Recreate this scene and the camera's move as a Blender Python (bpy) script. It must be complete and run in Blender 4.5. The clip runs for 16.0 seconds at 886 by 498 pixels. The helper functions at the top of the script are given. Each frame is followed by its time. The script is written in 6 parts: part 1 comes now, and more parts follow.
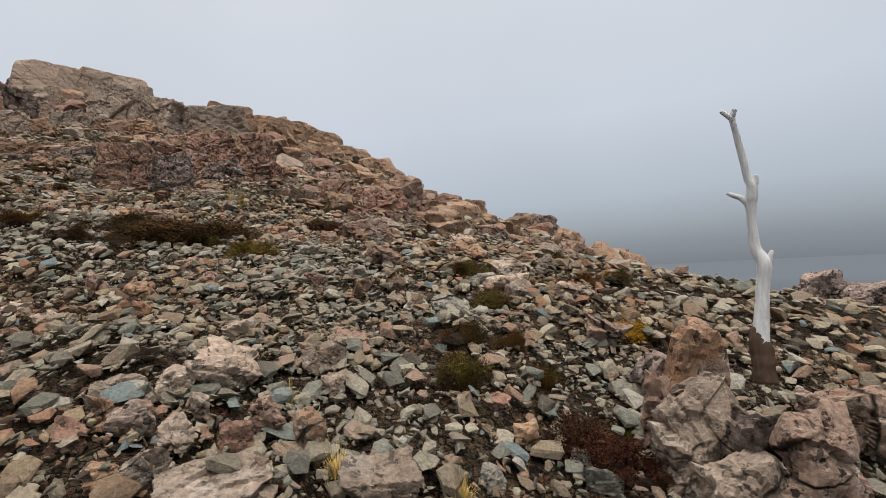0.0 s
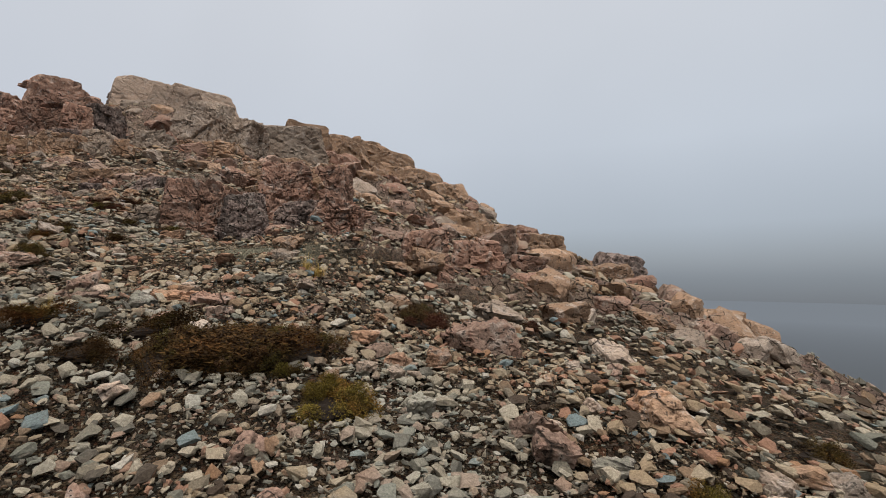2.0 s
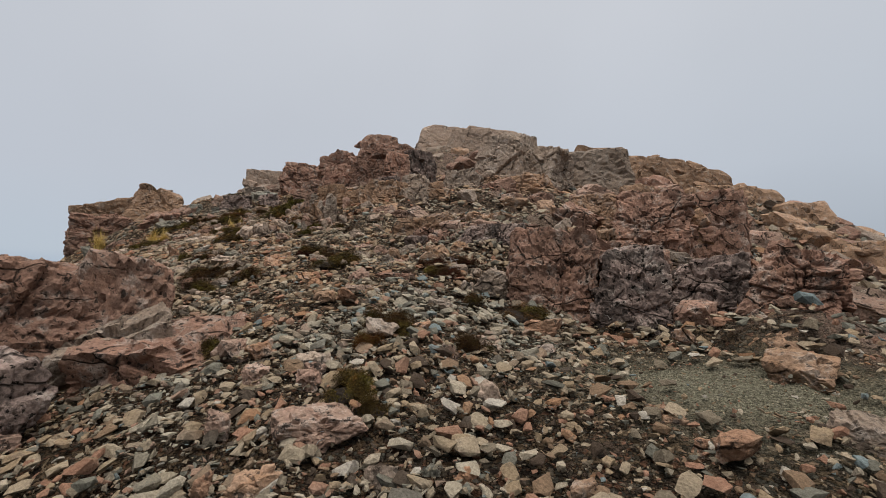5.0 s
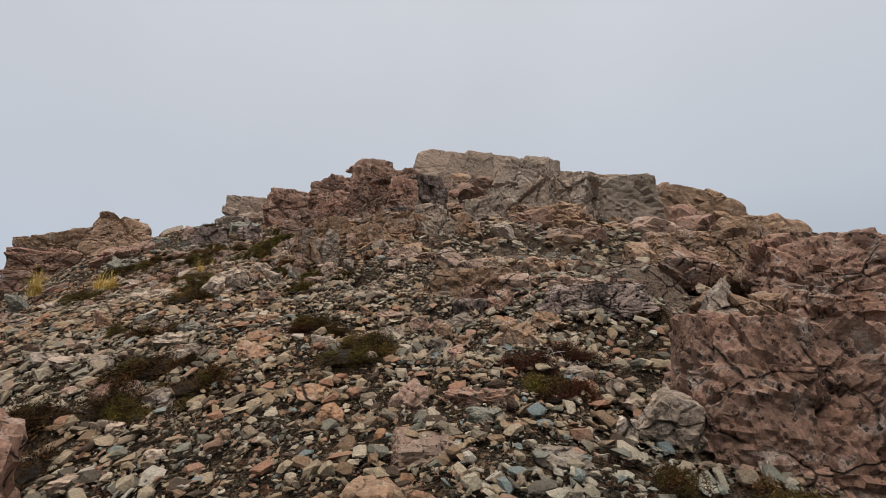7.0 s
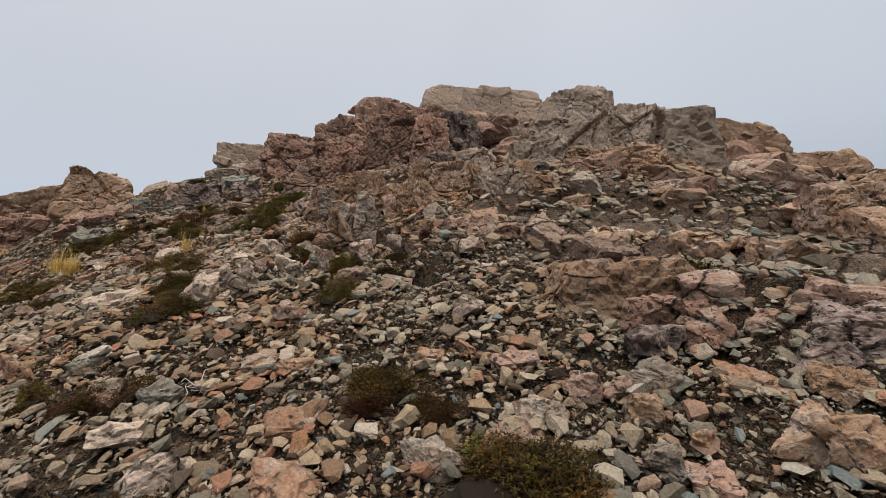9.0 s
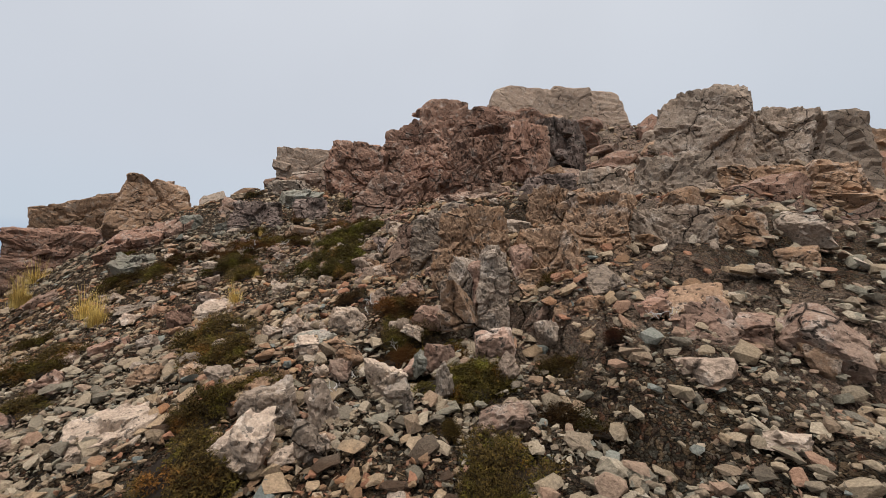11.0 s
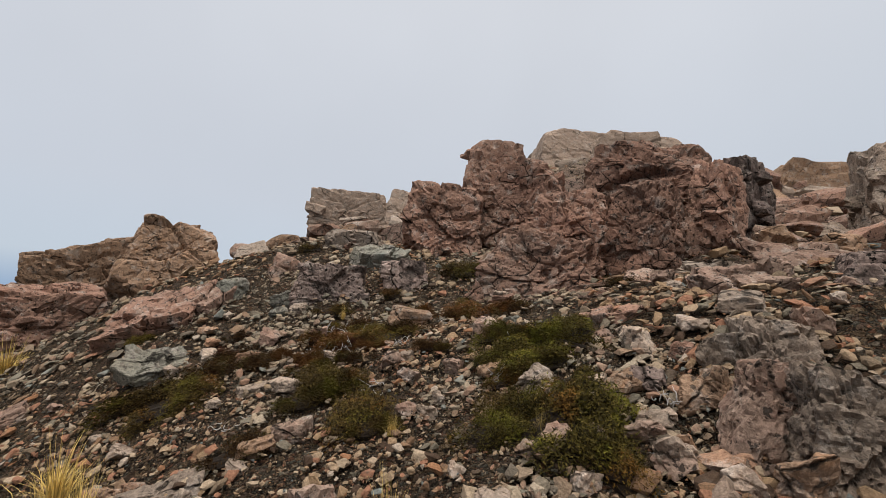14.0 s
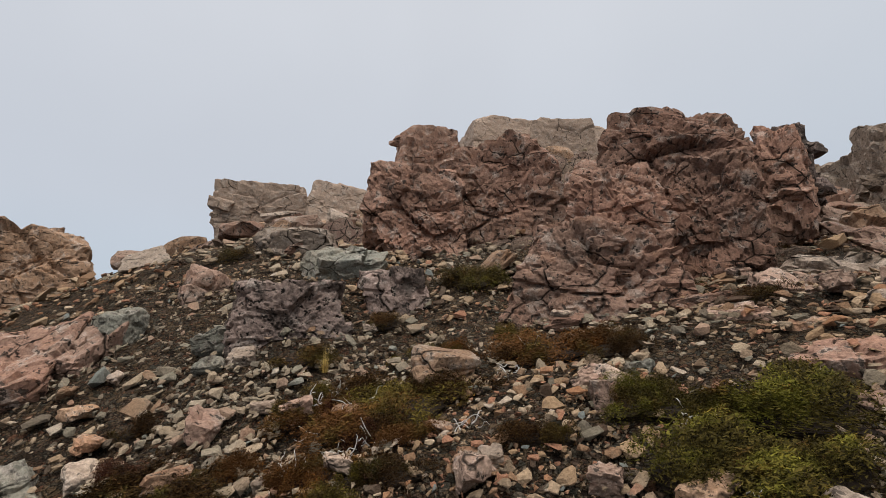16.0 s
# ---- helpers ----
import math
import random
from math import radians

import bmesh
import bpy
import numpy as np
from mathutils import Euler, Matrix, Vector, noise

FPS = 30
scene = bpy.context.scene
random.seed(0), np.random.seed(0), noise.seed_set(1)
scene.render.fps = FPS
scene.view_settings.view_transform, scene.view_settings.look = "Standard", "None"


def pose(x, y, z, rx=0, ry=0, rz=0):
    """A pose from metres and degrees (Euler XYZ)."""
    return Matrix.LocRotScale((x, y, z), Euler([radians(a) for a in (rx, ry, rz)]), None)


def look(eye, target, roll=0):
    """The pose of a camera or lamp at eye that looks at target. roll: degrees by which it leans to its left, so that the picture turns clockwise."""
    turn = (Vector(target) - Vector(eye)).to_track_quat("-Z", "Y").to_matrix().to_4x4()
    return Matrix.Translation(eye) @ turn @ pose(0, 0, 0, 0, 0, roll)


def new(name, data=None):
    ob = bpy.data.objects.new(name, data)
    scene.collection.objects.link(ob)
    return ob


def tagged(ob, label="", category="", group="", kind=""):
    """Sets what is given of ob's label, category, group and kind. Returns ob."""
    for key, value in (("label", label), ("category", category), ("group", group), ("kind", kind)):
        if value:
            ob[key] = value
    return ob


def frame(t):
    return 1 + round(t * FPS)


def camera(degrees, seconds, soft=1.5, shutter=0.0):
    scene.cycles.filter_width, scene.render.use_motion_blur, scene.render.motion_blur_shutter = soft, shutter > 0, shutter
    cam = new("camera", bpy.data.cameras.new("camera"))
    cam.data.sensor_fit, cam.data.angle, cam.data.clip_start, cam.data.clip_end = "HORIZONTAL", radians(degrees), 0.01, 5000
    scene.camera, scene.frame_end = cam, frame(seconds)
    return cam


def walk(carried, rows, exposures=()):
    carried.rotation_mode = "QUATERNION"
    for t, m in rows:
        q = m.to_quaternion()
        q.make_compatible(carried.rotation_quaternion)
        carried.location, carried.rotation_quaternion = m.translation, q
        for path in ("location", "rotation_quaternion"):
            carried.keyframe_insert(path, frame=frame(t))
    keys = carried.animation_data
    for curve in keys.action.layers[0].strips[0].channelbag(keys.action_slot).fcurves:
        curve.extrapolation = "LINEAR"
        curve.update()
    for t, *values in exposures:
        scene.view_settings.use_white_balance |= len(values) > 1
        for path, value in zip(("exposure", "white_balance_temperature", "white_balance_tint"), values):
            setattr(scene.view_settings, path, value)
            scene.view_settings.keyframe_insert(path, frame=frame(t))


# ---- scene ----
cam = camera(85.5, 16.0, soft=0.6)
# seconds, eye, a point two metres ahead of it, roll
PATH = [
    (0.0, (-0.289, 0.656, 1.336), (-0.292, 2.656, 1.36), -4.3),
    (0.5, (-0.479, 1.052, 1.649), (-0.546, 3.051, 1.687), -2.9),
    (1.0, (-0.61, 1.588, 1.805), (-0.702, 3.583, 1.914), -2.1),
    (1.5, (-0.802, 1.971, 2.005), (-0.921, 3.964, 2.127), -1.6),
    (2.0, (-1.075, 2.275, 2.268), (-1.315, 4.258, 2.375), -0.3),
    (2.5, (-1.375, 2.789, 2.444), (-1.788, 4.74, 2.583), -0.4),
    (3.0, (-1.643, 3.169, 2.683), (-2.183, 5.087, 2.859), 0.2),
    (3.5, (-2.07, 3.641, 2.78), (-2.639, 5.54, 3.046), 0.6),
    (4.0, (-2.611, 4.128, 2.896), (-3.48, 5.906, 3.186), 1.2),
    (4.5, (-3.3, 4.563, 2.925), (-4.398, 6.212, 3.203), 0.5),
    (5.0, (-3.9, 4.857, 3.072), (-5.126, 6.423, 3.28), 1.7),
    (5.2, (-4.138, 5.003, 3.156), (-5.383, 6.556, 3.359), 1.7),
    (7.3, (-6.349, 6.356, 3.862), (-7.494, 7.964, 4.185), 1.4),
    (7.5, (-6.532, 6.452, 3.932), (-7.656, 8.082, 4.214), 1.2),
    (8.0, (-7.064, 6.822, 4.07), (-8.17, 8.475, 4.286), 0.0),
    (8.5, (-7.669, 7.141, 4.24), (-8.739, 8.819, 4.441), -1.0),
    (9.0, (-8.155, 7.418, 4.386), (-9.328, 9.036, 4.465), 0.0),
    (9.2, (-8.345, 7.51, 4.48), (-9.609, 9.059, 4.535), 0.1),
    (11.3, (-10.271, 8.514, 5.155), (-11.608, 9.999, 5.253), 2.3),
    (11.5, (-10.419, 8.565, 5.192), (-11.768, 10.038, 5.303), 2.8),
    (12.0, (-10.942, 8.8, 5.263), (-12.489, 10.065, 5.338), 3.2),
    (12.5, (-11.702, 8.874, 5.346), (-13.337, 10.025, 5.415), 3.6),
    (13.0, (-12.214, 8.931, 5.489), (-13.794, 10.155, 5.559), 5.2),
    (13.5, (-12.922, 9.043, 5.573), (-14.49, 10.279, 5.685), 5.0),
    (14.0, (-13.401, 9.15, 5.703), (-14.743, 10.61, 5.965), 3.6),
    (14.5, (-13.909, 9.33, 5.762), (-15.068, 10.928, 6.08), 2.3),
    (15.0, (-14.393, 9.548, 5.861), (-15.607, 11.112, 6.145), 1.4),
    (15.5, (-14.922, 9.737, 5.94), (-15.987, 11.407, 6.216), 0.5),
    (16.0, (-15.489, 10.008, 5.995), (-16.526, 11.699, 6.247), 0.0),
]
walk(cam, [(t, look(eye, ahead, roll)) for t, eye, ahead, roll in PATH],
     [(0.0, 0.08), (2.5, -0.06), (5.0, -0.14), (9.0, 0.0), (12.5, 0.05), (16.0, 0.0)])

# ---- sky and light: a cloud-wrapped ridge, no shadows ----
SUN_EL, SUN_AZ = radians(62), radians(150)
world = bpy.data.worlds.new("world")
scene.world = world
world.use_nodes = True
wn, wl = world.node_tree.nodes, world.node_tree.links
wn.clear()
w_out, w_bg = wn.new("ShaderNodeOutputWorld"), wn.new("ShaderNodeBackground")
w_geo, w_xyz = wn.new("ShaderNodeTexCoord"), wn.new("ShaderNodeSeparateXYZ")
wl.new(w_geo.outputs["Generated"], w_xyz.inputs[0])
w_up = wn.new("ShaderNodeMapRange")
w_up.inputs["From Min"].default_value, w_up.inputs["From Max"].default_value = -0.25, 1.0
wl.new(w_xyz.outputs["Z"], w_up.inputs["Value"])


def set_stops(ramp, stops):
    """Colour stops in rising order."""
    el = ramp.color_ramp.elements
    el.remove(el[1])
    el[0].position, el[0].color = stops[0][0], (*stops[0][1], 1)
    for at, c in stops[1:]:
        el.new(at).color = (*c, 1)


def sky_ramp(stops):
    ramp = wn.new("ShaderNodeValToRGB")
    set_stops(ramp, [((z + 0.25) / 1.25, c) for z, c in stops])
    wl.new(w_up.outputs[0], ramp.inputs[0])
    return ramp


# cloud by height over the horizon, brightest overhead: towards the plain (blue below) and towards the valley (grey below)
plain = sky_ramp([(-0.25, (0.04, 0.09, 0.25)), (-0.08, (0.105, 0.22, 0.46)), (-0.02, (0.22, 0.36, 0.57)), (0.06, (0.53, 0.60, 0.69)),
                  (0.2, (0.58, 0.62, 0.69)), (0.64, (0.69, 0.71, 0.755)), (1.0, (4.7, 4.6, 4.55))])
valley = sky_ramp([(-0.25, (0.12, 0.13, 0.15)), (-0.07, (0.165, 0.18, 0.20)), (-0.01, (0.24, 0.27, 0.305)), (0.09, (0.43, 0.48, 0.545)),
                   (0.25, (0.57, 0.62, 0.69)), (0.64, (0.69, 0.71, 0.755)), (1.0, (4.7, 4.6, 4.55))])
w_side, w_mix = wn.new("ShaderNodeMapRange"), wn.new("ShaderNodeMix")
w_side.inputs["From Min"].default_value, w_side.inputs["From Max"].default_value = -0.8, 0.15
wl.new(w_xyz.outputs["X"], w_side.inputs["Value"])
w_mix.data_type = "RGBA"
wl.new(w_side.outputs[0], w_mix.inputs["Factor"])
wl.new(plain.outputs[0], w_mix.inputs["A"])
wl.new(valley.outputs[0], w_mix.inputs["B"])
w_noise, w_soft, w_add = wn.new("ShaderNodeTexNoise"), wn.new("ShaderNodeMapRange"), wn.new("ShaderNodeMix")
w_noise.inputs["Scale"].default_value, w_noise.inputs["Detail"].default_value = 2.2, 3
wl.new(w_geo.outputs["Generated"], w_noise.inputs["Vector"])
w_soft.inputs["To Min"].default_value, w_soft.inputs["To Max"].default_value = 0.93, 1.07
wl.new(w_noise.outputs["Fac"], w_soft.inputs["Value"])
w_cloud = wn.new("ShaderNodeVectorMath")
w_cloud.operation = "SCALE"
wl.new(w_mix.outputs["Result"], w_cloud.inputs[0])
wl.new(w_soft.outputs[0], w_cloud.inputs["Scale"])
w_sky = wn.new("ShaderNodeTexSky")
w_sky.sky_type, w_sky.sun_disc, w_sky.sun_elevation, w_sky.sun_rotation = "NISHITA", False, SUN_EL, SUN_AZ
w_dim = wn.new("ShaderNodeVectorMath")
w_dim.operation = "SCALE"
w_dim.inputs["Scale"].default_value = 0.1
wl.new(w_sky.outputs[0], w_dim.inputs[0])
w_add.data_type = "RGBA"
w_add.inputs["Factor"].default_value = 0.06
wl.new(w_cloud.outputs[0], w_add.inputs["A"])
wl.new(w_dim.outputs[0], w_add.inputs["B"])
wl.new(w_add.outputs["Result"], w_bg.inputs["Color"])
w_bg.inputs["Strength"].default_value = 1.0
wl.new(w_bg.outputs[0], w_out.inputs[0])

sun = new("sun", bpy.data.lights.new("sun", "SUN"))
sun.data.energy, sun.data.angle, sun.data.color = 1.2, radians(14), (1.0, 0.98, 0.95)
sun.matrix_world = pose(0, 0, 60, 28, 0, 180 - 150)


# ---- materials ----
def shader(name):
    m = bpy.data.materials.new(name)
    m.use_nodes = True
    n, l = m.node_tree.nodes, m.node_tree.links
    return m, n, l, n["Principled BSDF"]


def noise_node(n, l, vec, scale, detail=5.0, rough=0.6):
    t = n.new("ShaderNodeTexNoise")
    t.inputs["Scale"].default_value, t.inputs["Detail"].default_value, t.inputs["Roughness"].default_value = scale, detail, rough
    l.new(vec, t.inputs["Vector"])
    return t.outputs["Fac"]


def span(n, l, value, a, b, lo=0.0, hi=1.0):
    t = n.new("ShaderNodeMapRange")
    for key, x in (("From Min", a), ("From Max", b), ("To Min", lo), ("To Max", hi)):
        t.inputs[key].default_value = x
    l.new(value, t.inputs["Value"])
    return t.outputs[0]


def blend(n, l, fac, a, b, mode="MIX"):
    t = n.new("ShaderNodeMix")
    t.data_type, t.blend_type = "RGBA", mode
    for key, x in (("Factor", fac), ("A", a), ("B", b)):
        if isinstance(x, float):
            t.inputs[key].default_value = x
        elif isinstance(x, tuple):
            t.inputs[key].default_value = (*x, 1)
        else:
            l.new(x, t.inputs[key])
    return t.outputs["Result"]


def times(n, l, a, b):
    t = n.new("ShaderNodeMath")
    t.operation = "MULTIPLY"
    for i, x in enumerate((a, b)):
        if isinstance(x, float):
            t.inputs[i].default_value = x
        else:
            l.new(x, t.inputs[i])
    return t.outputs[0]


def grey(n, l, value):
    t = n.new("ShaderNodeCombineColor")
    for i in range(3):
        l.new(value, t.inputs[i])
    return t.outputs[0]


def relief(n, l, bsdf, heights):
    """Chained bumps: (height, strength, distance)."""
    last = None
    for h, strength, dist in heights:
        b = n.new("ShaderNodeBump")
        b.inputs["Strength"].default_value, b.inputs["Distance"].default_value = strength, dist
        l.new(h, b.inputs["Height"])
        if last:
            l.new(last, b.inputs["Normal"])
        last = b.outputs[0]
    l.new(last, bsdf.inputs["Normal"])


def rock_material(name, a, b, stain, lichen=0.35, dark=0.45):
    m, n, l, s = shader(name)
    geo, ob = n.new("ShaderNodeNewGeometry"), n.new("ShaderNodeObjectInfo")
    v = geo.outputs["Position"]
    big, mid, fine = noise_node(n, l, v, 0.9, 5), noise_node(n, l, v, 6.0, 7, 0.7), noise_node(n, l, v, 45.0, 6, 0.7)
    c = blend(n, l, span(n, l, big, 0.35, 0.65), a, b)
    c = blend(n, l, span(n, l, mid, 0.52, 0.62, 0, 0.6), c, stain)
    # pale crusts, black lichen specks, pits and a little dark weathering
    pale = span(n, l, noise_node(n, l, v, 5.0, 8, 0.74), 0.53, 0.60, 0, 0.45)
    c = blend(n, l, pale, c, (0.50, 0.43, 0.36))
    speck = noise_node(n, l, v, 20.0, 4, 0.6)
    c = blend(n, l, times(n, l, span(n, l, speck, 0.59, 0.62), min(1.0, lichen * 2.8)), c, (0.022, 0.018, 0.015))
    edge = 0.50 if dark > 0.6 else 0.575
    broad = span(n, l, noise_node(n, l, v, 2.6, 8, 0.74), edge, edge + 0.05, 0, dark)
    c = blend(n, l, broad, c, (0.040, 0.032, 0.027))
    c = blend(n, l, 1.0, c, grey(n, l, span(n, l, fine, 0.34, 0.66, 0.62, 1.34)), "MULTIPLY")
    c = blend(n, l, 1.0, c, grey(n, l, span(n, l, ob.outputs["Random"], 0, 1, 0.58, 0.98)), "MULTIPLY")
    # joints: thin wandering cracks, open in some stretches only
    warp, jn = n.new("ShaderNodeVectorMath"), n.new("ShaderNodeTexNoise")
    warp.operation = "MULTIPLY_ADD"
    jn.inputs["Scale"].default_value, jn.inputs["Detail"].default_value = 3.0, 6
    l.new(v, jn.inputs["Vector"])
    l.new(jn.outputs["Color"], warp.inputs[0])
    warp.inputs[1].default_value = (0.22, 0.22, 0.22)
    lay = n.new("ShaderNodeMapping")
    lay.inputs["Rotation"].default_value, lay.inputs["Scale"].default_value = (0.35, -0.5, 0.6), (1.0, 0.55, 1.5)
    l.new(v, lay.inputs["Vector"])
    l.new(lay.outputs[0], warp.inputs[2])
    joint = n.new("ShaderNodeTexVoronoi")
    joint.feature = "DISTANCE_TO_EDGE"
    joint.inputs["Scale"].default_value = 2.1
    l.new(warp.outputs[0], joint.inputs["Vector"])
    crack = times(n, l, span(n, l, joint.outputs["Distance"], 0.004, 0.026, 1, 0), span(n, l, noise_node(n, l, v, 1.9, 4), 0.47, 0.56, 0, 0.9))
    c = blend(n, l, crack, c, (0.012, 0.010, 0.008))
    l.new(c, s.inputs["Base Color"])
    s.inputs["Roughness"].default_value = 0.9
    s.inputs["Specular IOR Level"].default_value = 0.04
    relief(n, l, s, [(mid, 0.6, 0.04), (span(n, l, crack, 0, 1, 1, 0), 0.9, 0.03), (span(n, l, speck, 0.5, 0.65, 1, 0), 0.6, 0.012), (fine, 0.7, 0.008)])
    return m


ROCK = {
    "pink": rock_material("pink_rock", (0.315, 0.198, 0.145), (0.270, 0.188, 0.140), (0.250, 0.140, 0.098), 0.3, 0.35),
    "tan": rock_material("tan_rock", (0.333, 0.209, 0.131), (0.277, 0.178, 0.117), (0.298, 0.162, 0.085), 0.26, 0.28),
    "grey": rock_material("grey_rock", (0.326, 0.256, 0.198), (0.285, 0.209, 0.153), (0.201, 0.159, 0.124), 0.22, 0.20),
    "blue": rock_material("blue_grey_rock", (0.207, 0.202, 0.167), (0.259, 0.225, 0.167), (0.177, 0.139, 0.105), 0.20, 0.20),
    "orange": rock_material("orange_rock", (0.335, 0.185, 0.105), (0.290, 0.170, 0.110), (0.250, 0.171, 0.113), 0.25, 0.3),
    "red": rock_material("red_brown_rock", (0.281, 0.157, 0.110), (0.249, 0.157, 0.114), (0.309, 0.170, 0.110), 0.3, 0.42),
    "dark": rock_material("black_lichen_rock", (0.320, 0.232, 0.190), (0.190, 0.140, 0.118), (0.069, 0.052, 0.043), 0.38, 0.75),
    # peach stone, its colour paled and evened for haze over the far summit
    "peach": rock_material("hazed_peach_rock", (0.385, 0.285, 0.212), (0.345, 0.252, 0.188), (0.310, 0.212, 0.150), 0.12, 0.2),
    "pale": rock_material("pale_rock", (0.451, 0.344, 0.258), (0.370, 0.278, 0.208), (0.270, 0.194, 0.141), 0.25, 0.22),
}


def scree_material(name, dim):
    m, n, l, s = shader(name)
    geo, co = n.new("ShaderNodeNewGeometry"), n.new("ShaderNodeTexCoord")
    ramp = n.new("ShaderNodeValToRGB")
    ramp.color_ramp.interpolation = "CONSTANT"
    tones = [(0.0, (0.345, 0.250, 0.155)), (0.13, (0.225, 0.180, 0.125)), (0.24, (0.400, 0.312, 0.210)), (0.38, (0.185, 0.172, 0.132)), (0.46, (0.345, 0.190, 0.122)),
             (0.58, (0.250, 0.165, 0.102)), (0.70, (0.455, 0.378, 0.272)), (0.81, (0.085, 0.060, 0.042)), (0.91, (0.340, 0.190, 0.105)), (0.94, (0.490, 0.430, 0.345)), (0.97, (0.200, 0.235, 0.225))]
    tones = [(at, tuple(dim * q for q in c)) for at, c in tones]
    set_stops(ramp, tones)
    l.new(geo.outputs["Random Per Island"], ramp.inputs[0])
    v = co.outputs["Object"]
    mid, fine = noise_node(n, l, v, 14.0, 5, 0.65), noise_node(n, l, v, 85.0, 5, 0.7)
    drift = noise_node(n, l, v, 0.5, 3)
    c = blend(n, l, span(n, l, drift, 0.48, 0.6, 0, 0.45), ramp.outputs[0], (0.215, 0.212, 0.172))
    # warmer, pinker stone towards the upper end of the slope
    xyz = n.new("ShaderNodeSeparateXYZ")
    l.new(v, xyz.inputs[0])
    c = blend(n, l, span(n, l, xyz.outputs["X"], -6.5, -12.0, 0, 0.9), c, blend(n, l, 1.0, c, (1.11, 0.98, 0.90), "MULTIPLY"))
    c = blend(n, l, span(n, l, mid, 0.56, 0.70, 0, 0.6), c, (0.085, 0.066, 0.050))
    c = blend(n, l, 1.0, c, grey(n, l, span(n, l, fine, 0.32, 0.68, 0.65, 1.3)), "MULTIPLY")
    l.new(c, s.inputs["Base Color"])
    s.inputs["Roughness"].default_value, s.inputs["Specular IOR Level"].default_value = 0.92, 0.05
    relief(n, l, s, [(mid, 0.7, 0.03), (fine, 0.9, 0.008)])
    return m


def soil_material():
    m, n, l, s = shader("stony_soil")
    co, bare = n.new("ShaderNodeTexCoord"), n.new("ShaderNodeAttribute")
    bare.attribute_name = "bare_rock"
    v = co.outputs["Object"]
    big, mid, fine = noise_node(n, l, v, 0.35, 5), noise_node(n, l, v, 3.0, 7, 0.7), noise_node(n, l, v, 55.0, 7, 0.75)
    def chips(scale):
        """Packed chips: a colour for each and the dark joints between them."""
        warp, cell, rim = n.new("ShaderNodeVectorMath"), n.new("ShaderNodeTexVoronoi"), n.new("ShaderNodeTexVoronoi")
        warp.operation = "MULTIPLY_ADD"
        nv = n.new("ShaderNodeTexNoise")
        nv.inputs["Scale"].default_value = scale * 0.6
        l.new(v, nv.inputs["Vector"])
        l.new(nv.outputs["Color"], warp.inputs[0])
        warp.inputs[1].default_value = (0.5 / scale,) * 3
        l.new(v, warp.inputs[2])
        rim.feature = "DISTANCE_TO_EDGE"
        for t in (cell, rim):
            t.inputs["Scale"].default_value = scale
            l.new(warp.outputs[0], t.inputs["Vector"])
        hue, ramp = n.new("ShaderNodeSeparateColor"), n.new("ShaderNodeValToRGB")
        l.new(cell.outputs["Color"], hue.inputs[0])
        ramp.color_ramp.interpolation = "CONSTANT"
        set_stops(ramp, [(0.0, (0.085, 0.057, 0.033)), (0.2, (0.054, 0.048, 0.036)), (0.36, (0.101, 0.069, 0.041)), (0.5, (0.037, 0.029, 0.020)),
                         (0.62, (0.091, 0.046, 0.027)), (0.72, (0.068, 0.046, 0.032)), (0.85, (0.115, 0.090, 0.064)), (0.93, (0.017, 0.012, 0.009))])
        l.new(hue.outputs[0], ramp.inputs[0])
        return ramp.outputs[0], rim.outputs["Distance"]

    dark_soil = blend(n, l, span(n, l, big, 0.4, 0.6), (0.017, 0.011, 0.007), (0.014, 0.010, 0.007))
    col_a, rim_a = chips(24.0)
    col_b, rim_b = chips(55.0)
    c = blend(n, l, span(n, l, rim_b, 0.03, 0.14), dark_soil, col_b)
    cover = times(n, l, span(n, l, rim_a, 0.05, 0.12), span(n, l, noise_node(n, l, v, 9.0, 3), 0.44, 0.5))
    c = blend(n, l, cover, c, col_a)
    c = blend(n, l, span(n, l, mid, 0.56, 0.66, 0, 0.75), c, dark_soil)
    # greenish grit
    grit = n.new("ShaderNodeAttribute")
    grit.attribute_name = "grit"
    c = blend(n, l, grit.outputs["Fac"], c, blend(n, l, span(n, l, fine, 0.35, 0.65), (0.095, 0.088, 0.058), (0.20, 0.18, 0.125)))
    # bedrock: tan and pink, dark along its cracks
    stone = blend(n, l, span(n, l, big, 0.42, 0.58), (0.250, 0.178, 0.130), (0.215, 0.140, 0.108))
    stone = blend(n, l, span(n, l, mid, 0.5, 0.62, 0, 0.7), stone, (0.17, 0.13, 0.10))
    stone = blend(n, l, span(n, l, noise_node(n, l, v, 5.0, 8, 0.74), 0.54, 0.62, 0, 0.5), stone, (0.34, 0.28, 0.22))
    stone = blend(n, l, span(n, l, noise_node(n, l, v, 16.0, 6, 0.72), 0.58, 0.63, 0, 0.8), stone, (0.022, 0.019, 0.016))
    wave, lay, joint = n.new("ShaderNodeVectorMath"), n.new("ShaderNodeTexNoise"), n.new("ShaderNodeTexVoronoi")
    lay.inputs["Scale"].default_value, lay.inputs["Detail"].default_value = 2.6, 6
    l.new(v, lay.inputs["Vector"])
    wave.operation = "MULTIPLY_ADD"
    wave.inputs[1].default_value = (0.25, 0.25, 0.25)
    l.new(lay.outputs["Color"], wave.inputs[0])
    l.new(v, wave.inputs[2])
    joint.feature = "DISTANCE_TO_EDGE"
    joint.inputs["Scale"].default_value = 3.2
    l.new(wave.outputs[0], joint.inputs["Vector"])
    seam = span(n, l, joint.outputs["Distance"], 0.006, 0.05)
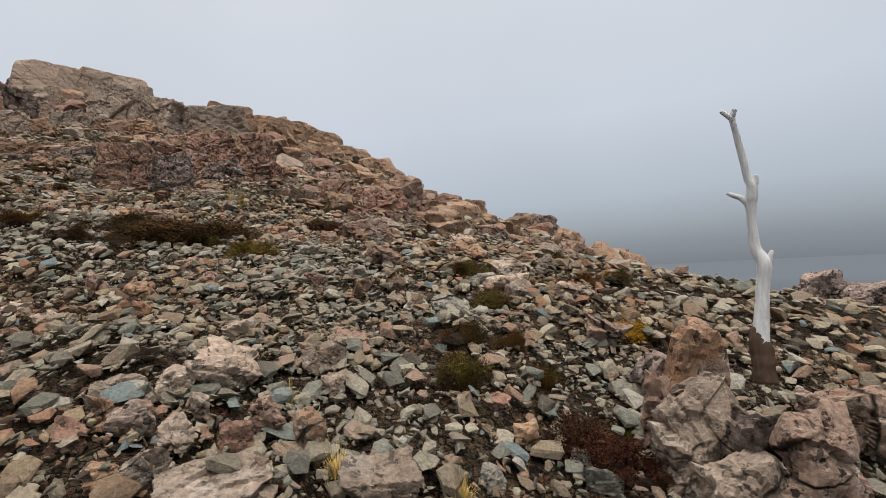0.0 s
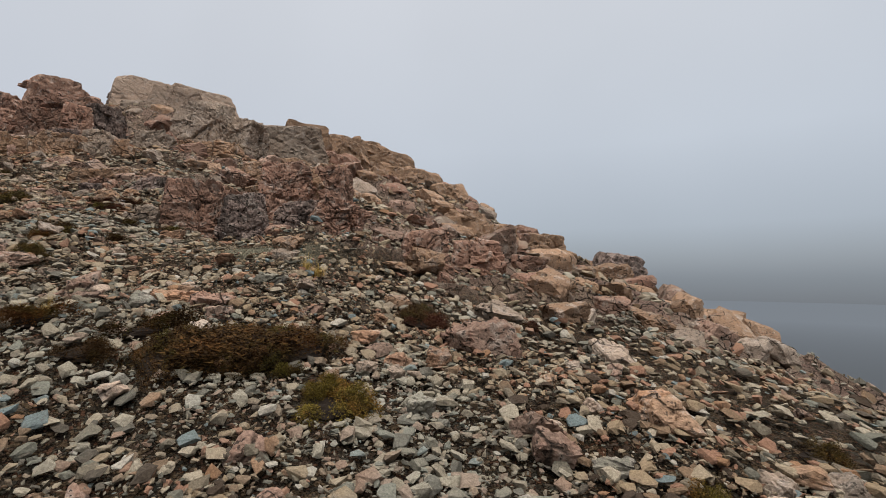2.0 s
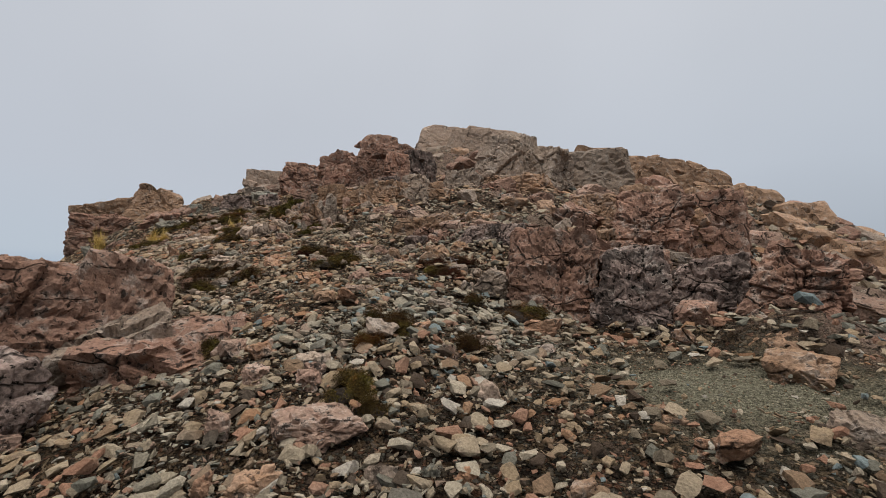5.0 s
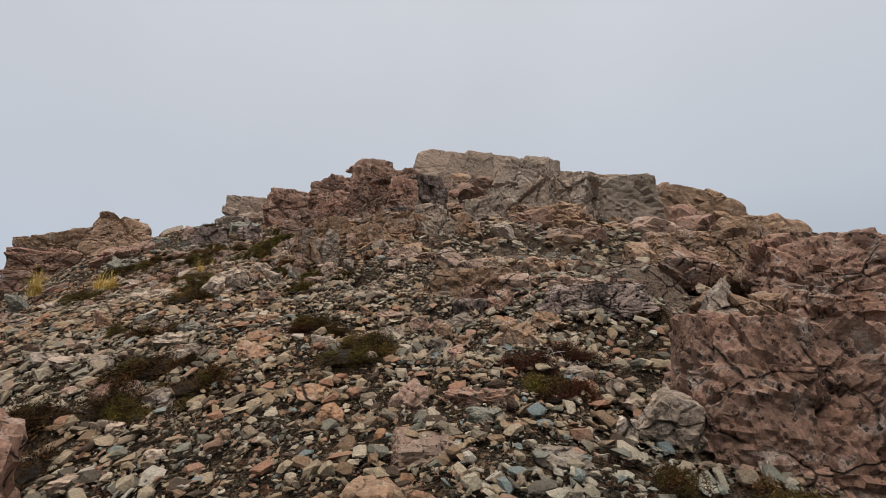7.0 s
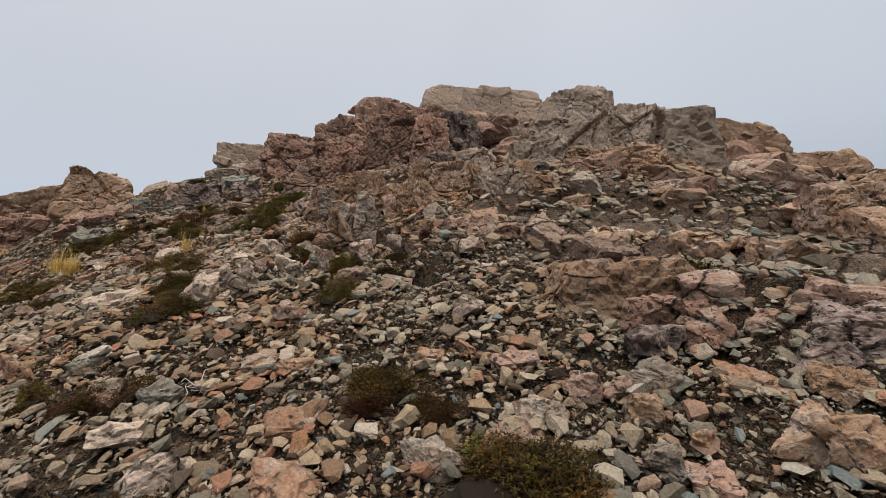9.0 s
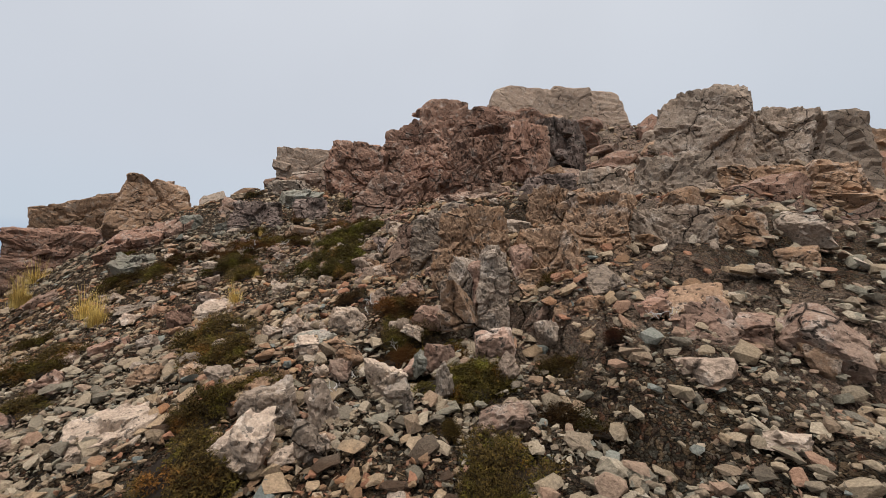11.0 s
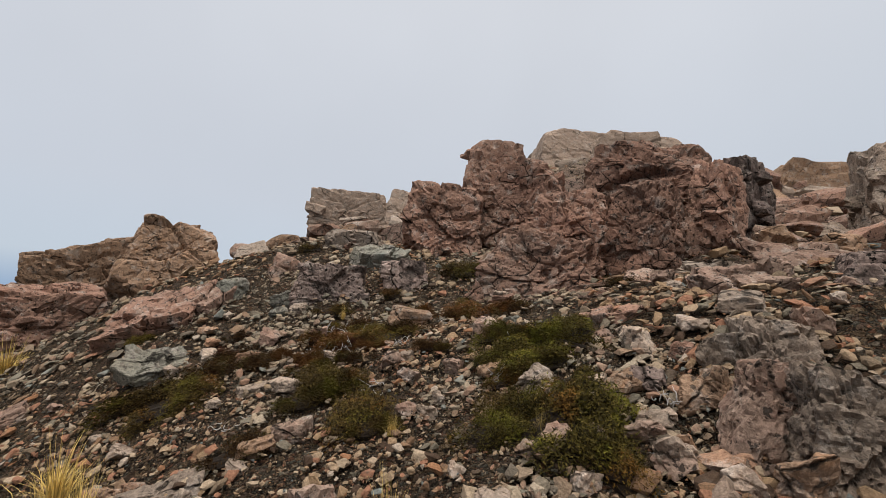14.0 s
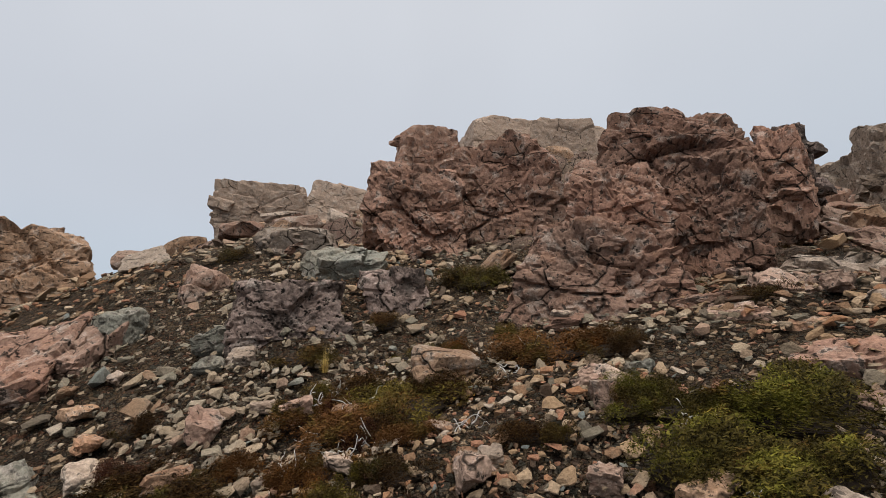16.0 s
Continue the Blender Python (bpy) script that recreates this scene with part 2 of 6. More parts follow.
    stone = blend(n, l, seam, (0.012, 0.010, 0.008), stone)
    c = blend(n, l, span(n, l, bare.outputs["Fac"], 0.4, 0.7), c, stone)
    c = blend(n, l, 1.0, c, grey(n, l, span(n, l, fine, 0.32, 0.68, 0.3, 1.4)), "MULTIPLY")
    l.new(c, s.inputs["Base Color"])
    s.inputs["Roughness"].default_value, s.inputs["Specular IOR Level"].default_value = 0.95, 0.03
    relief(n, l, s, [(mid, 0.8, 0.06), (times(n, l, seam, bare.outputs["Fac"]), 0.8, 0.05), (span(n, l, rim_a, 0.0, 0.2), 0.7, 0.03), (span(n, l, rim_b, 0.0, 0.2), 0.7, 0.014), (fine, 0.8, 0.008)])
    return m


def leaf_material(name, a, b, tip, glow=None):
    """Leaves from a to b, in patches tip and, where given, a second, brighter patch."""
    m, n, l, s = shader(name)
    geo, ob = n.new("ShaderNodeNewGeometry"), n.new("ShaderNodeObjectInfo")
    v = geo.outputs["Position"]
    c = blend(n, l, geo.outputs["Random Per Island"], a, b)
    c = blend(n, l, span(n, l, noise_node(n, l, v, 4.5, 5), 0.52, 0.62, 0, 0.85), c, tip)
    c = blend(n, l, span(n, l, noise_node(n, l, v, 3.1, 6, 0.7), 0.55, 0.64, 0, 0.85), c, glow or tip)
    c = blend(n, l, 1.0, c, grey(n, l, span(n, l, ob.outputs["Random"], 0, 1, 0.7, 1.2)), "MULTIPLY")
    c = blend(n, l, 1.0, c, grey(n, l, span(n, l, geo.outputs["Random Per Island"], 0, 1, 0.35, 1.6)), "MULTIPLY")
    l.new(c, s.inputs["Base Color"])
    s.inputs["Roughness"].default_value, s.inputs["Specular IOR Level"].default_value = 0.85, 0.06
    return m


LEAF = {
    "olive": leaf_material("olive_leaves", (0.026, 0.017, 0.006), (0.058, 0.037, 0.009), (0.076, 0.061, 0.010), (0.108, 0.046, 0.010)),
    "brown": leaf_material("brown_leaves", (0.022, 0.012, 0.005), (0.045, 0.023, 0.007), (0.040, 0.032, 0.007), (0.066, 0.030, 0.009)),
    "moss": leaf_material("moss_green_leaves", (0.026, 0.020, 0.005), (0.058, 0.043, 0.009), (0.097, 0.088, 0.012), (0.094, 0.043, 0.009)),
    "gold": leaf_material("golden_leaves", (0.44, 0.21, 0.012), (0.32, 0.19, 0.02), (0.16, 0.11, 0.016)),
    "yellow": leaf_material("yellow_green_leaves", (0.053, 0.036, 0.007), (0.083, 0.060, 0.011), (0.094, 0.069, 0.011), (0.112, 0.050, 0.011)),
    "rust": leaf_material("rust_brown_leaves", (0.112, 0.045, 0.012), (0.056, 0.027, 0.009), (0.075, 0.053, 0.012), (0.143, 0.056, 0.012)),
    "wine": leaf_material("dark_red_leaves", (0.034, 0.013, 0.007), (0.064, 0.024, 0.013), (0.038, 0.026, 0.009), (0.075, 0.026, 0.013)),
    "straw": leaf_material("straw", (0.60, 0.42, 0.13), (0.50, 0.36, 0.12), (0.44, 0.29, 0.08)),
}


def wood_material(name, a, b, stain):
    m, n, l, s = shader(name)
    co, mp = n.new("ShaderNodeTexCoord"), n.new("ShaderNodeMapping")
    mp.inputs["Scale"].default_value = (9, 9, 1.2)
    l.new(co.outputs["Object"], mp.inputs["Vector"])
    grain, patch = noise_node(n, l, mp.outputs[0], 9.0, 6, 0.7), noise_node(n, l, co.outputs["Object"], 5.0, 5)
    c = blend(n, l, span(n, l, grain, 0.35, 0.65), a, b)
    c = blend(n, l, span(n, l, patch, 0.55, 0.68, 0, 0.75), c, stain)
    l.new(c, s.inputs["Base Color"])
    s.inputs["Roughness"].default_value, s.inputs["Specular IOR Level"].default_value = 0.85, 0.1
    relief(n, l, s, [(grain, 0.5, 0.006)])
    return m


BLEACHED = wood_material("bleached_wood", (0.56, 0.545, 0.52), (0.40, 0.385, 0.37), (0.22, 0.21, 0.20))
TWIG = wood_material("grey_twig", (0.46, 0.43, 0.40), (0.34, 0.31, 0.285), (0.18, 0.155, 0.14))
STUMP = wood_material("rotten_stump", (0.075, 0.045, 0.03), (0.04, 0.026, 0.018), (0.12, 0.095, 0.08))
# near-black: the shade inside the cushion shrubs, put into the colour
SHRUB_SHADE = wood_material("shrub_shade", (0.016, 0.010, 0.006), (0.010, 0.007, 0.005), (0.026, 0.018, 0.010))
# grit repeats the scree tones, dimmed for the shade in the gaps
SCREE, GRIT, SOIL = scree_material("scree", 0.60), scree_material("shaded_grit", 0.49), soil_material()


def haze_material():
    """Far lowland, its haze painted in as glow: blue over the plain, grey towards the valley."""
    m, n, l, s = shader("haze_painted_lowland")
    co, xyz = n.new("ShaderNodeTexCoord"), n.new("ShaderNodeSeparateXYZ")
    unit = n.new("ShaderNodeVectorMath")
    unit.operation = "NORMALIZE"
    l.new(co.outputs["Object"], unit.inputs[0])
    l.new(unit.outputs[0], xyz.inputs[0])
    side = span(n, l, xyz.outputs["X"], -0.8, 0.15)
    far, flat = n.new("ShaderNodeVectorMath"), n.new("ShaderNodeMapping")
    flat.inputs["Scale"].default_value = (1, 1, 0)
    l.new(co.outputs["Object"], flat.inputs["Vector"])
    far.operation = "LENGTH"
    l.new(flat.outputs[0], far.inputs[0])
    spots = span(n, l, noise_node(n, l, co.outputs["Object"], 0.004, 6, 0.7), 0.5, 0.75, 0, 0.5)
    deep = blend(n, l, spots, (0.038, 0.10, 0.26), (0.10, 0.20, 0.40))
    # paler with distance: the haze lies in the emission colour
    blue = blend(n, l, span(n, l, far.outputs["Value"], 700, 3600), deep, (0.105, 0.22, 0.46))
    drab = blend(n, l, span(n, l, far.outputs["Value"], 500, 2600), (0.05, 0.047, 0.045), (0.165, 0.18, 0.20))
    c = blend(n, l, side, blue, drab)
    s.inputs["Base Color"].default_value = (0.02, 0.025, 0.03, 1)
    s.inputs["Specular IOR Level"].default_value = 0.0
    s.inputs["Roughness"].default_value = 1.0
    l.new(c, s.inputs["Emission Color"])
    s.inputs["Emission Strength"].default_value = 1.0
    return m


# ---- numeric tools ----
def lattice(i, seed):
    h = (i[..., 0] * 374761393 + i[..., 1] * 668265263 + i[..., 2] * 1274126177 + seed * 974634777) & 0xFFFFFFFF
    h = ((h ^ (h >> 13)) * 1274126177) & 0xFFFFFFFF
    h = ((h ^ (h >> 16)) * 668265263) & 0xFFFFFFFF
    return ((h ^ (h >> 15)) & 0xFFFFFF) / float(0x1000000)


def value_noise(p, seed=0):
    i = np.floor(p).astype(np.int64)
    f = p - i
    f = f * f * (3 - 2 * f)
    total = np.zeros(len(p))
    for c in range(8):
        o = np.array([c & 1, c >> 1 & 1, c >> 2])
        total += lattice(i + o, seed) * np.prod(np.where(o, f, 1 - f), axis=1)
    return total * 2 - 1


def fbm(p, octaves=4, seed=0, gain=0.5):
    total, amp = np.zeros(len(p)), 1.0
    for k in range(octaves):
        total += amp * value_noise(p * 2.03 ** k, seed + k)
        amp *= gain
    return total


def facets(p, seed, step, tilt, gap, wide=0.07):
    """Joint-bounded blocks: each cell stands out by its own amount, leans its own way and is parted from the next by a crack."""
    i = np.floor(p).astype(np.int64)
    f1, f2 = np.full(len(p), 9.0), np.full(len(p), 9.0)
    off, cell = np.zeros_like(p), np.zeros_like(i)
    for dx in (-1, 0, 1):
        for dy in (-1, 0, 1):
            for dz in (-1, 0, 1):
                c = i + np.array([dx, dy, dz])
                q = p - c - np.stack([lattice(c, seed + k) for k in (1, 2, 3)], axis=1)
                d = np.sqrt((q ** 2).sum(axis=1))
                nearer = d < f1
                f2 = np.where(nearer, f1, np.minimum(f2, d))
                f1 = np.where(nearer, d, f1)
                off, cell = np.where(nearer[:, None], q, off), np.where(nearer[:, None], c, cell)
    lean = np.stack([lattice(cell, seed + k) for k in (8, 9, 10)], axis=1) * 2 - 1
    return (lattice(cell, seed + 7) - 0.5) * step + tilt * (lean * off).sum(axis=1) - gap * np.clip(1 - (f2 - f1) / wide, 0, 1)


def flat3(x, y, scale, z=0.0):
    return np.stack([x * scale, y * scale, np.full_like(x, z)], axis=1)


def make_mesh(name, verts, faces, material, smooth=False):
    me = bpy.data.meshes.new(name)
    faces = np.asarray(faces, dtype=np.int32)
    k = faces.shape[1]
    me.vertices.add(len(verts))
    me.vertices.foreach_set("co", np.asarray(verts, dtype=np.float32).ravel())
    me.loops.add(faces.size)
    me.loops.foreach_set("vertex_index", faces.ravel())
    me.polygons.add(len(faces))
    me.polygons.foreach_set("loop_start", np.arange(0, faces.size, k, dtype=np.int32))
    me.polygons.foreach_set("use_smooth", np.full(len(faces), smooth))
    me.update(calc_edges=True)
    me.validate()
    me.materials.append(material)
    return me


# ---- the hillside ----
SWELLS = []


def swell(x, y, radius, height):
    """A soft rise (or hollow) of the hillside."""
    SWELLS.append((x, y, radius, height))


swell(-36.0, -2.0, 5.4, 0.14)
swell(-36.0, 4.2, 5.4, 0.47)
swell(-36.0, 10.4, 5.4, -3.12)
swell(-36.0, 16.6, 5.4, -1.09)
swell(-36.0, 22.8, 5.4, -0.91)
swell(-36.0, 35.2, 5.4, -0.44)
swell(-36.0, 41.4, 5.4, -0.23)
swell(-29.8, 4.2, 5.4, -2.26)
swell(-29.8, 10.4, 5.4, -2.79)
swell(-29.8, 16.6, 5.4, 0.26)
swell(-29.8, 22.8, 5.4, -0.83)
swell(-29.8, 29.0, 5.4, 1.63)
swell(-29.8, 35.2, 5.4, -1.04)
swell(-29.8, 41.4, 5.4, -0.77)
swell(-23.6, -2.0, 5.4, -0.18)
swell(-23.6, 4.2, 5.4, -3.89)
swell(-23.6, 10.4, 5.4, 0.56)
swell(-23.6, 16.6, 5.4, 0.31)
swell(-23.6, 22.8, 5.4, 0.61)
swell(-23.6, 29.0, 5.4, 2.80)
swell(-23.6, 35.2, 5.4, 1.38)
swell(-23.6, 41.4, 5.4, 0.12)
swell(-17.4, -2.0, 5.4, -0.22)
swell(-17.4, 4.2, 5.4, -1.09)
swell(-17.4, 10.4, 5.4, -0.47)
swell(-17.4, 16.6, 5.4, 0.57)
swell(-17.4, 22.8, 5.4, 0.68)
swell(-17.4, 29.0, 5.4, 1.60)
swell(-17.4, 35.2, 5.4, 2.12)
swell(-17.4, 41.4, 5.4, 2.01)
swell(-11.2, 4.2, 5.4, -0.55)
swell(-11.2, 10.4, 5.4, 0.49)
swell(-11.2, 16.6, 5.4, 1.10)
swell(-11.2, 22.8, 5.4, 1.05)
swell(-11.2, 29.0, 5.4, 1.36)
swell(-11.2, 35.2, 5.4, 0.16)
swell(-11.2, 41.4, 5.4, 3.37)
swell(-5.0, 10.4, 5.4, 0.16)
swell(-5.0, 16.6, 5.4, 0.65)
swell(-5.0, 29.0, 5.4, 1.08)
swell(-5.0, 35.2, 5.4, 1.68)
swell(-5.0, 41.4, 5.4, 0.80)
swell(1.2, 10.4, 5.4, 0.44)
swell(1.2, 16.6, 5.4, 0.05)
swell(1.2, 22.8, 5.4, -0.44)
swell(1.2, 35.2, 5.4, -0.75)
swell(1.2, 41.4, 5.4, -0.38)
swell(7.4, 4.2, 5.4, 1.10)
swell(7.4, 10.4, 5.4, -1.09)
swell(7.4, 16.6, 5.4, 0.23)
swell(7.4, 22.8, 5.4, -0.82)
swell(7.4, 29.0, 5.4, -0.12)
swell(7.4, 35.2, 5.4, -0.10)
swell(7.4, 41.4, 5.4, -1.65)
swell(13.6, 4.2, 5.4, -0.15)
swell(13.6, 10.4, 5.4, -1.10)
swell(13.6, 16.6, 5.4, -2.21)
swell(13.6, 22.8, 5.4, -0.33)
swell(13.6, 29.0, 5.4, -3.40)
swell(13.6, 35.2, 5.4, -1.72)
swell(13.6, 41.4, 5.4, -2.34)
swell(-21.0, 13.9, 2.7, 0.20)
swell(-17.9, 10.8, 2.7, 0.25)
swell(-14.8, 7.7, 2.7, 0.43)
swell(-11.7, 4.6, 2.7, -0.32)
swell(-11.7, 7.7, 2.7, 0.21)
swell(-5.5, 1.5, 2.7, -0.81)
swell(-5.5, 4.6, 2.7, 0.40)
swell(-2.4, 1.5, 2.7, -0.41)
swell(-2.4, 4.6, 2.7, 0.13)
swell(0.7, 1.5, 2.7, -0.18)
swell(0.7, 4.6, 2.7, 0.42)
swell(-14.8, 13.4, 1.6, 0.30)
swell(-12.9, 13.4, 1.6, 0.28)
swell(-7.2, 7.7, 1.6, 0.31)
swell(-7.2, 11.5, 1.6, 0.35)
swell(-3.4, 2.0, 1.6, 0.38)
swell(-3.4, 7.7, 1.6, 0.25)
swell(-3.4, 9.6, 1.6, 0.30)
swell(-1.5, 2.0, 1.6, 0.52)


def hill(x, y):
    """Height of the hillside without its small relief: a slope, swells and hollows, and the drop beyond the ridge."""
    x, y = np.asarray(x, dtype=float), np.asarray(y, dtype=float)
    z = -0.092 - 0.199 * x + 0.138 * y
    for cx, cy, r, a in SWELLS:
        z = z + a * np.exp(-((x - cx) ** 2 + (y - cy) ** 2) / r ** 2)
    # the far sides fall away into the valley
    out = np.maximum(0, x - 9) ** 1.6 * 0.12 + np.maximum(0, -31 - x) ** 1.6 * 0.25 + np.maximum(0, y - 43) ** 1.6 * 0.3 + np.maximum(0, -3 - y) ** 1.6 * 0.15
    left = np.maximum(0, 8.2 - y - 0.12 * (x + 16)) * np.clip((-13.5 - x) / 3, 0, 1)
    return np.maximum(z - np.minimum(out, 400) - 0.25 * left ** 1.4, -180.0)


def bedrock(x, y):
    """How much the bare rock shows instead of scree, 0 to 1."""
    p = flat3(np.ravel(x), np.ravel(y), 0.16, 4.2)
    b = 0.5 + 0.9 * fbm(p, 3, 11)
    high = np.clip((np.ravel(hill(x, y)) - 6.2) / 2.0, 0, 1) * 0.6
    far = np.clip((np.ravel(y) - 11.5 - 0.35 * (-np.ravel(x) - 8)) / 4, 0, 1) * 0.5
    return np.clip(b - 0.45 + high + far, 0, 1)


def sandy(x, y):
    """The patch of bare greenish grit below the dark boulders."""
    return np.exp(-(((x + 4.35) / 0.85) ** 2 + ((y - 8.3) / 0.55) ** 2))


def ground_relief(x, y):
    """Small relief: bumps everywhere, stepped blocks where the bedrock shows."""
    x, y = np.ravel(x), np.ravel(y)
    b = bedrock(x, y)
    block = facets(flat3(x + 0.5 * y, y - 0.3 * x, 0.8), 5, 0.45, 0.30, 0.16, 0.14) + facets(flat3(x, y, 2.3, 3.0), 9, 0.15, 0.16, 0.07, 0.2)
    return 0.045 * fbm(flat3(x, y, 0.9), 4, 3) + 0.03 * fbm(flat3(x, y, 5.0), 3, 8) + b * block


def ground_z(x, y):
    return float(hill(x, y) + ground_relief(np.array([x], dtype=float), np.array([y], dtype=float))[0])


def axis(lo, hi, step, out_lo, out_hi):
    """Even steps between lo and hi, growing steps outside."""
    inner = list(np.arange(lo, hi, step))
    for end, sign, stop in ((lo, -1, out_lo), (hi, 1, out_hi)):
        s, q, more = step, end, []
        while sign * (stop - q) > 0:
            s *= 1.075
            q += sign * s
            more.append(q)
        inner = more[::-1] + inner if sign < 0 else inner + more
    return np.array(inner)


gx, gy = np.meshgrid(axis(-26, 6, 0.125, -420, 420), axis(0, 27, 0.125, -420, 420))
gz = (hill(gx, gy) + ground_relief(gx, gy).reshape(gx.shape) - 0.035).ravel()
rows, cols = gx.shape
idx = np.arange(rows * cols).reshape(rows, cols)
quads = np.stack([idx[:-1, :-1], idx[:-1, 1:], idx[1:, 1:], idx[1:, :-1]], axis=-1).reshape(-1, 4)
ground = new("ground", make_mesh("ground", np.stack([gx.ravel(), gy.ravel(), gz], axis=1), quads, SOIL, True))
for key, value in (("bare_rock", bedrock(gx, gy)), ("grit", np.clip(sandy(gx, gy).ravel() * 1.4, 0, 1))):
    ground.data.attributes.new(key, "FLOAT", "POINT").data.foreach_set("value", value.astype(np.float32))
tagged(ground, "stony brown mountain soil between scree and bedrock", "ground", kind="structure")

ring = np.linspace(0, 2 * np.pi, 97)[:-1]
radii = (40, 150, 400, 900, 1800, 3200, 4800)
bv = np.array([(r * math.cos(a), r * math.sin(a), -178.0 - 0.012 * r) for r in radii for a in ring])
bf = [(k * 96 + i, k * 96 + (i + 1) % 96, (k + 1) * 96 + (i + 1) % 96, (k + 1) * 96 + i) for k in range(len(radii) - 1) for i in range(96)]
tagged(new("backdrop", make_mesh("backdrop", bv, bf, haze_material(), True)), "glowing backdrop of blue-grey lowland far below the ridge, haze painted in", "lowland", kind="structure")


# ---- rocks ----
ICO = {}


def ico(level):
    if level not in ICO:
        bm = bmesh.new()
        bmesh.ops.create_icosphere(bm, subdivisions=level, radius=1)
        ICO[level] = (np.array([v.co[:] for v in bm.verts]), np.array([[v.index for v in f.verts] for f in bm.faces]))
        bm.free()
    return ICO[level]


def broken(d, rng, jitter, extras, sharp, lo=0.8):
    """Unit shape with flat breaks: how far out each direction of d reaches."""
    normals = np.vstack([np.vstack([np.eye(3), -np.eye(3)]) + rng.normal(0, jitter, (6, 3)), rng.normal(0, 1, (extras, 3))])
    reach = np.concatenate([rng.uniform(lo, 0.98, 6), rng.uniform(0.95, 1.25, extras)])
    normals /= np.linalg.norm(normals, axis=1)[:, None]
    r = ((np.maximum(d @ normals.T, 1e-4) / reach) ** sharp).sum(axis=1) ** (-1.0 / sharp)
    return d * r[:, None]


def massive(d, rng, square):
    """Unit shape of a bedrock knob: flat top, steep battered sides, corners broken off."""
    normals = np.vstack([np.eye(3), -np.eye(3)]) + rng.normal(0, 0.07, (6, 3)) + np.array([[0, 0, 0.17]] * 2 + [[0, 0, 0]] + [[0, 0, 0.17]] * 2 + [[0, 0, 0]])
    corners = rng.choice([-1.0, 1.0], (9, 3)) * rng.uniform(0.25, 1.0, (9, 3))
    normals = np.vstack([normals, corners])
    normals /= np.linalg.norm(normals, axis=1)[:, None]
    reach = np.concatenate([rng.uniform(0.93, 1.0, 6), rng.uniform(1.16, 1.45, 9) + (0.25 if square else 0.0)])
    r = ((np.maximum(d @ normals.T, 1e-4) / reach) ** 70).sum(axis=1) ** (-1.0 / 70)
    return d * r[:, None]


def rock_mesh(size, seed, kind, level, material):
    """One loose rock: flat breaks round a core, then chips and grain."""
    rng = np.random.RandomState(seed)
    d, faces = ico(level)
    p = broken(d, rng, 0.16 if kind == "slab" else 0.34, 5 if kind == "slab" else 9, 90, 0.74)
    p = p / np.abs(p).max(axis=0) * np.array(size) / 2
    s, off = float(np.cbrt(np.prod(size))), rng.uniform(0, 90, 3)
    rough = facets(p * (1.9 / s) + off, seed, 0.05, 0.13, 0.02, 0.06) + 0.4 * facets(p * (5.0 / s) + off, seed + 4, 0.04, 0.12, 0.015, 0.1)
    p = p + d * (s * (rough + 0.018 * fbm(p * 3 / s + off, 3, seed)))[:, None]
    g = min(s, 0.6)
    p = p + d * (g * 0.010 * fbm(p * 12 / g + off, 2, seed + 2))[:, None]
    return make_mesh(kind, p, faces, material)


BLOCKS = {}


def block_mesh(tone, k):
    """One joint-bounded block about 1 m across, shared by the outcrops of a tone."""
    if (tone, k) not in BLOCKS:
        rng = np.random.RandomState(500 + k)
        d, faces = ico(4 if k % 6 == 0 else 3)
        p = broken(d, rng, 0.2, 6, 90, 0.76) * 0.5
        p = p + d * (0.8 * facets(p * 2.2 + k * 9, k, 0.05, 0.09, 0.03, 0.06) + 0.02 * fbm(p * 5 + k, 3, k + 4))[:, None]
        BLOCKS[tone, k] = make_mesh("block", p, faces, ROCK[tone])
    return BLOCKS[tone, k]


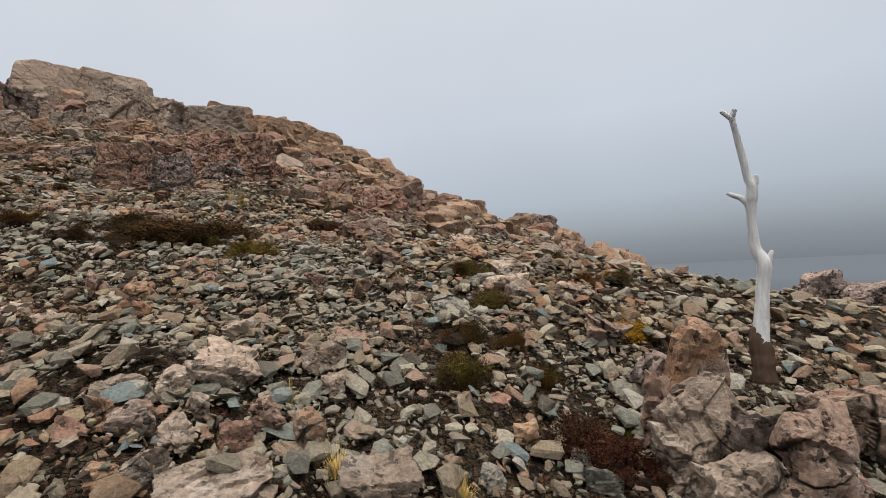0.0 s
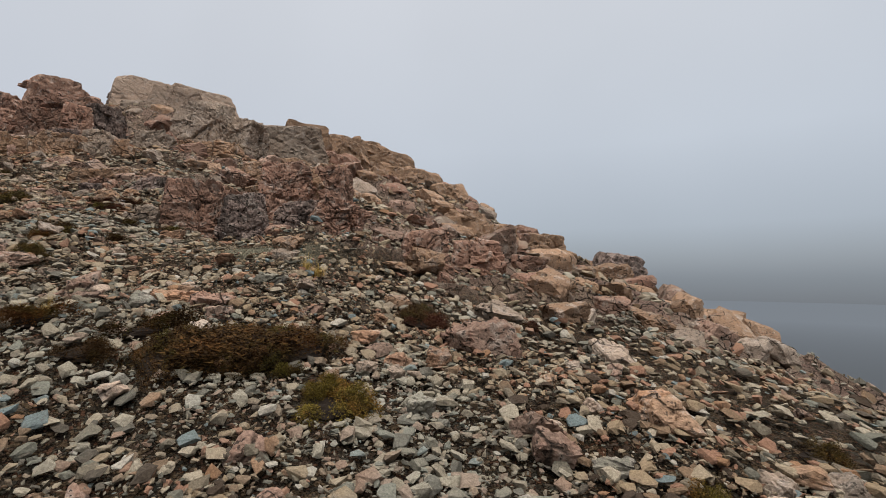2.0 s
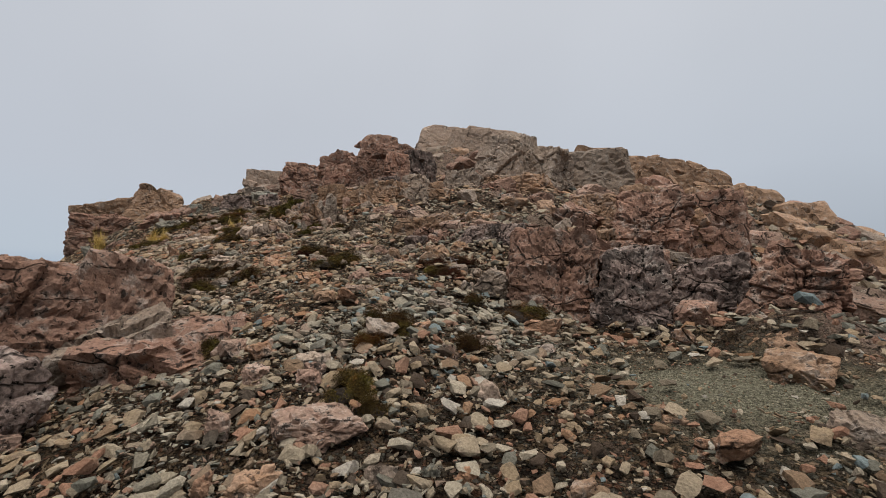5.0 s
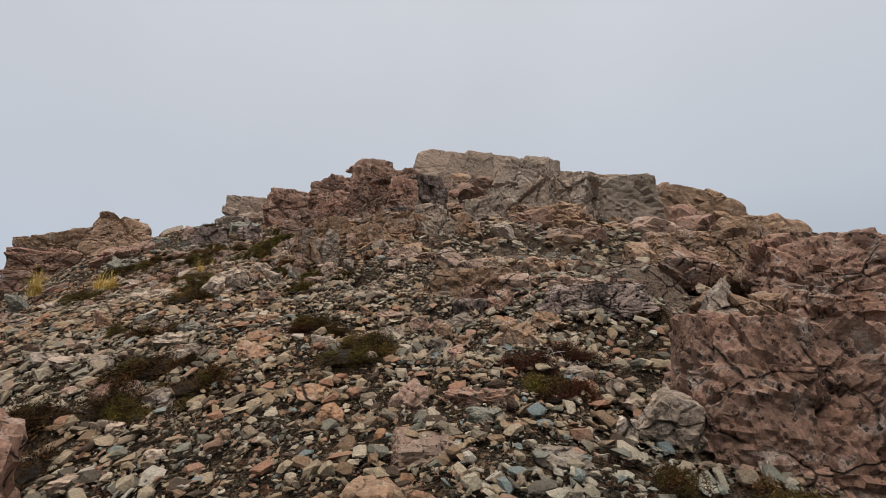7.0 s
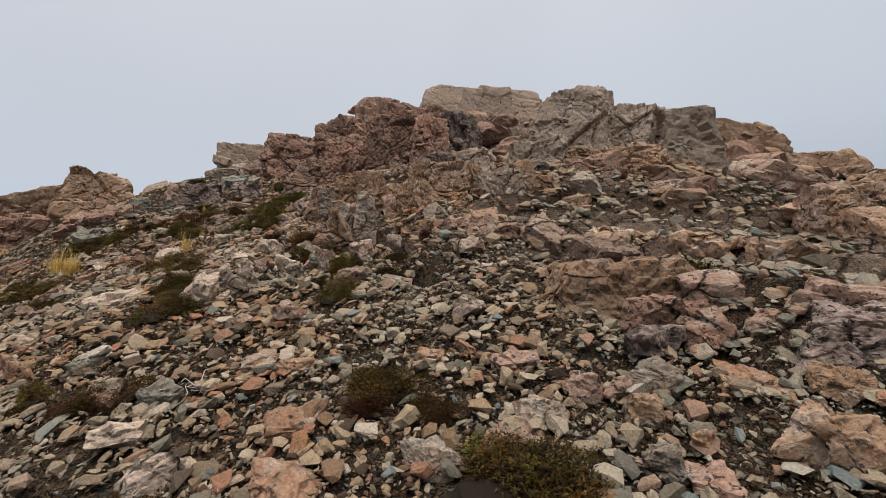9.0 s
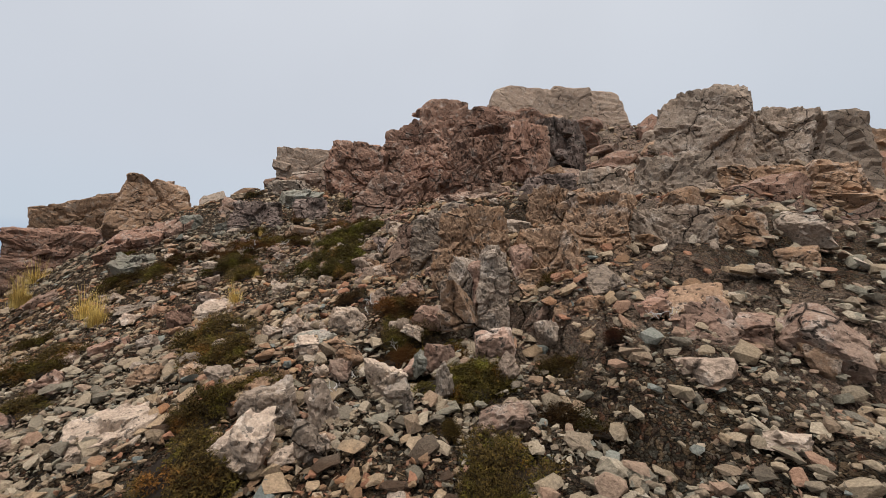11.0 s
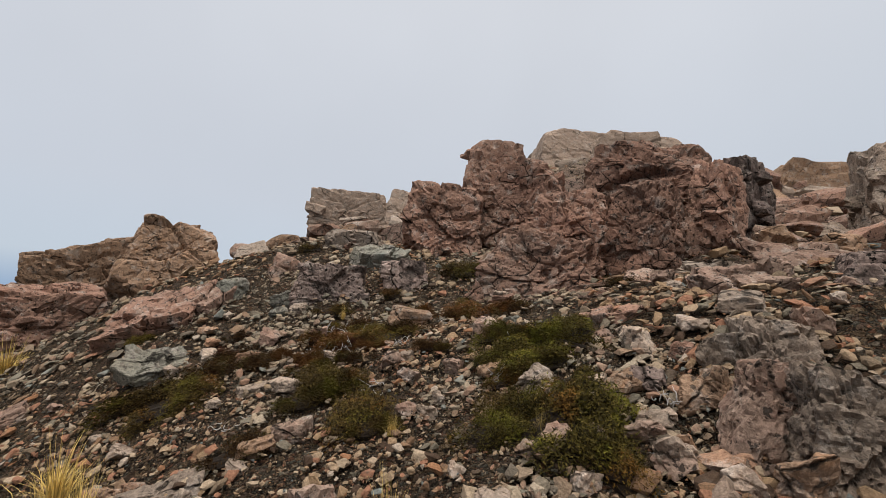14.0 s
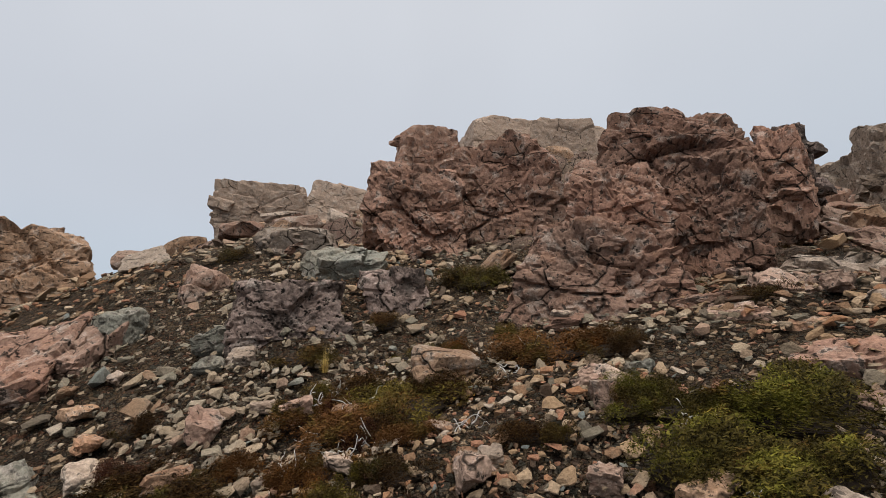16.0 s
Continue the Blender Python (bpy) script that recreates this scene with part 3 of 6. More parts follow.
def crag(ob, size, seed, level, tone):
    """Massive bedrock cut by joints, of that size, with loosened blocks standing out of its faces."""
    rng = np.random.RandomState(seed)
    size = np.array(size)
    s = float(np.cbrt(np.prod(size)))
    lean = Euler((rng.uniform(-0.35, 0.35), rng.uniform(-0.3, 0.3), rng.uniform(-0.5, 0.5))).to_matrix()
    turn = np.array(lean)
    d, faces = ico(level)
    core = massive(d, rng, tone == "peach")
    core = core / np.abs(core).max(axis=0) * size / 2
    bend = 0.07 * np.stack([fbm(core * 2.5 / s + k, 3, seed) for k in (3, 31, 57)], axis=1)
    q = (core @ turn) * np.array([1.0, 1.1, 1.3]) / s
    move = (facets(q * 2.0 + bend + seed % 97, seed, 0.045, 0.06, 0.045, 0.05) + facets(q * 4.6 + bend + seed % 89, seed + 3, 0.016, 0.032, 0.020, 0.06)
            + facets(q * 11.0 + bend + seed % 79, seed + 5, 0.008, 0.022, 0.006, 0.09))
    s = min(s, 1.5 + 0.35 * (s - 1.5)) if s > 1.5 else s
    move = move * (0.5 if tone == "peach" else 1.0)
    h = max(0.11, 0.05 * s)
    move = move + facets(core / h + seed % 71, seed + 9, 0.05, 0.09, 0.06, 0.08) * h / s
    core = core + d * (s * (move + 0.012 * fbm(core * 4 / s + seed % 83, 3, seed) + 0.005 * fbm(core * 18 / s, 2, seed)))[:, None]
    lo, hi = np.percentile(core, 2, axis=0), np.percentile(core, 98, axis=0)
    core = (core - (lo + hi) / 2) * size / (hi - lo)
    middle = new("bedrock", make_mesh("bedrock", core, faces, ROCK[tone]))
    middle.parent = ob
    edge = np.cbrt(np.prod(size) / {4: 130, 5: 240, 6: 420}[level]) * np.array([1.35, 1.05, 0.75])
    for _ in range({4: 6, 5: 11, 6: 20}[level]):
        v = core[rng.randint(len(core))]
        if v[2] < -0.15 * size[2]:
            continue
        b = new("block", block_mesh(tone, rng.randint(18)))
        b.parent = ob
        b.matrix_basis = Matrix.LocRotScale(Vector(v * 0.88), Euler(rng.normal(0, 0.12, 3)).to_matrix() @ lean, Vector(edge * rng.uniform(0.75, 1.35, 3) * rng.choice([0.7, 1.0, 1.3])))


LOOK = {
    "pink": "pinkish weathered", "tan": "tan weathered", "grey": "grey lichen-speckled", "blue": "blue-grey", "orange": "rusty orange",
    "red": "purple-brown weathered", "dark": "black-lichened dark grey", "peach": "pale peach-coloured", "pale": "pale lichen-crusted",
}
SHAPE = {"crag": "rock outcrop broken by joints, rising from the scree", "boulder": "angular boulder half sunk in the scree", "slab": "flat stone slab lying on the scree"}


def on_slope(x, y, amount=1.0):
    """Turns that lay a thing's base along the hillside."""
    e = 0.3
    nx, ny = float(hill(x + e, y) - hill(x - e, y)) / (2 * e), float(hill(x, y + e) - hill(x, y - e)) / (2 * e)
    n = Vector((-nx * amount, -ny * amount, 1)).normalized()
    return Vector((0, 0, 1)).rotation_difference(n).to_matrix().to_4x4()


def rock(kind, tone, x, y, z, w, d, h, yaw, seed, level=4, tilt=0.0, dip=0.0):
    """One rock: x, y, z is its middle, w across, d deep, h high; dip lowers one end."""
    me = None if kind == "crag" else rock_mesh((w, d, h), seed, kind, level, ROCK[tone])
    ob = new({"crag": "rock_outcrop", "boulder": "boulder", "slab": "stone_slab"}[kind], me)
    if kind == "crag":
        crag(ob, (w, d, h), seed, level, tone)
    ob.matrix_world = Matrix.Translation((x, y, z)) @ on_slope(x, y, {"crag": 0.0, "boulder": 0.5, "slab": 0.9}[kind]) @ pose(0, 0, 0, tilt, tilt * 0.5 + dip, yaw)
    return tagged(ob, LOOK[tone] + " " + SHAPE[kind], {"crag": "rock outcrop", "boulder": "boulder", "slab": "stone"}[kind],
                  {"crag": "outcrops of the ridge", "boulder": "boulders on the slope", "slab": "slabs on the slope"}[kind])


# ---- rocks, each where it lies ----
rock("crag", "peach", -24.10, 34.00, 13.00, 9.40, 4.60, 5.00, 42, 1111, 6, 0, 3)
rock("crag", "red", -26.63, 26.70, 11.68, 3.07, 3.00, 3.69, 39, 2501, 5, 0, 0)
rock("crag", "peach", -31.04, 22.15, 9.15, 3.60, 3.00, 2.93, 52, 2502, 6, 0, -3)
rock("crag", "peach", -28.74, 23.71, 9.47, 2.89, 2.40, 2.72, 44, 2503, 5, 0, 0)
rock("crag", "red", -19.88, 16.39, 7.33, 1.59, 2.20, 1.65, 35, 2504, 6, 0, 0)
rock("crag", "red", -18.81, 17.62, 7.68, 1.84, 2.60, 1.92, 24, 2505, 6, 0, -4)
rock("crag", "red", -16.24, 17.74, 7.68, 2.01, 2.80, 1.90, 6, 2506, 6, 0, 0)
rock("crag", "red", -16.60, 15.60, 6.82, 1.19, 1.60, 1.35, 11, 2507, 6, 0, -5)
rock("crag", "red", -15.65, 15.56, 6.84, 0.86, 1.00, 1.51, 2, 2508, 6, 0, 0)
rock("crag", "red", -16.65, 14.60, 6.17, 1.51, 1.50, 1.19, 14, 2509, 6, 0, 3)
rock("crag", "dark", -14.88, 17.41, 7.42, 0.69, 1.40, 1.69, -5, 2510, 5, 0, 0)
rock("crag", "red", -15.01, 16.33, 7.31, 0.58, 0.90, 1.36, -4, 2511, 5, 0, 0)
rock("crag", "grey", -12.67, 19.92, 7.54, 2.10, 2.60, 3.03, 11, 2520, 6, 0, 0)
rock("crag", "grey", -11.52, 20.77, 7.37, 1.47, 2.40, 2.54, 5, 2521, 6, 0, 12)
rock("crag", "grey", -12.42, 16.76, 6.33, 1.27, 1.60, 1.30, 14, 2522, 5, 0, 0)
rock("crag", "tan", -11.09, 17.98, 6.32, 2.31, 1.80, 1.19, 4, 2523, 6, 0, 4)
rock("crag", "grey", -11.77, 25.61, 8.52, 3.73, 2.33, 2.65, 26, 7587, 5, 1)
rock("crag", "grey", -12.53, 11.55, 4.72, 0.35, 0.35, 0.92, 15, 2530, 6, 0, 0)
rock("crag", "grey", -12.27, 11.51, 4.83, 0.26, 0.35, 0.83, 46, 2531, 6, 0, 0)
rock("crag", "tan", -12.84, 12.12, 5.13, 0.52, 0.60, 1.05, 30, 2532, 6, 0, 0)
rock("crag", "tan", -12.13, 12.17, 5.08, 0.54, 0.60, 0.86, 19, 2541, 6, 0, 0)
rock("boulder", "peach", -11.64, 12.22, 4.71, 0.49, 0.50, 0.44, 12, 2542, 5, 0, 0)
rock("boulder", "pink", -12.07, 11.54, 4.50, 0.34, 0.30, 0.37, 22, 2543, 5, 0, 0)
rock("boulder", "tan", -11.82, 12.41, 4.91, 0.33, 0.40, 0.36, 14, 2544, 5, 0, 0)
rock("crag", "grey", -13.53, 12.28, 5.13, 0.65, 0.60, 0.85, 37, 2533, 6, 0, 0)
rock("crag", "tan", -12.81, 13.38, 5.51, 0.48, 0.60, 1.11, 22, 2534, 6, 0, 0)
rock("crag", "tan", -12.17, 13.25, 5.38, 0.76, 0.90, 1.11, 15, 2535, 6, 0, 0)
rock("crag", "grey", -11.53, 13.70, 5.19, 0.89, 1.20, 1.16, 7, 2536, 6, 0, 0)
rock("crag", "dark", -13.30, 14.23, 6.03, 0.89, 0.60, 0.76, 23, 2537, 5, 0, 0)
rock("crag", "grey", -12.81, 14.93, 6.06, 0.77, 0.80, 0.94, 17, 2538, 5, 0, 0)
rock("crag", "grey", -13.95, 12.91, 5.27, 0.58, 0.60, 1.03, 24, 2539, 6, 0, 0)
rock("crag", "tan", -12.93, 11.87, 5.16, 0.31, 0.50, 0.95, 14, 2540, 6, 0, 0)
rock("crag", "dark", -7.67, 10.95, 3.98, 1.09, 0.60, 0.46, 14, 2550, 6, 0, 0)
rock("boulder", "red", -8.75, 11.02, 4.05, 0.48, 0.40, 0.39, 26, 2552, 5, 0, 0)
rock("crag", "red", -5.95, 11.07, 3.15, 1.37, 1.00, 1.39, -7, 2553, 6, 0, 0)
rock("boulder", "red", -6.57, 10.09, 3.19, 0.48, 0.50, 0.65, 1, 2554, 6, 0, 0)
rock("boulder", "grey", -6.59, 10.86, 3.93, 0.34, 0.50, 0.62, 1, 2555, 5, 0, 0)
rock("boulder", "tan", -6.24, 11.58, 3.94, 0.45, 0.50, 0.49, -3, 2556, 5, 0, 0)
rock("crag", "tan", -5.75, 13.23, 4.18, 1.38, 0.80, 1.15, -7, 2557, 5, 0, 0)
rock("slab", "red", -6.95, 12.35, 4.41, 0.75, 0.60, 0.51, 4, 2558, 5, 0, 0)
rock("boulder", "pale", -9.64, 12.55, 4.53, 0.62, 0.60, 0.55, 16, 2559, 5, 0, 0)
rock("boulder", "tan", -8.87, 13.26, 4.53, 0.66, 0.70, 0.50, 7, 2560, 5, 0, 0)
rock("crag", "red", -6.22, 9.77, 3.10, 1.05, 0.70, 1.51, 25, 2570, 6, 0, 0)
rock("crag", "dark", -5.39, 9.97, 3.03, 0.73, 0.80, 1.31, 16, 2571, 6, 0, 0)
rock("crag", "red", -5.88, 12.72, 4.04, 1.25, 1.40, 1.49, 14, 2572, 6, 0, 0)
rock("crag", "red", -5.12, 13.40, 4.11, 0.87, 1.20, 1.54, 8, 2573, 5, 0, 0)
rock("crag", "dark", -4.78, 10.74, 2.99, 0.90, 0.90, 1.22, 8, 2574, 6, 0, 0)
rock("crag", "red", -4.07, 10.79, 3.16, 0.80, 1.00, 1.01, 2, 2575, 6, 0, 14)
rock("crag", "red", -9.09, 5.74, 2.60, 1.53, 1.50, 1.43, 80, 2580, 6, 0, 0)
rock("crag", "red", -8.92, 6.56, 2.79, 0.69, 1.20, 1.15, 71, 2581, 5, 0, 6)
rock("slab", "grey", -8.26, 6.27, 2.59, 1.12, 0.70, 0.45, 72, 2582, 6, 0, 0)
rock("boulder", "dark", -7.61, 5.52, 2.44, 0.55, 0.45, 0.67, 80, 2583, 5, 0, 0)
rock("crag", "red", -3.19, 9.74, 2.47, 0.89, 0.60, 0.83, 15, 2590, 5, 0, 0)
rock("crag", "red", -2.38, 10.58, 2.51, 0.91, 1.00, 1.09, 7, 2591, 5, 0, 0)
rock("crag", "red", -1.53, 11.27, 2.42, 1.06, 1.00, 0.95, 1, 2592, 5, 0, 0)
rock("crag", "tan", -0.44, 12.06, 1.74, 1.12, 1.20, 1.07, -6, 2593, 5, 0, 12)
rock("boulder", "tan", 0.69, 13.24, 1.92, 0.69, 0.70, 0.54, -11, 2594, 4, 0, 0)
rock("boulder", "tan", 1.41, 13.35, 1.78, 1.03, 0.90, 0.63, -15, 2595, 5, 0, 0)
rock("crag", "dark", -18.83, 12.86, 5.77, 1.08, 0.60, 0.93, 49, 2600, 6, 0, 0)
rock("boulder", "pink", -20.37, 13.09, 6.19, 0.85, 0.80, 0.72, 58, 2601, 5, 0, 0)
rock("boulder", "blue", -20.28, 12.22, 5.78, 0.50, 0.50, 0.52, 65, 2602, 5, 0, 0)
rock("slab", "blue", -19.11, 12.47, 5.76, 0.48, 0.35, 0.38, 56, 2603, 5, 0, 0)
rock("boulder", "dark", -18.29, 13.75, 6.12, 0.67, 0.50, 0.59, 37, 2604, 5, 0, 0)
rock("slab", "blue", -19.36, 14.09, 6.45, 1.04, 0.70, 0.47, 43, 2605, 5, 0, 0)
rock("crag", "red", -24.44, 10.86, 4.84, 2.07, 1.80, 1.80, 81, 2610, 6, 0, -3)
rock("slab", "red", -20.55, 11.35, 5.34, 1.60, 1.30, 0.34, 60, 2613, 6)
rock("crag", "tan", -28.15, 12.07, 5.47, 2.49, 2.00, 2.80, 79, 2611, 6, 0, -8)
rock("crag", "tan", -27.13, 13.57, 6.46, 2.38, 2.20, 2.10, 73, 2612, 6, 0, 5)
rock("crag", "peach", -22.26, 31.06, 13.08, 3.35, 2.58, 2.89, 24, 3050, 5, 4)
rock("crag", "tan", -10.40, 33.95, 9.67, 4.80, 2.84, 3.25, 42, 7256, 5, -3)
rock("crag", "tan", -7.36, 30.01, 7.31, 3.70, 2.21, 2.57, 26, 1215, 5, 0)
rock("crag", "tan", -15.52, 35.89, 11.80, 3.81, 2.76, 3.17, 32, 4792, 4, 1)
rock("crag", "tan", -13.00, 38.74, 11.67, 4.89, 2.54, 2.93, 38, 2945, 5, 1)
rock("crag", "tan", -9.96, 40.39, 11.00, 3.85, 2.17, 2.51, 38, 4566, 4, -1)
rock("crag", "tan", -6.66, 35.12, 8.26, 3.37, 2.11, 2.46, 44, 716, 4, 0)
rock("crag", "tan", -4.45, 32.31, 6.88, 2.62, 1.96, 2.30, 41, 9765, 4, -1)
rock("crag", "dark", 5.06, 28.66, 2.33, 2.84, 1.77, 2.06, 31, 6714, 4, 1)
rock("crag", "tan", 2.04, 19.00, 1.63, 2.85, 1.61, 1.85, 23, 270, 5, -2)
rock("crag", "tan", 1.24, 28.95, 3.68, 2.49, 1.38, 1.61, 21, 153, 4, 1)
rock("crag", "tan", -2.84, 25.31, 4.40, 2.67, 1.50, 1.76, 22, 9949, 4, 3)
rock("crag", "tan", -1.28, 23.51, 3.39, 2.15, 1.76, 2.10, 11, 5985, 4, 1)
rock("boulder", "red", -19.17, 15.52, 6.72, 0.78, 0.60, 0.51, 37, 4510, 4, -8)
rock("crag", "tan", -11.16, 13.68, 5.42, 0.90, 0.50, 0.58, 37, 5589, 5, 2)
rock("crag", "tan", -9.20, 11.10, 4.10, 1.18, 0.61, 0.72, 44, 2289, 5, -2)
rock("crag", "tan", -7.50, 14.53, 4.99, 1.04, 0.54, 0.67, 38, 5172, 5, 2)
rock("crag", "tan", -6.74, 17.64, 5.40, 1.34, 0.77, 1.07, 35, 7872, 5, -0)
rock("slab", "orange", 0.80, 2.86, 0.71, 0.25, 0.21, 0.50, 5, 6728, 4, -4)
rock("boulder", "pink", 0.53, 2.63, 0.62, 0.16, 0.13, 0.41, 1, 4602, 4, 3)
rock("boulder", "grey", 0.55, 2.45, 0.57, 0.33, 0.26, 0.49, -3, 6046, 5, -12)
rock("boulder", "pale", 0.57, 2.12, 0.48, 0.29, 0.22, 0.51, -0, 2487, 5, -2)
rock("boulder", "dark", 0.73, 2.36, 0.52, 0.22, 0.20, 0.46, -2, 8091, 5, 1)
rock("boulder", "pink", 0.87, 2.21, 0.51, 0.37, 0.29, 0.64, -1, 8830, 5, -2)
rock("boulder", "grey", 0.66, 1.99, 0.47, 0.11, 0.08, 0.58, 0, 9820, 4, -6)
rock("boulder", "dark", 0.69, 2.96, 0.70, 0.24, 0.19, 0.34, 5, 2220, 4, -0)
rock("boulder", "dark", 17.33, 21.36, -1.76, 2.77, 0.60, 1.16, -40, 2621, 5, 0, 0)
rock("crag", "dark", 4.64, 7.03, 0.42, 0.53, 0.32, 0.63, 2, 7296, 4, -1)
rock("crag", "dark", 5.00, 6.74, 0.28, 0.86, 0.45, 0.56, 1, 8735, 5, 1)
rock("boulder", "pink", -12.29, 11.49, 4.93, 0.30, 0.23, 0.50, 55, 4947, 4, -3)
rock("boulder", "tan", -12.36, 11.20, 4.79, 0.33, 0.25, 0.49, 49, 6357, 4, -3)
rock("boulder", "pink", -12.28, 11.93, 5.12, 0.21, 0.16, 0.41, 47, 1764, 4, -7)
rock("boulder", "grey", -6.68, 9.36, 3.25, 0.45, 0.34, 0.46, 25, 1804, 5, 3)
rock("boulder", "red", -7.45, 10.54, 3.62, 0.36, 0.28, 0.26, 39, 1694, 4, 6)
rock("crag", "pink", -7.62, 14.57, 4.97, 0.95, 0.63, 0.74, 28, 5257, 4, -0)
rock("crag", "tan", -6.71, 14.93, 4.90, 1.16, 0.89, 1.08, 37, 6595, 5, 0)
rock("crag", "tan", -7.05, 13.01, 4.49, 1.05, 0.55, 0.52, 25, 4754, 5, 1)
rock("boulder", "tan", -6.70, 11.33, 4.00, 0.31, 0.24, 0.37, 33, 9815, 4, 1)
rock("slab", "tan", -6.35, 10.97, 3.84, 0.46, 0.38, 0.49, 32, 8024, 4, 2)
rock("boulder", "blue", -0.19, 2.33, 0.54, 0.12, 0.06, 0.16, 3, 5005, 4, -5)
rock("boulder", "blue", 0.23, 2.40, 0.46, 0.17, 0.08, 0.16, -11, 4139, 4, 3)
rock("boulder", "pale", -1.21, 2.40, 0.85, 0.10, 0.10, 0.13, 12, 3846, 4, 5)
rock("boulder", "blue", 0.17, 2.48, 0.51, 0.09, 0.05, 0.12, -9, 7714, 4, -4)
rock("boulder", "tan", -0.02, 2.57, 0.59, 0.13, 0.10, 0.13, 10, 9132, 4, -3)
rock("boulder", "grey", 0.37, 2.44, 0.45, 0.06, 0.05, 0.12, -4, 5060, 4, 1)
rock("boulder", "tan", -1.53, 2.34, 0.88, 0.13, 0.06, 0.12, -19, 5086, 4, 7)
rock("boulder", "grey", -0.79, 2.69, 0.82, 0.11, 0.10, 0.12, 14, 8256, 4, 13)
rock("boulder", "grey", -1.38, 2.56, 0.91, 0.17, 0.10, 0.13, 9, 5053, 4, -2)
rock("boulder", "tan", -13.00, 10.58, 4.47, 0.29, 0.14, 0.18, 55, 1390, 4, -3)
rock("boulder", "tan", -0.91, 4.11, 1.14, 0.18, 0.10, 0.16, -5, 5406, 4, 5)
rock("boulder", "orange", -5.13, 6.63, 2.30, 0.11, 0.05, 0.13, 39, 8931, 4, -2)
rock("boulder", "grey", -5.42, 6.40, 2.29, 0.16, 0.08, 0.17, 50, 4439, 4, -3)
rock("slab", "tan", -4.70, 6.87, 2.29, 0.13, 0.06, 0.10, 44, 7892, 4, -4)
rock("boulder", "pale", -12.28, 10.47, 4.39, 0.30, 0.15, 0.31, 56, 4311, 4, -0)
rock("boulder", "pale", -13.18, 10.47, 4.44, 0.22, 0.15, 0.25, 46, 6516, 4, -1)
rock("boulder", "blue", -5.27, 6.58, 2.30, 0.10, 0.05, 0.12, 32, 2924, 4, 6)
rock("slab", "pink", -11.46, 10.54, 4.30, 0.30, 0.14, 0.16, 57, 9090, 4, 5)
rock("boulder", "peach", -11.71, 10.91, 4.48, 0.19, 0.10, 0.27, 61, 8844, 4, -2)
rock("boulder", "tan", -0.65, 4.23, 1.14, 0.16, 0.10, 0.19, 19, 7361, 4, 4)
rock("boulder", "pink", -1.25, 4.26, 1.20, 0.20, 0.10, 0.17, 12, 8925, 4, -4)
rock("boulder", "orange", -5.97, 5.91, 2.25, 0.08, 0.09, 0.14, 35, 9255, 4, -2)
rock("boulder", "blue", -12.26, 10.72, 4.46, 0.13, 0.10, 0.22, 55, 7938, 4, 9)
rock("boulder", "pink", -12.63, 10.36, 4.37, 0.16, 0.10, 0.21, 43, 7795, 4, 4)
rock("boulder", "blue", -7.54, 8.66, 3.21, 0.24, 0.15, 0.21, 21, 4163, 4, -3)
rock("boulder", "pale", -12.79, 11.01, 4.62, 0.18, 0.10, 0.18, 40, 2413, 4, 3)
rock("slab", "orange", -16.50, 12.18, 5.26, 0.14, 0.07, 0.09, 34, 4374, 4, -9)
rock("slab", "blue", -1.50, 2.85, 0.96, 0.13, 0.14, 0.11, -9, 7487, 4, -10)
rock("boulder", "pink", -12.19, 10.83, 4.50, 0.22, 0.11, 0.23, 56, 7214, 4, -2)
rock("slab", "tan", -7.35, 8.77, 3.19, 0.21, 0.15, 0.15, 41, 4743, 4, -2)
rock("boulder", "orange", -8.48, 9.82, 3.64, 0.14, 0.07, 0.11, 52, 7296, 4, 3)
rock("boulder", "tan", -8.16, 8.30, 3.17, 0.13, 0.06, 0.14, 16, 5699, 4, -0)
rock("boulder", "grey", -12.37, 10.03, 4.26, 0.21, 0.23, 0.41, 27, 9787, 4, 4)
rock("slab", "pale", -13.42, 10.64, 4.48, 0.34, 0.16, 0.16, 55, 799, 4, 6)
rock("boulder", "pink", -12.64, 11.21, 4.69, 0.33, 0.16, 0.25, 49, 8532, 4, -7)
rock("boulder", "blue", -0.99, 4.43, 1.22, 0.19, 0.10, 0.20, -9, 3960, 4, 9)
rock("boulder", "pink", -5.90, 6.44, 2.40, 0.53, 0.26, 0.32, 43, 1450, 5, -5)
rock("boulder", "pink", -14.53, 11.78, 5.06, 0.18, 0.10, 0.18, 30, 1493, 4, 3)
rock("boulder", "pale", 0.17, 4.24, 1.08, 0.36, 0.17, 0.24, 7, 3638, 4, 0)
rock("boulder", "blue", -5.65, 6.71, 2.40, 0.12, 0.10, 0.14, 44, 6086, 4, 7)
rock("slab", "pink", -11.96, 11.14, 4.58, 0.29, 0.15, 0.19, 31, 2600, 4, -4)
rock("slab", "orange", -10.22, 8.96, 3.58, 0.38, 0.18, 0.16, 41, 6690, 4, 1)
rock("boulder", "grey", -12.60, 9.86, 4.23, 0.41, 0.30, 0.42, 37, 2486, 5, 1)
rock("boulder", "tan", -14.18, 11.90, 5.11, 0.18, 0.10, 0.17, 51, 1770, 4, -0)
rock("boulder", "blue", 0.01, 4.37, 1.13, 0.29, 0.15, 0.19, 22, 9709, 4, -5)
rock("boulder", "pink", -8.07, 8.65, 3.27, 0.29, 0.25, 0.32, 28, 3745, 4, -6)
rock("boulder", "orange", -8.40, 8.29, 3.18, 0.16, 0.15, 0.19, 31, 8290, 4, 4)
rock("boulder", "grey", -13.98, 9.92, 4.29, 0.20, 0.15, 0.17, 65, 4335, 4, -0)
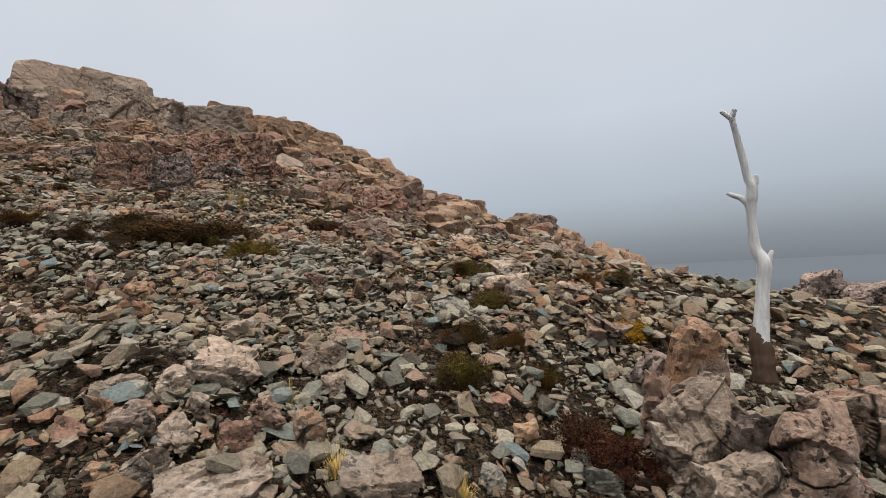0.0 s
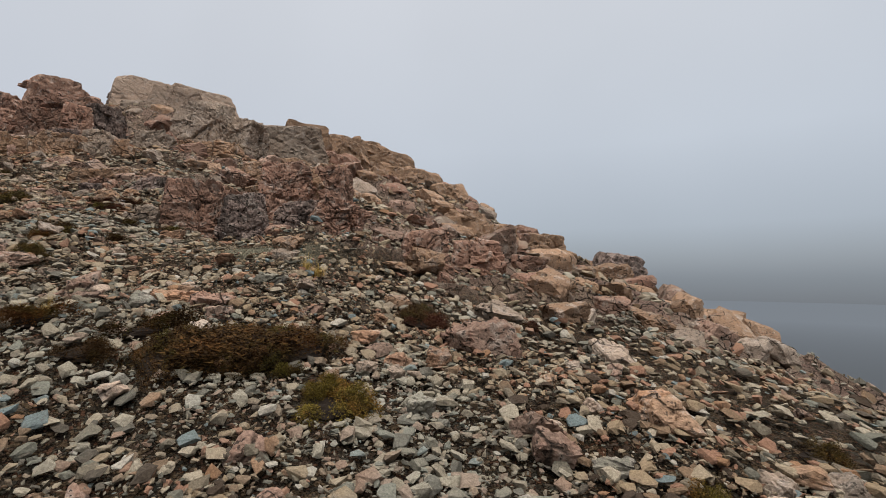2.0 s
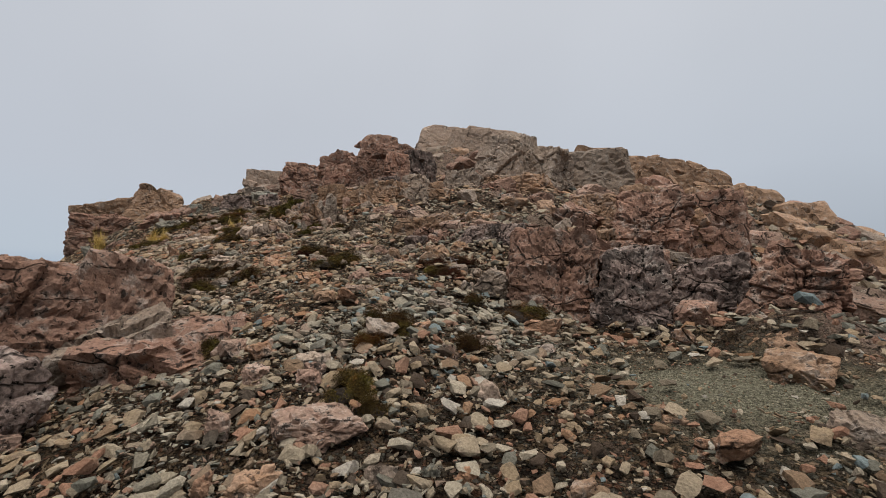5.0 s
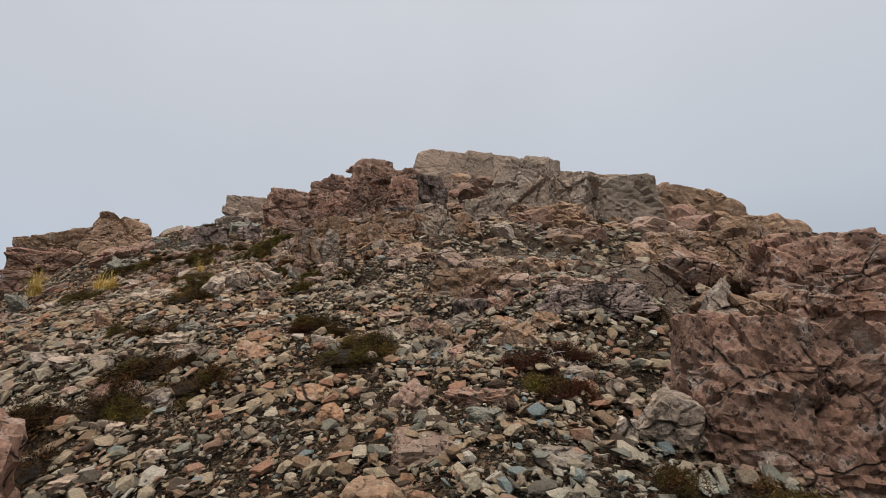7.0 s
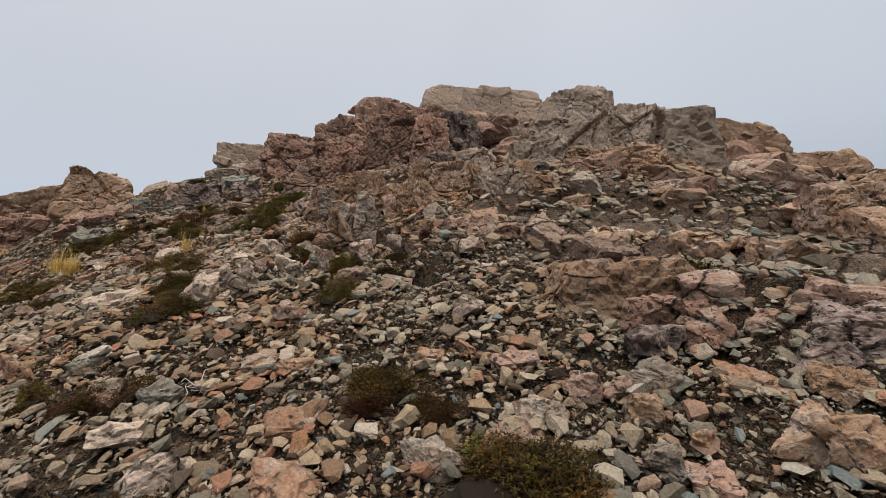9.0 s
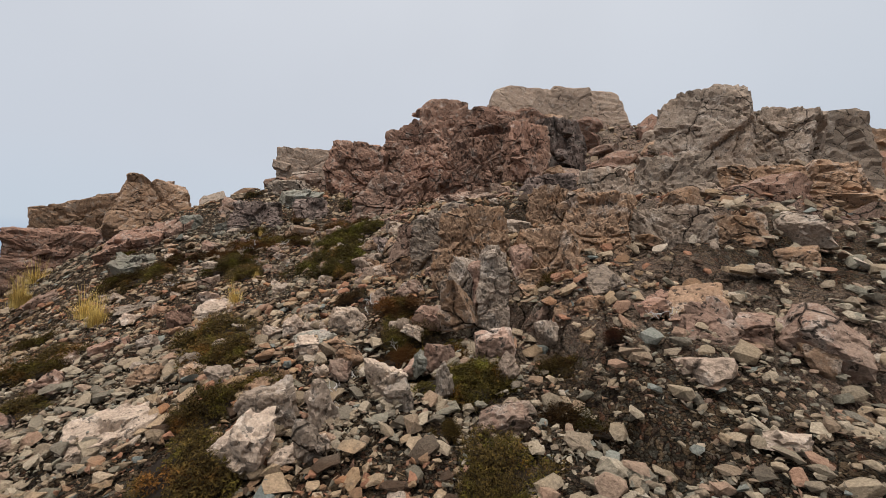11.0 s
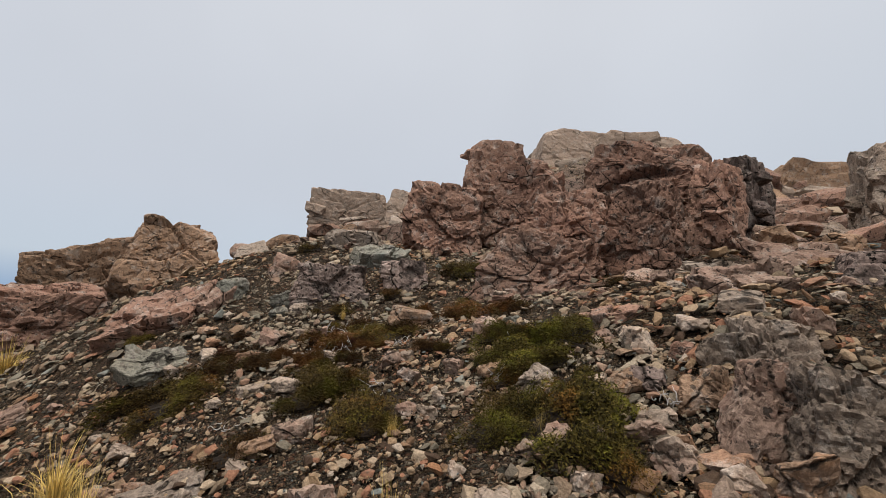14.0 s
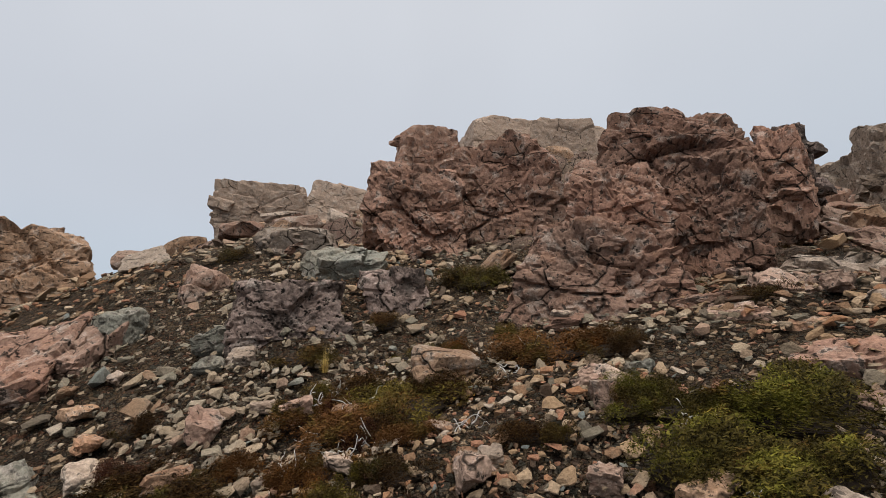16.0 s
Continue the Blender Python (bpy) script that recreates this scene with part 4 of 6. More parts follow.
rock("boulder", "pink", -14.38, 11.92, 5.11, 0.23, 0.11, 0.26, 29, 2056, 4, 11)
rock("boulder", "tan", -2.43, 4.00, 1.23, 0.23, 0.15, 0.19, 5, 9826, 4, 7)
rock("boulder", "peach", -14.51, 11.49, 4.90, 0.20, 0.10, 0.19, 54, 732, 4, -2)
rock("boulder", "pink", -8.89, 9.99, 3.75, 0.19, 0.10, 0.16, 40, 7356, 4, -0)
rock("slab", "pink", -10.69, 11.20, 4.42, 0.28, 0.13, 0.16, 35, 3488, 4, 4)
rock("boulder", "peach", -13.89, 11.77, 5.01, 0.24, 0.12, 0.21, 27, 5189, 4, 2)
rock("slab", "red", -7.73, 8.94, 3.27, 0.44, 0.21, 0.19, 32, 1787, 5, -0)
rock("boulder", "pale", -6.89, 9.13, 3.18, 0.17, 0.15, 0.22, 36, 1902, 4, 3)
rock("boulder", "pale", -17.56, 11.64, 5.14, 0.07, 0.05, 0.14, 31, 6590, 4, -1)
rock("boulder", "grey", -11.71, 11.41, 4.67, 0.19, 0.10, 0.20, 53, 8659, 4, 2)
rock("boulder", "tan", -13.67, 11.86, 5.08, 0.25, 0.15, 0.26, 42, 6068, 4, -4)
rock("crag", "pink", -13.82, 12.14, 5.29, 0.49, 0.25, 0.55, 38, 659, 5, 1)
rock("boulder", "pink", -3.72, 5.77, 1.90, 0.26, 0.13, 0.20, 23, 2494, 4, -1)
rock("boulder", "pale", -14.18, 11.78, 5.05, 0.23, 0.11, 0.31, 32, 9495, 4, -1)
rock("boulder", "grey", -14.04, 10.23, 4.38, 0.22, 0.11, 0.19, 51, 3800, 4, -1)
rock("boulder", "pink", -3.40, 6.03, 1.91, 0.24, 0.12, 0.24, 21, 9132, 4, -1)
rock("slab", "pink", -9.48, 9.97, 3.81, 0.30, 0.15, 0.15, 49, 604, 4, -2)
rock("boulder", "grey", -14.27, 9.69, 4.22, 0.18, 0.15, 0.18, 61, 4484, 4, 4)
rock("slab", "tan", -4.53, 7.64, 2.46, 0.15, 0.10, 0.10, 34, 9034, 4, 9)
rock("boulder", "pink", -6.41, 6.19, 2.38, 0.15, 0.15, 0.19, 35, 7200, 4, -2)
rock("boulder", "peach", -12.71, 11.02, 4.61, 0.18, 0.10, 0.19, 53, 1185, 4, 6)
rock("boulder", "pink", -7.28, 9.21, 3.28, 0.14, 0.15, 0.16, 27, 5296, 4, -1)
rock("boulder", "blue", -5.08, 7.50, 2.48, 0.15, 0.10, 0.13, 33, 1004, 4, 0)
rock("boulder", "pink", -11.84, 11.56, 4.75, 0.12, 0.10, 0.20, 73, 6539, 4, 5)
rock("slab", "blue", -0.51, 4.87, 1.27, 0.26, 0.13, 0.12, 5, 7383, 4, -2)
rock("boulder", "pink", -2.81, 6.42, 1.91, 0.28, 0.15, 0.22, 14, 6452, 4, 2)
rock("slab", "orange", -4.63, 7.70, 2.48, 0.14, 0.10, 0.10, 36, 5224, 4, -4)
rock("boulder", "tan", -11.59, 11.72, 4.79, 0.46, 0.25, 0.32, 35, 9564, 5, 2)
rock("slab", "orange", -9.97, 9.79, 3.83, 0.20, 0.10, 0.12, 22, 3719, 4, 5)
rock("boulder", "grey", -15.72, 11.64, 4.99, 0.17, 0.10, 0.19, 20, 3140, 4, 6)
rock("slab", "orange", -10.89, 11.55, 4.59, 0.24, 0.12, 0.13, 50, 6187, 4, 2)
rock("boulder", "pink", -2.34, 4.59, 1.36, 0.27, 0.20, 0.20, 7, 2078, 4, -3)
rock("boulder", "red", -3.62, 6.22, 2.02, 0.44, 0.21, 0.26, 22, 8442, 4, 0)
rock("boulder", "dark", -8.82, 10.46, 3.92, 0.42, 0.20, 0.29, 45, 6461, 4, 10)
rock("boulder", "pink", -6.36, 6.72, 2.54, 0.19, 0.15, 0.18, 41, 5455, 4, -1)
rock("boulder", "tan", -11.13, 11.59, 4.65, 0.24, 0.12, 0.22, 59, 5561, 4, -8)
rock("boulder", "grey", 0.26, 4.87, 1.21, 0.21, 0.20, 0.19, 3, 972, 4, 7)
rock("boulder", "pink", -0.87, 5.14, 1.37, 0.33, 0.30, 0.28, 8, 7419, 4, 3)
rock("boulder", "pink", -10.80, 11.77, 4.69, 0.54, 0.40, 0.53, 53, 3655, 5, -0)
rock("boulder", "blue", -4.10, 6.03, 2.03, 0.22, 0.20, 0.22, 15, 915, 4, -3)
rock("boulder", "tan", -14.19, 12.23, 5.29, 0.29, 0.14, 0.28, 32, 3315, 4, 1)
rock("boulder", "grey", -7.06, 9.55, 3.33, 0.18, 0.15, 0.26, 39, 7265, 4, 9)
rock("boulder", "tan", -12.86, 10.58, 4.45, 0.24, 0.15, 0.19, 48, 5111, 4, 5)
rock("boulder", "orange", -1.87, 5.89, 1.60, 0.22, 0.15, 0.23, 5, 2835, 4, -2)
rock("boulder", "orange", -2.21, 6.73, 1.84, 0.15, 0.10, 0.16, 19, 6460, 4, -0)
rock("slab", "tan", -12.09, 11.83, 4.89, 0.17, 0.18, 0.19, 46, 2629, 4, -7)
rock("slab", "pink", -16.51, 11.08, 4.78, 0.30, 0.15, 0.18, 41, 2552, 4, -8)
rock("slab", "orange", -3.96, 6.27, 2.06, 0.47, 0.22, 0.18, 26, 5035, 4, -3)
rock("boulder", "pink", -11.80, 11.97, 4.93, 0.28, 0.20, 0.29, 59, 5573, 4, 1)
rock("boulder", "grey", -7.35, 9.59, 3.40, 0.26, 0.15, 0.24, 33, 7175, 4, 2)
rock("boulder", "grey", -14.12, 12.68, 5.55, 0.50, 0.24, 0.34, 35, 6503, 5, -1)
rock("boulder", "pink", -6.70, 6.58, 2.54, 0.16, 0.15, 0.21, 39, 2760, 4, 1)
rock("boulder", "orange", -1.59, 6.06, 1.59, 0.23, 0.20, 0.22, 12, 4694, 4, -3)
rock("boulder", "grey", 0.61, 4.95, 1.18, 0.25, 0.25, 0.21, -14, 3560, 4, -6)
rock("boulder", "grey", 0.22, 4.05, 1.02, 0.20, 0.22, 0.29, 14, 9513, 4, 6)
rock("boulder", "blue", -1.60, 5.26, 1.44, 0.24, 0.20, 0.19, 1, 4746, 4, 1)
rock("slab", "pale", -6.58, 6.91, 2.62, 0.23, 0.11, 0.13, 49, 5974, 4, -5)
rock("boulder", "pink", -14.89, 9.22, 4.06, 0.29, 0.20, 0.22, 55, 5561, 4, -6)
rock("boulder", "pink", -5.97, 7.60, 2.68, 0.14, 0.15, 0.18, 40, 8787, 4, 2)
rock("slab", "pink", -4.61, 5.99, 2.08, 0.29, 0.15, 0.13, 14, 1842, 4, -7)
rock("boulder", "pink", -13.23, 11.55, 4.88, 0.25, 0.20, 0.25, 63, 6157, 4, 6)
rock("slab", "blue", -13.32, 10.63, 4.47, 0.35, 0.20, 0.17, 32, 6388, 4, 8)
rock("boulder", "blue", -3.44, 6.95, 2.19, 0.43, 0.21, 0.30, 16, 3516, 4, 15)
rock("boulder", "tan", -13.72, 9.86, 4.27, 0.20, 0.23, 0.28, 30, 2543, 4, 7)
rock("slab", "pink", -4.83, 5.92, 2.09, 0.19, 0.15, 0.12, 11, 8684, 4, -12)
rock("boulder", "grey", -9.84, 7.96, 3.16, 0.25, 0.25, 0.29, 46, 6224, 4, -3)
rock("boulder", "orange", -0.08, 5.66, 1.37, 0.32, 0.35, 0.23, -8, 2767, 4, 1)
rock("boulder", "pink", -4.80, 6.14, 2.16, 0.31, 0.25, 0.31, 10, 2630, 4, -1)
rock("boulder", "tan", -1.26, 7.22, 1.70, 0.76, 0.36, 0.27, 29, 1554, 5, -4)
rock("slab", "orange", -7.09, 6.83, 2.67, 0.21, 0.15, 0.12, 47, 1539, 4, -8)
rock("boulder", "pink", -7.25, 6.70, 2.64, 0.27, 0.25, 0.23, 33, 4824, 4, -2)
rock("boulder", "orange", -3.80, 7.05, 2.26, 0.18, 0.15, 0.20, 13, 4812, 4, 2)
rock("slab", "red", -8.73, 11.34, 4.23, 0.74, 0.36, 0.29, 41, 7086, 5, -3)
rock("slab", "tan", -2.21, 7.47, 1.98, 0.38, 0.20, 0.16, 23, 9698, 4, -8)
rock("boulder", "tan", -14.09, 9.67, 4.20, 0.22, 0.25, 0.21, 33, 2003, 4, 9)
rock("boulder", "orange", -9.84, 8.65, 3.42, 0.31, 0.25, 0.30, 18, 7759, 4, 1)
rock("slab", "red", -15.76, 14.05, 6.04, 0.47, 0.25, 0.16, 29, 6725, 4, -2)
rock("slab", "pale", -18.76, 12.41, 5.61, 0.24, 0.20, 0.19, 42, 9571, 4, -0)
rock("slab", "red", -7.99, 6.63, 2.55, 1.27, 1.30, 0.57, 33, 5428, 5, -7)
rock("slab", "red", -10.32, 7.85, 3.15, 0.37, 0.25, 0.21, 38, 9760, 4, -2)
rock("boulder", "pale", -13.42, 11.34, 4.79, 0.15, 0.16, 0.21, 37, 2161, 4, 4)
rock("slab", "blue", -18.90, 12.23, 5.56, 0.26, 0.15, 0.15, 38, 361, 4, -10)
rock("boulder", "pink", -15.20, 14.20, 6.12, 0.42, 0.47, 0.26, 28, 3167, 4, 8)
rock("boulder", "pale", -1.18, 7.89, 1.77, 0.57, 0.55, 0.38, 15, 7876, 4, 8)
rock("slab", "pink", -14.29, 13.91, 6.05, 0.72, 0.79, 0.32, 32, 889, 5, 3)
rock("boulder", "pink", -9.50, 11.86, 4.49, 0.57, 0.60, 0.48, 38, 642, 4, 8)
rock("boulder", "pink", -15.10, 14.51, 6.19, 0.34, 0.38, 0.21, 43, 5295, 4, 3)
rock("slab", "pale", -0.03, 7.18, 1.44, 0.49, 0.54, 0.26, 15, 6343, 4, 12)
rock("boulder", "peach", -13.93, 11.59, 4.92, 0.28, 0.20, 0.26, 53, 164, 4, -1)
rock("boulder", "tan", -8.84, 12.23, 4.52, 0.64, 0.60, 0.38, 45, 4719, 4, 3)
rock("slab", "grey", -11.09, 7.98, 3.31, 0.31, 0.30, 0.25, 33, 3874, 4, -3)
rock("slab", "pink", -14.30, 14.24, 6.13, 0.79, 0.87, 0.31, 29, 9622, 5, -7)
rock("slab", "pink", -20.26, 11.93, 5.53, 0.72, 0.80, 0.53, 31, 816, 5, -2)
rock("boulder", "tan", -10.28, 12.00, 4.67, 0.30, 0.33, 0.35, 32, 1291, 4, 1)
rock("slab", "grey", -8.84, 6.05, 2.32, 0.53, 0.59, 0.36, 43, 8681, 4, -7)
rock("boulder", "tan", -14.13, 12.32, 5.35, 0.25, 0.28, 0.37, 52, 7091, 4, -4)
rock("slab", "pale", -15.26, 10.64, 4.53, 0.51, 0.40, 0.22, 41, 9673, 4, 1)
rock("slab", "pink", -7.59, 11.69, 4.25, 0.46, 0.40, 0.22, 48, 8612, 4, 6)
rock("slab", "tan", -15.19, 10.77, 4.58, 0.35, 0.25, 0.16, 48, 2527, 4, 12)
rock("slab", "pink", -15.67, 9.47, 4.10, 0.25, 0.27, 0.17, 54, 533, 4, 7)
rock("boulder", "tan", -8.16, 12.12, 4.45, 0.52, 0.58, 0.37, 45, 9247, 4, -0)
rock("slab", "pale", -0.16, 9.42, 1.67, 0.53, 0.59, 0.25, 32, 5909, 4, -8)
rock("boulder", "tan", -9.59, 12.05, 4.56, 0.52, 0.58, 0.41, 27, 4569, 4, 10)
rock("slab", "pink", -13.86, 16.04, 6.44, 1.35, 1.50, 0.53, 37, 1, 5, 4)
rock("slab", "grey", -14.72, 15.07, 6.29, 0.87, 0.96, 0.30, 47, 8994, 4, 6)
rock("slab", "red", -20.95, 11.77, 5.43, 1.31, 1.40, 0.78, 39, 5667, 5, -3)
rock("boulder", "red", -14.84, 17.29, 6.90, 0.50, 0.56, 0.48, 42, 1530, 4, 0)
rock("boulder", "pale", -19.77, 8.69, 3.42, 0.46, 0.50, 0.39, 60, 1531, 4, -2)
rock("slab", "tan", 1.63, 11.08, 1.35, 0.86, 0.95, 0.35, 21, 1277, 4, 2)
rock("boulder", "dark", -15.46, 18.15, 7.15, 0.79, 0.88, 0.48, 58, 5149, 4, -1)
rock("boulder", "tan", -15.62, 19.34, 7.47, 0.66, 0.73, 0.56, 40, 2783, 4, 4)
rock("boulder", "grey", 3.07, 12.69, 1.01, 1.00, 1.11, 0.56, 4, 282, 4, -5)
rock("slab", "pink", -14.20, 20.78, 7.59, 1.11, 1.23, 0.45, 45, 6963, 4, -1)
rock("boulder", "red", -8.88, 10.74, 4.08, 0.40, 0.28, 0.32, 12, 3001, 5, 0, 0)
rock("boulder", "red", -8.56, 10.63, 4.00, 0.31, 0.21, 0.28, 7, 3002, 5, 0, 0)
rock("boulder", "red", -8.27, 10.81, 4.03, 0.33, 0.23, 0.25, 2, 3003, 5, 0, 0)
rock("boulder", "dark", -7.99, 10.68, 3.94, 0.41, 0.29, 0.25, -3, 3004, 5, 0, 0)
rock("boulder", "grey", -8.74, 10.22, 3.79, 0.32, 0.23, 0.16, 12, 3005, 5, 0, 0)
rock("boulder", "pink", -9.04, 9.90, 3.76, 0.21, 0.14, 0.23, 20, 3006, 4, 0, 0)
rock("boulder", "tan", -8.74, 9.88, 3.70, 0.22, 0.16, 0.22, 13, 3007, 4, 0, 0)
rock("boulder", "grey", -9.18, 9.65, 3.66, 0.30, 0.21, 0.18, 25, 3008, 5, 0, 0)
rock("boulder", "pink", -9.18, 9.41, 3.58, 0.42, 0.29, 0.21, 27, 3009, 5, 0, 0)
rock("boulder", "grey", -9.44, 9.09, 3.53, 0.26, 0.18, 0.22, 38, 3010, 5, 0, 0)
rock("boulder", "pink", -7.93, 11.07, 4.14, 0.53, 0.37, 0.36, -3, 3011, 5, 0, 0)
rock("slab", "orange", -8.33, 10.36, 3.76, 0.38, 0.31, 0.12, 3, 3012, 5, 0, 0)
rock("boulder", "tan", -7.98, 10.44, 3.82, 0.29, 0.20, 0.19, -3, 3013, 5, 0, 0)
rock("boulder", "tan", -8.00, 9.98, 3.67, 0.46, 0.32, 0.32, -4, 3014, 5, 0, 0)
rock("boulder", "grey", -8.61, 9.60, 3.58, 0.19, 0.14, 0.19, 12, 3015, 4, 0, 0)
rock("boulder", "pink", -8.41, 9.60, 3.53, 0.26, 0.18, 0.14, 7, 3016, 5, 0, 0)
rock("boulder", "grey", -10.46, 8.43, 3.44, 0.32, 0.22, 0.19, 66, 3017, 5, 0, 0)
rock("boulder", "pale", -12.33, 9.60, 4.16, 0.39, 0.27, 0.34, 62, 3018, 4, 0, 0)
rock("boulder", "grey", -12.11, 9.81, 4.19, 0.18, 0.12, 0.27, 59, 3019, 4, 0, 0)
rock("boulder", "blue", -11.10, 8.71, 3.64, 0.25, 0.17, 0.19, 66, 3020, 4, 0, 0)
rock("boulder", "tan", -10.62, 9.30, 3.77, 0.26, 0.18, 0.19, 53, 3021, 4, 0, 0)
rock("slab", "grey", -10.88, 9.19, 3.76, 0.24, 0.19, 0.16, 57, 3022, 4, 0, 0)
rock("boulder", "blue", -11.99, 8.63, 3.74, 0.30, 0.21, 0.20, 72, 3023, 4, 0, 0)
rock("slab", "pale", -13.40, 9.25, 4.04, 0.55, 0.44, 0.19, 71, 3024, 5, 0, 0)
rock("boulder", "orange", -12.29, 8.34, 3.70, 0.19, 0.13, 0.26, 77, 3025, 4, 0, 0)
rock("slab", "peach", -11.09, 9.74, 3.97, 0.27, 0.22, 0.15, 52, 3026, 4, 0, 0)
rock("boulder", "grey", -11.93, 10.59, 4.42, 0.14, 0.10, 0.26, 50, 3027, 4, 0, 0)
rock("slab", "grey", -12.05, 10.35, 4.33, 0.19, 0.15, 0.23, 53, 3028, 4, 0, 0)
rock("boulder", "tan", -14.63, 12.21, 5.32, 0.26, 0.18, 0.27, 5, 3029, 5, 0, 0)
rock("boulder", "dark", -14.45, 12.30, 5.35, 0.24, 0.16, 0.22, 1, 3030, 5, 0, 0)
rock("boulder", "grey", -15.21, 12.19, 5.26, 0.35, 0.25, 0.21, 17, 3031, 5, 0, 0)
rock("boulder", "pink", -16.14, 12.70, 5.54, 0.22, 0.15, 0.27, 29, 3032, 4, 0, 0)
rock("boulder", "pink", -14.42, 13.61, 6.03, 0.45, 0.31, 0.30, 0, 3033, 5, 0, 0)
rock("boulder", "pink", -14.84, 15.84, 6.50, 0.31, 0.21, 0.25, 4, 3036, 4, 0, 0)
rock("boulder", "tan", -14.35, 16.27, 6.78, 0.51, 0.35, 0.66, -0, 3037, 4, 0, 0)
rock("boulder", "red", -14.40, 12.67, 5.54, 0.17, 0.12, 0.15, 0, 3039, 4, 0, 0)
rock("boulder", "pale", -14.72, 12.67, 5.59, 0.37, 0.26, 0.32, 6, 3040, 5, 0, 0)
rock("boulder", "blue", -18.90, 10.92, 4.99, 0.75, 0.52, 0.37, 73, 3041, 5, 0, 0)
rock("slab", "pale", -17.44, 11.23, 4.92, 0.28, 0.23, 0.16, 61, 3042, 4, 0, 0)
rock("boulder", "pink", -16.36, 11.54, 4.97, 0.16, 0.11, 0.15, 45, 3043, 4, 0, 0)
rock("boulder", "grey", -15.79, 11.79, 5.07, 0.15, 0.10, 0.16, 32, 3044, 4, 0, 0)
rock("boulder", "pale", -13.35, 10.94, 4.63, 0.38, 0.26, 0.26, 29, 3047, 5, 0, 0)
rock("boulder", "peach", -13.86, 10.54, 4.49, 0.21, 0.14, 0.19, 46, 3048, 4, 0, 0)
rock("boulder", "peach", -13.71, 10.66, 4.54, 0.20, 0.14, 0.22, 41, 3049, 4, 0, 0)
rock("slab", "grey", -13.56, 10.80, 4.54, 0.23, 0.19, 0.15, 36, 3050, 5, 0, 0)
rock("slab", "red", -15.33, 9.75, 4.25, 0.35, 0.28, 0.19, 75, 3051, 5, 0, 0)
rock("boulder", "grey", -14.94, 9.92, 4.31, 0.20, 0.14, 0.20, 70, 3052, 4, 0, 0)
rock("slab", "peach", -14.78, 11.25, 4.73, 0.47, 0.38, 0.15, 48, 3053, 5, 0, 0)
rock("boulder", "red", -15.32, 10.33, 4.49, 0.28, 0.20, 0.27, 66, 3054, 4, 0, 0)
rock("boulder", "peach", -14.02, 11.36, 4.82, 0.17, 0.12, 0.19, 37, 3055, 4, 0, 0)
rock("boulder", "peach", -13.95, 10.96, 4.64, 0.20, 0.14, 0.18, 41, 3056, 4, 0, 0)
rock("slab", "grey", -16.67, 10.35, 4.48, 0.52, 0.41, 0.20, 72, 3057, 5, 0, 0)
rock("boulder", "orange", -16.14, 10.39, 4.48, 0.28, 0.19, 0.17, 70, 3058, 4, 0, 0)
rock("boulder", "pale", -19.18, 8.62, 3.50, 0.32, 0.22, 0.27, 93, 3059, 4, 0, 0)
rock("slab", "pink", -19.87, 9.91, 4.35, 0.51, 0.41, 0.23, 83, 3060, 4, 0, 0)
rock("boulder", "blue", -19.21, 9.10, 3.98, 0.42, 0.29, 0.55, 89, 3061, 4, 0, 0)
rock("slab", "pale", -13.27, 11.31, 4.74, 0.13, 0.10, 0.13, 24, 3062, 4, 0, 0)
rock("boulder", "tan", -5.78, 6.04, 2.27, 0.22, 0.15, 0.19, 58, 3063, 5, 0, 0)
rock("boulder", "orange", -5.77, 8.64, 2.83, 0.33, 0.23, 0.23, 26, 3064, 4, 0, 0)
rock("boulder", "tan", -4.13, 9.23, 2.82, 0.38, 0.27, 0.21, 3, 3065, 5, 0, 0)
rock("slab", "tan", -4.02, 8.58, 2.68, 0.41, 0.33, 0.22, 2, 3066, 5, 0, 0)
rock("slab", "grey", -3.76, 7.90, 2.49, 0.36, 0.29, 0.19, -3, 3067, 5, 0, 0)
rock("boulder", "peach", -5.45, 7.30, 2.51, 0.18, 0.12, 0.18, 32, 3068, 4, 0, 0)
rock("slab", "pale", -5.87, 8.01, 2.71, 0.21, 0.17, 0.14, 32, 3069, 4, 0, 0)
rock("slab", "grey", -7.05, 8.57, 3.10, 0.31, 0.25, 0.16, 40, 3070, 4, 0, 0)
rock("boulder", "orange", -4.36, 7.44, 2.41, 0.08, 0.05, 0.12, 10, 3071, 4, 0, 0)
rock("slab", "pink", -7.64, 8.28, 3.12, 0.45, 0.36, 0.15, 48, 3072, 4, 0, 0)
rock("boulder", "pale", -1.19, 2.64, 0.93, 0.32, 0.22, 0.25, 24, 3201, 5, 0, 0)
rock("slab", "grey", -1.57, 2.50, 0.91, 0.24, 0.20, 0.14, 35, 3202, 5, 0, 0)
rock("slab", "grey", -1.03, 2.12, 0.69, 0.33, 0.27, 0.14, 27, 3203, 5, 0, 0)
rock("boulder", "pink", -1.40, 2.30, 0.85, 0.15, 0.11, 0.14, 34, 3204, 4, 0, 0)
rock("boulder", "grey", -1.22, 2.24, 0.80, 0.14, 0.10, 0.14, 30, 3205, 4, 0, 0)
rock("boulder", "red", -1.02, 2.25, 0.77, 0.13, 0.09, 0.16, 25, 3206, 4, 0, 0)
rock("boulder", "pink", -0.98, 2.40, 0.79, 0.13, 0.09, 0.15, 22, 3207, 4, 0, 0)
rock("slab", "tan", -0.81, 2.34, 0.75, 0.12, 0.10, 0.17, 17, 3208, 4, 0, 0)
rock("boulder", "grey", -0.55, 2.22, 0.62, 0.26, 0.18, 0.17, 9, 3209, 5, 0, 0)
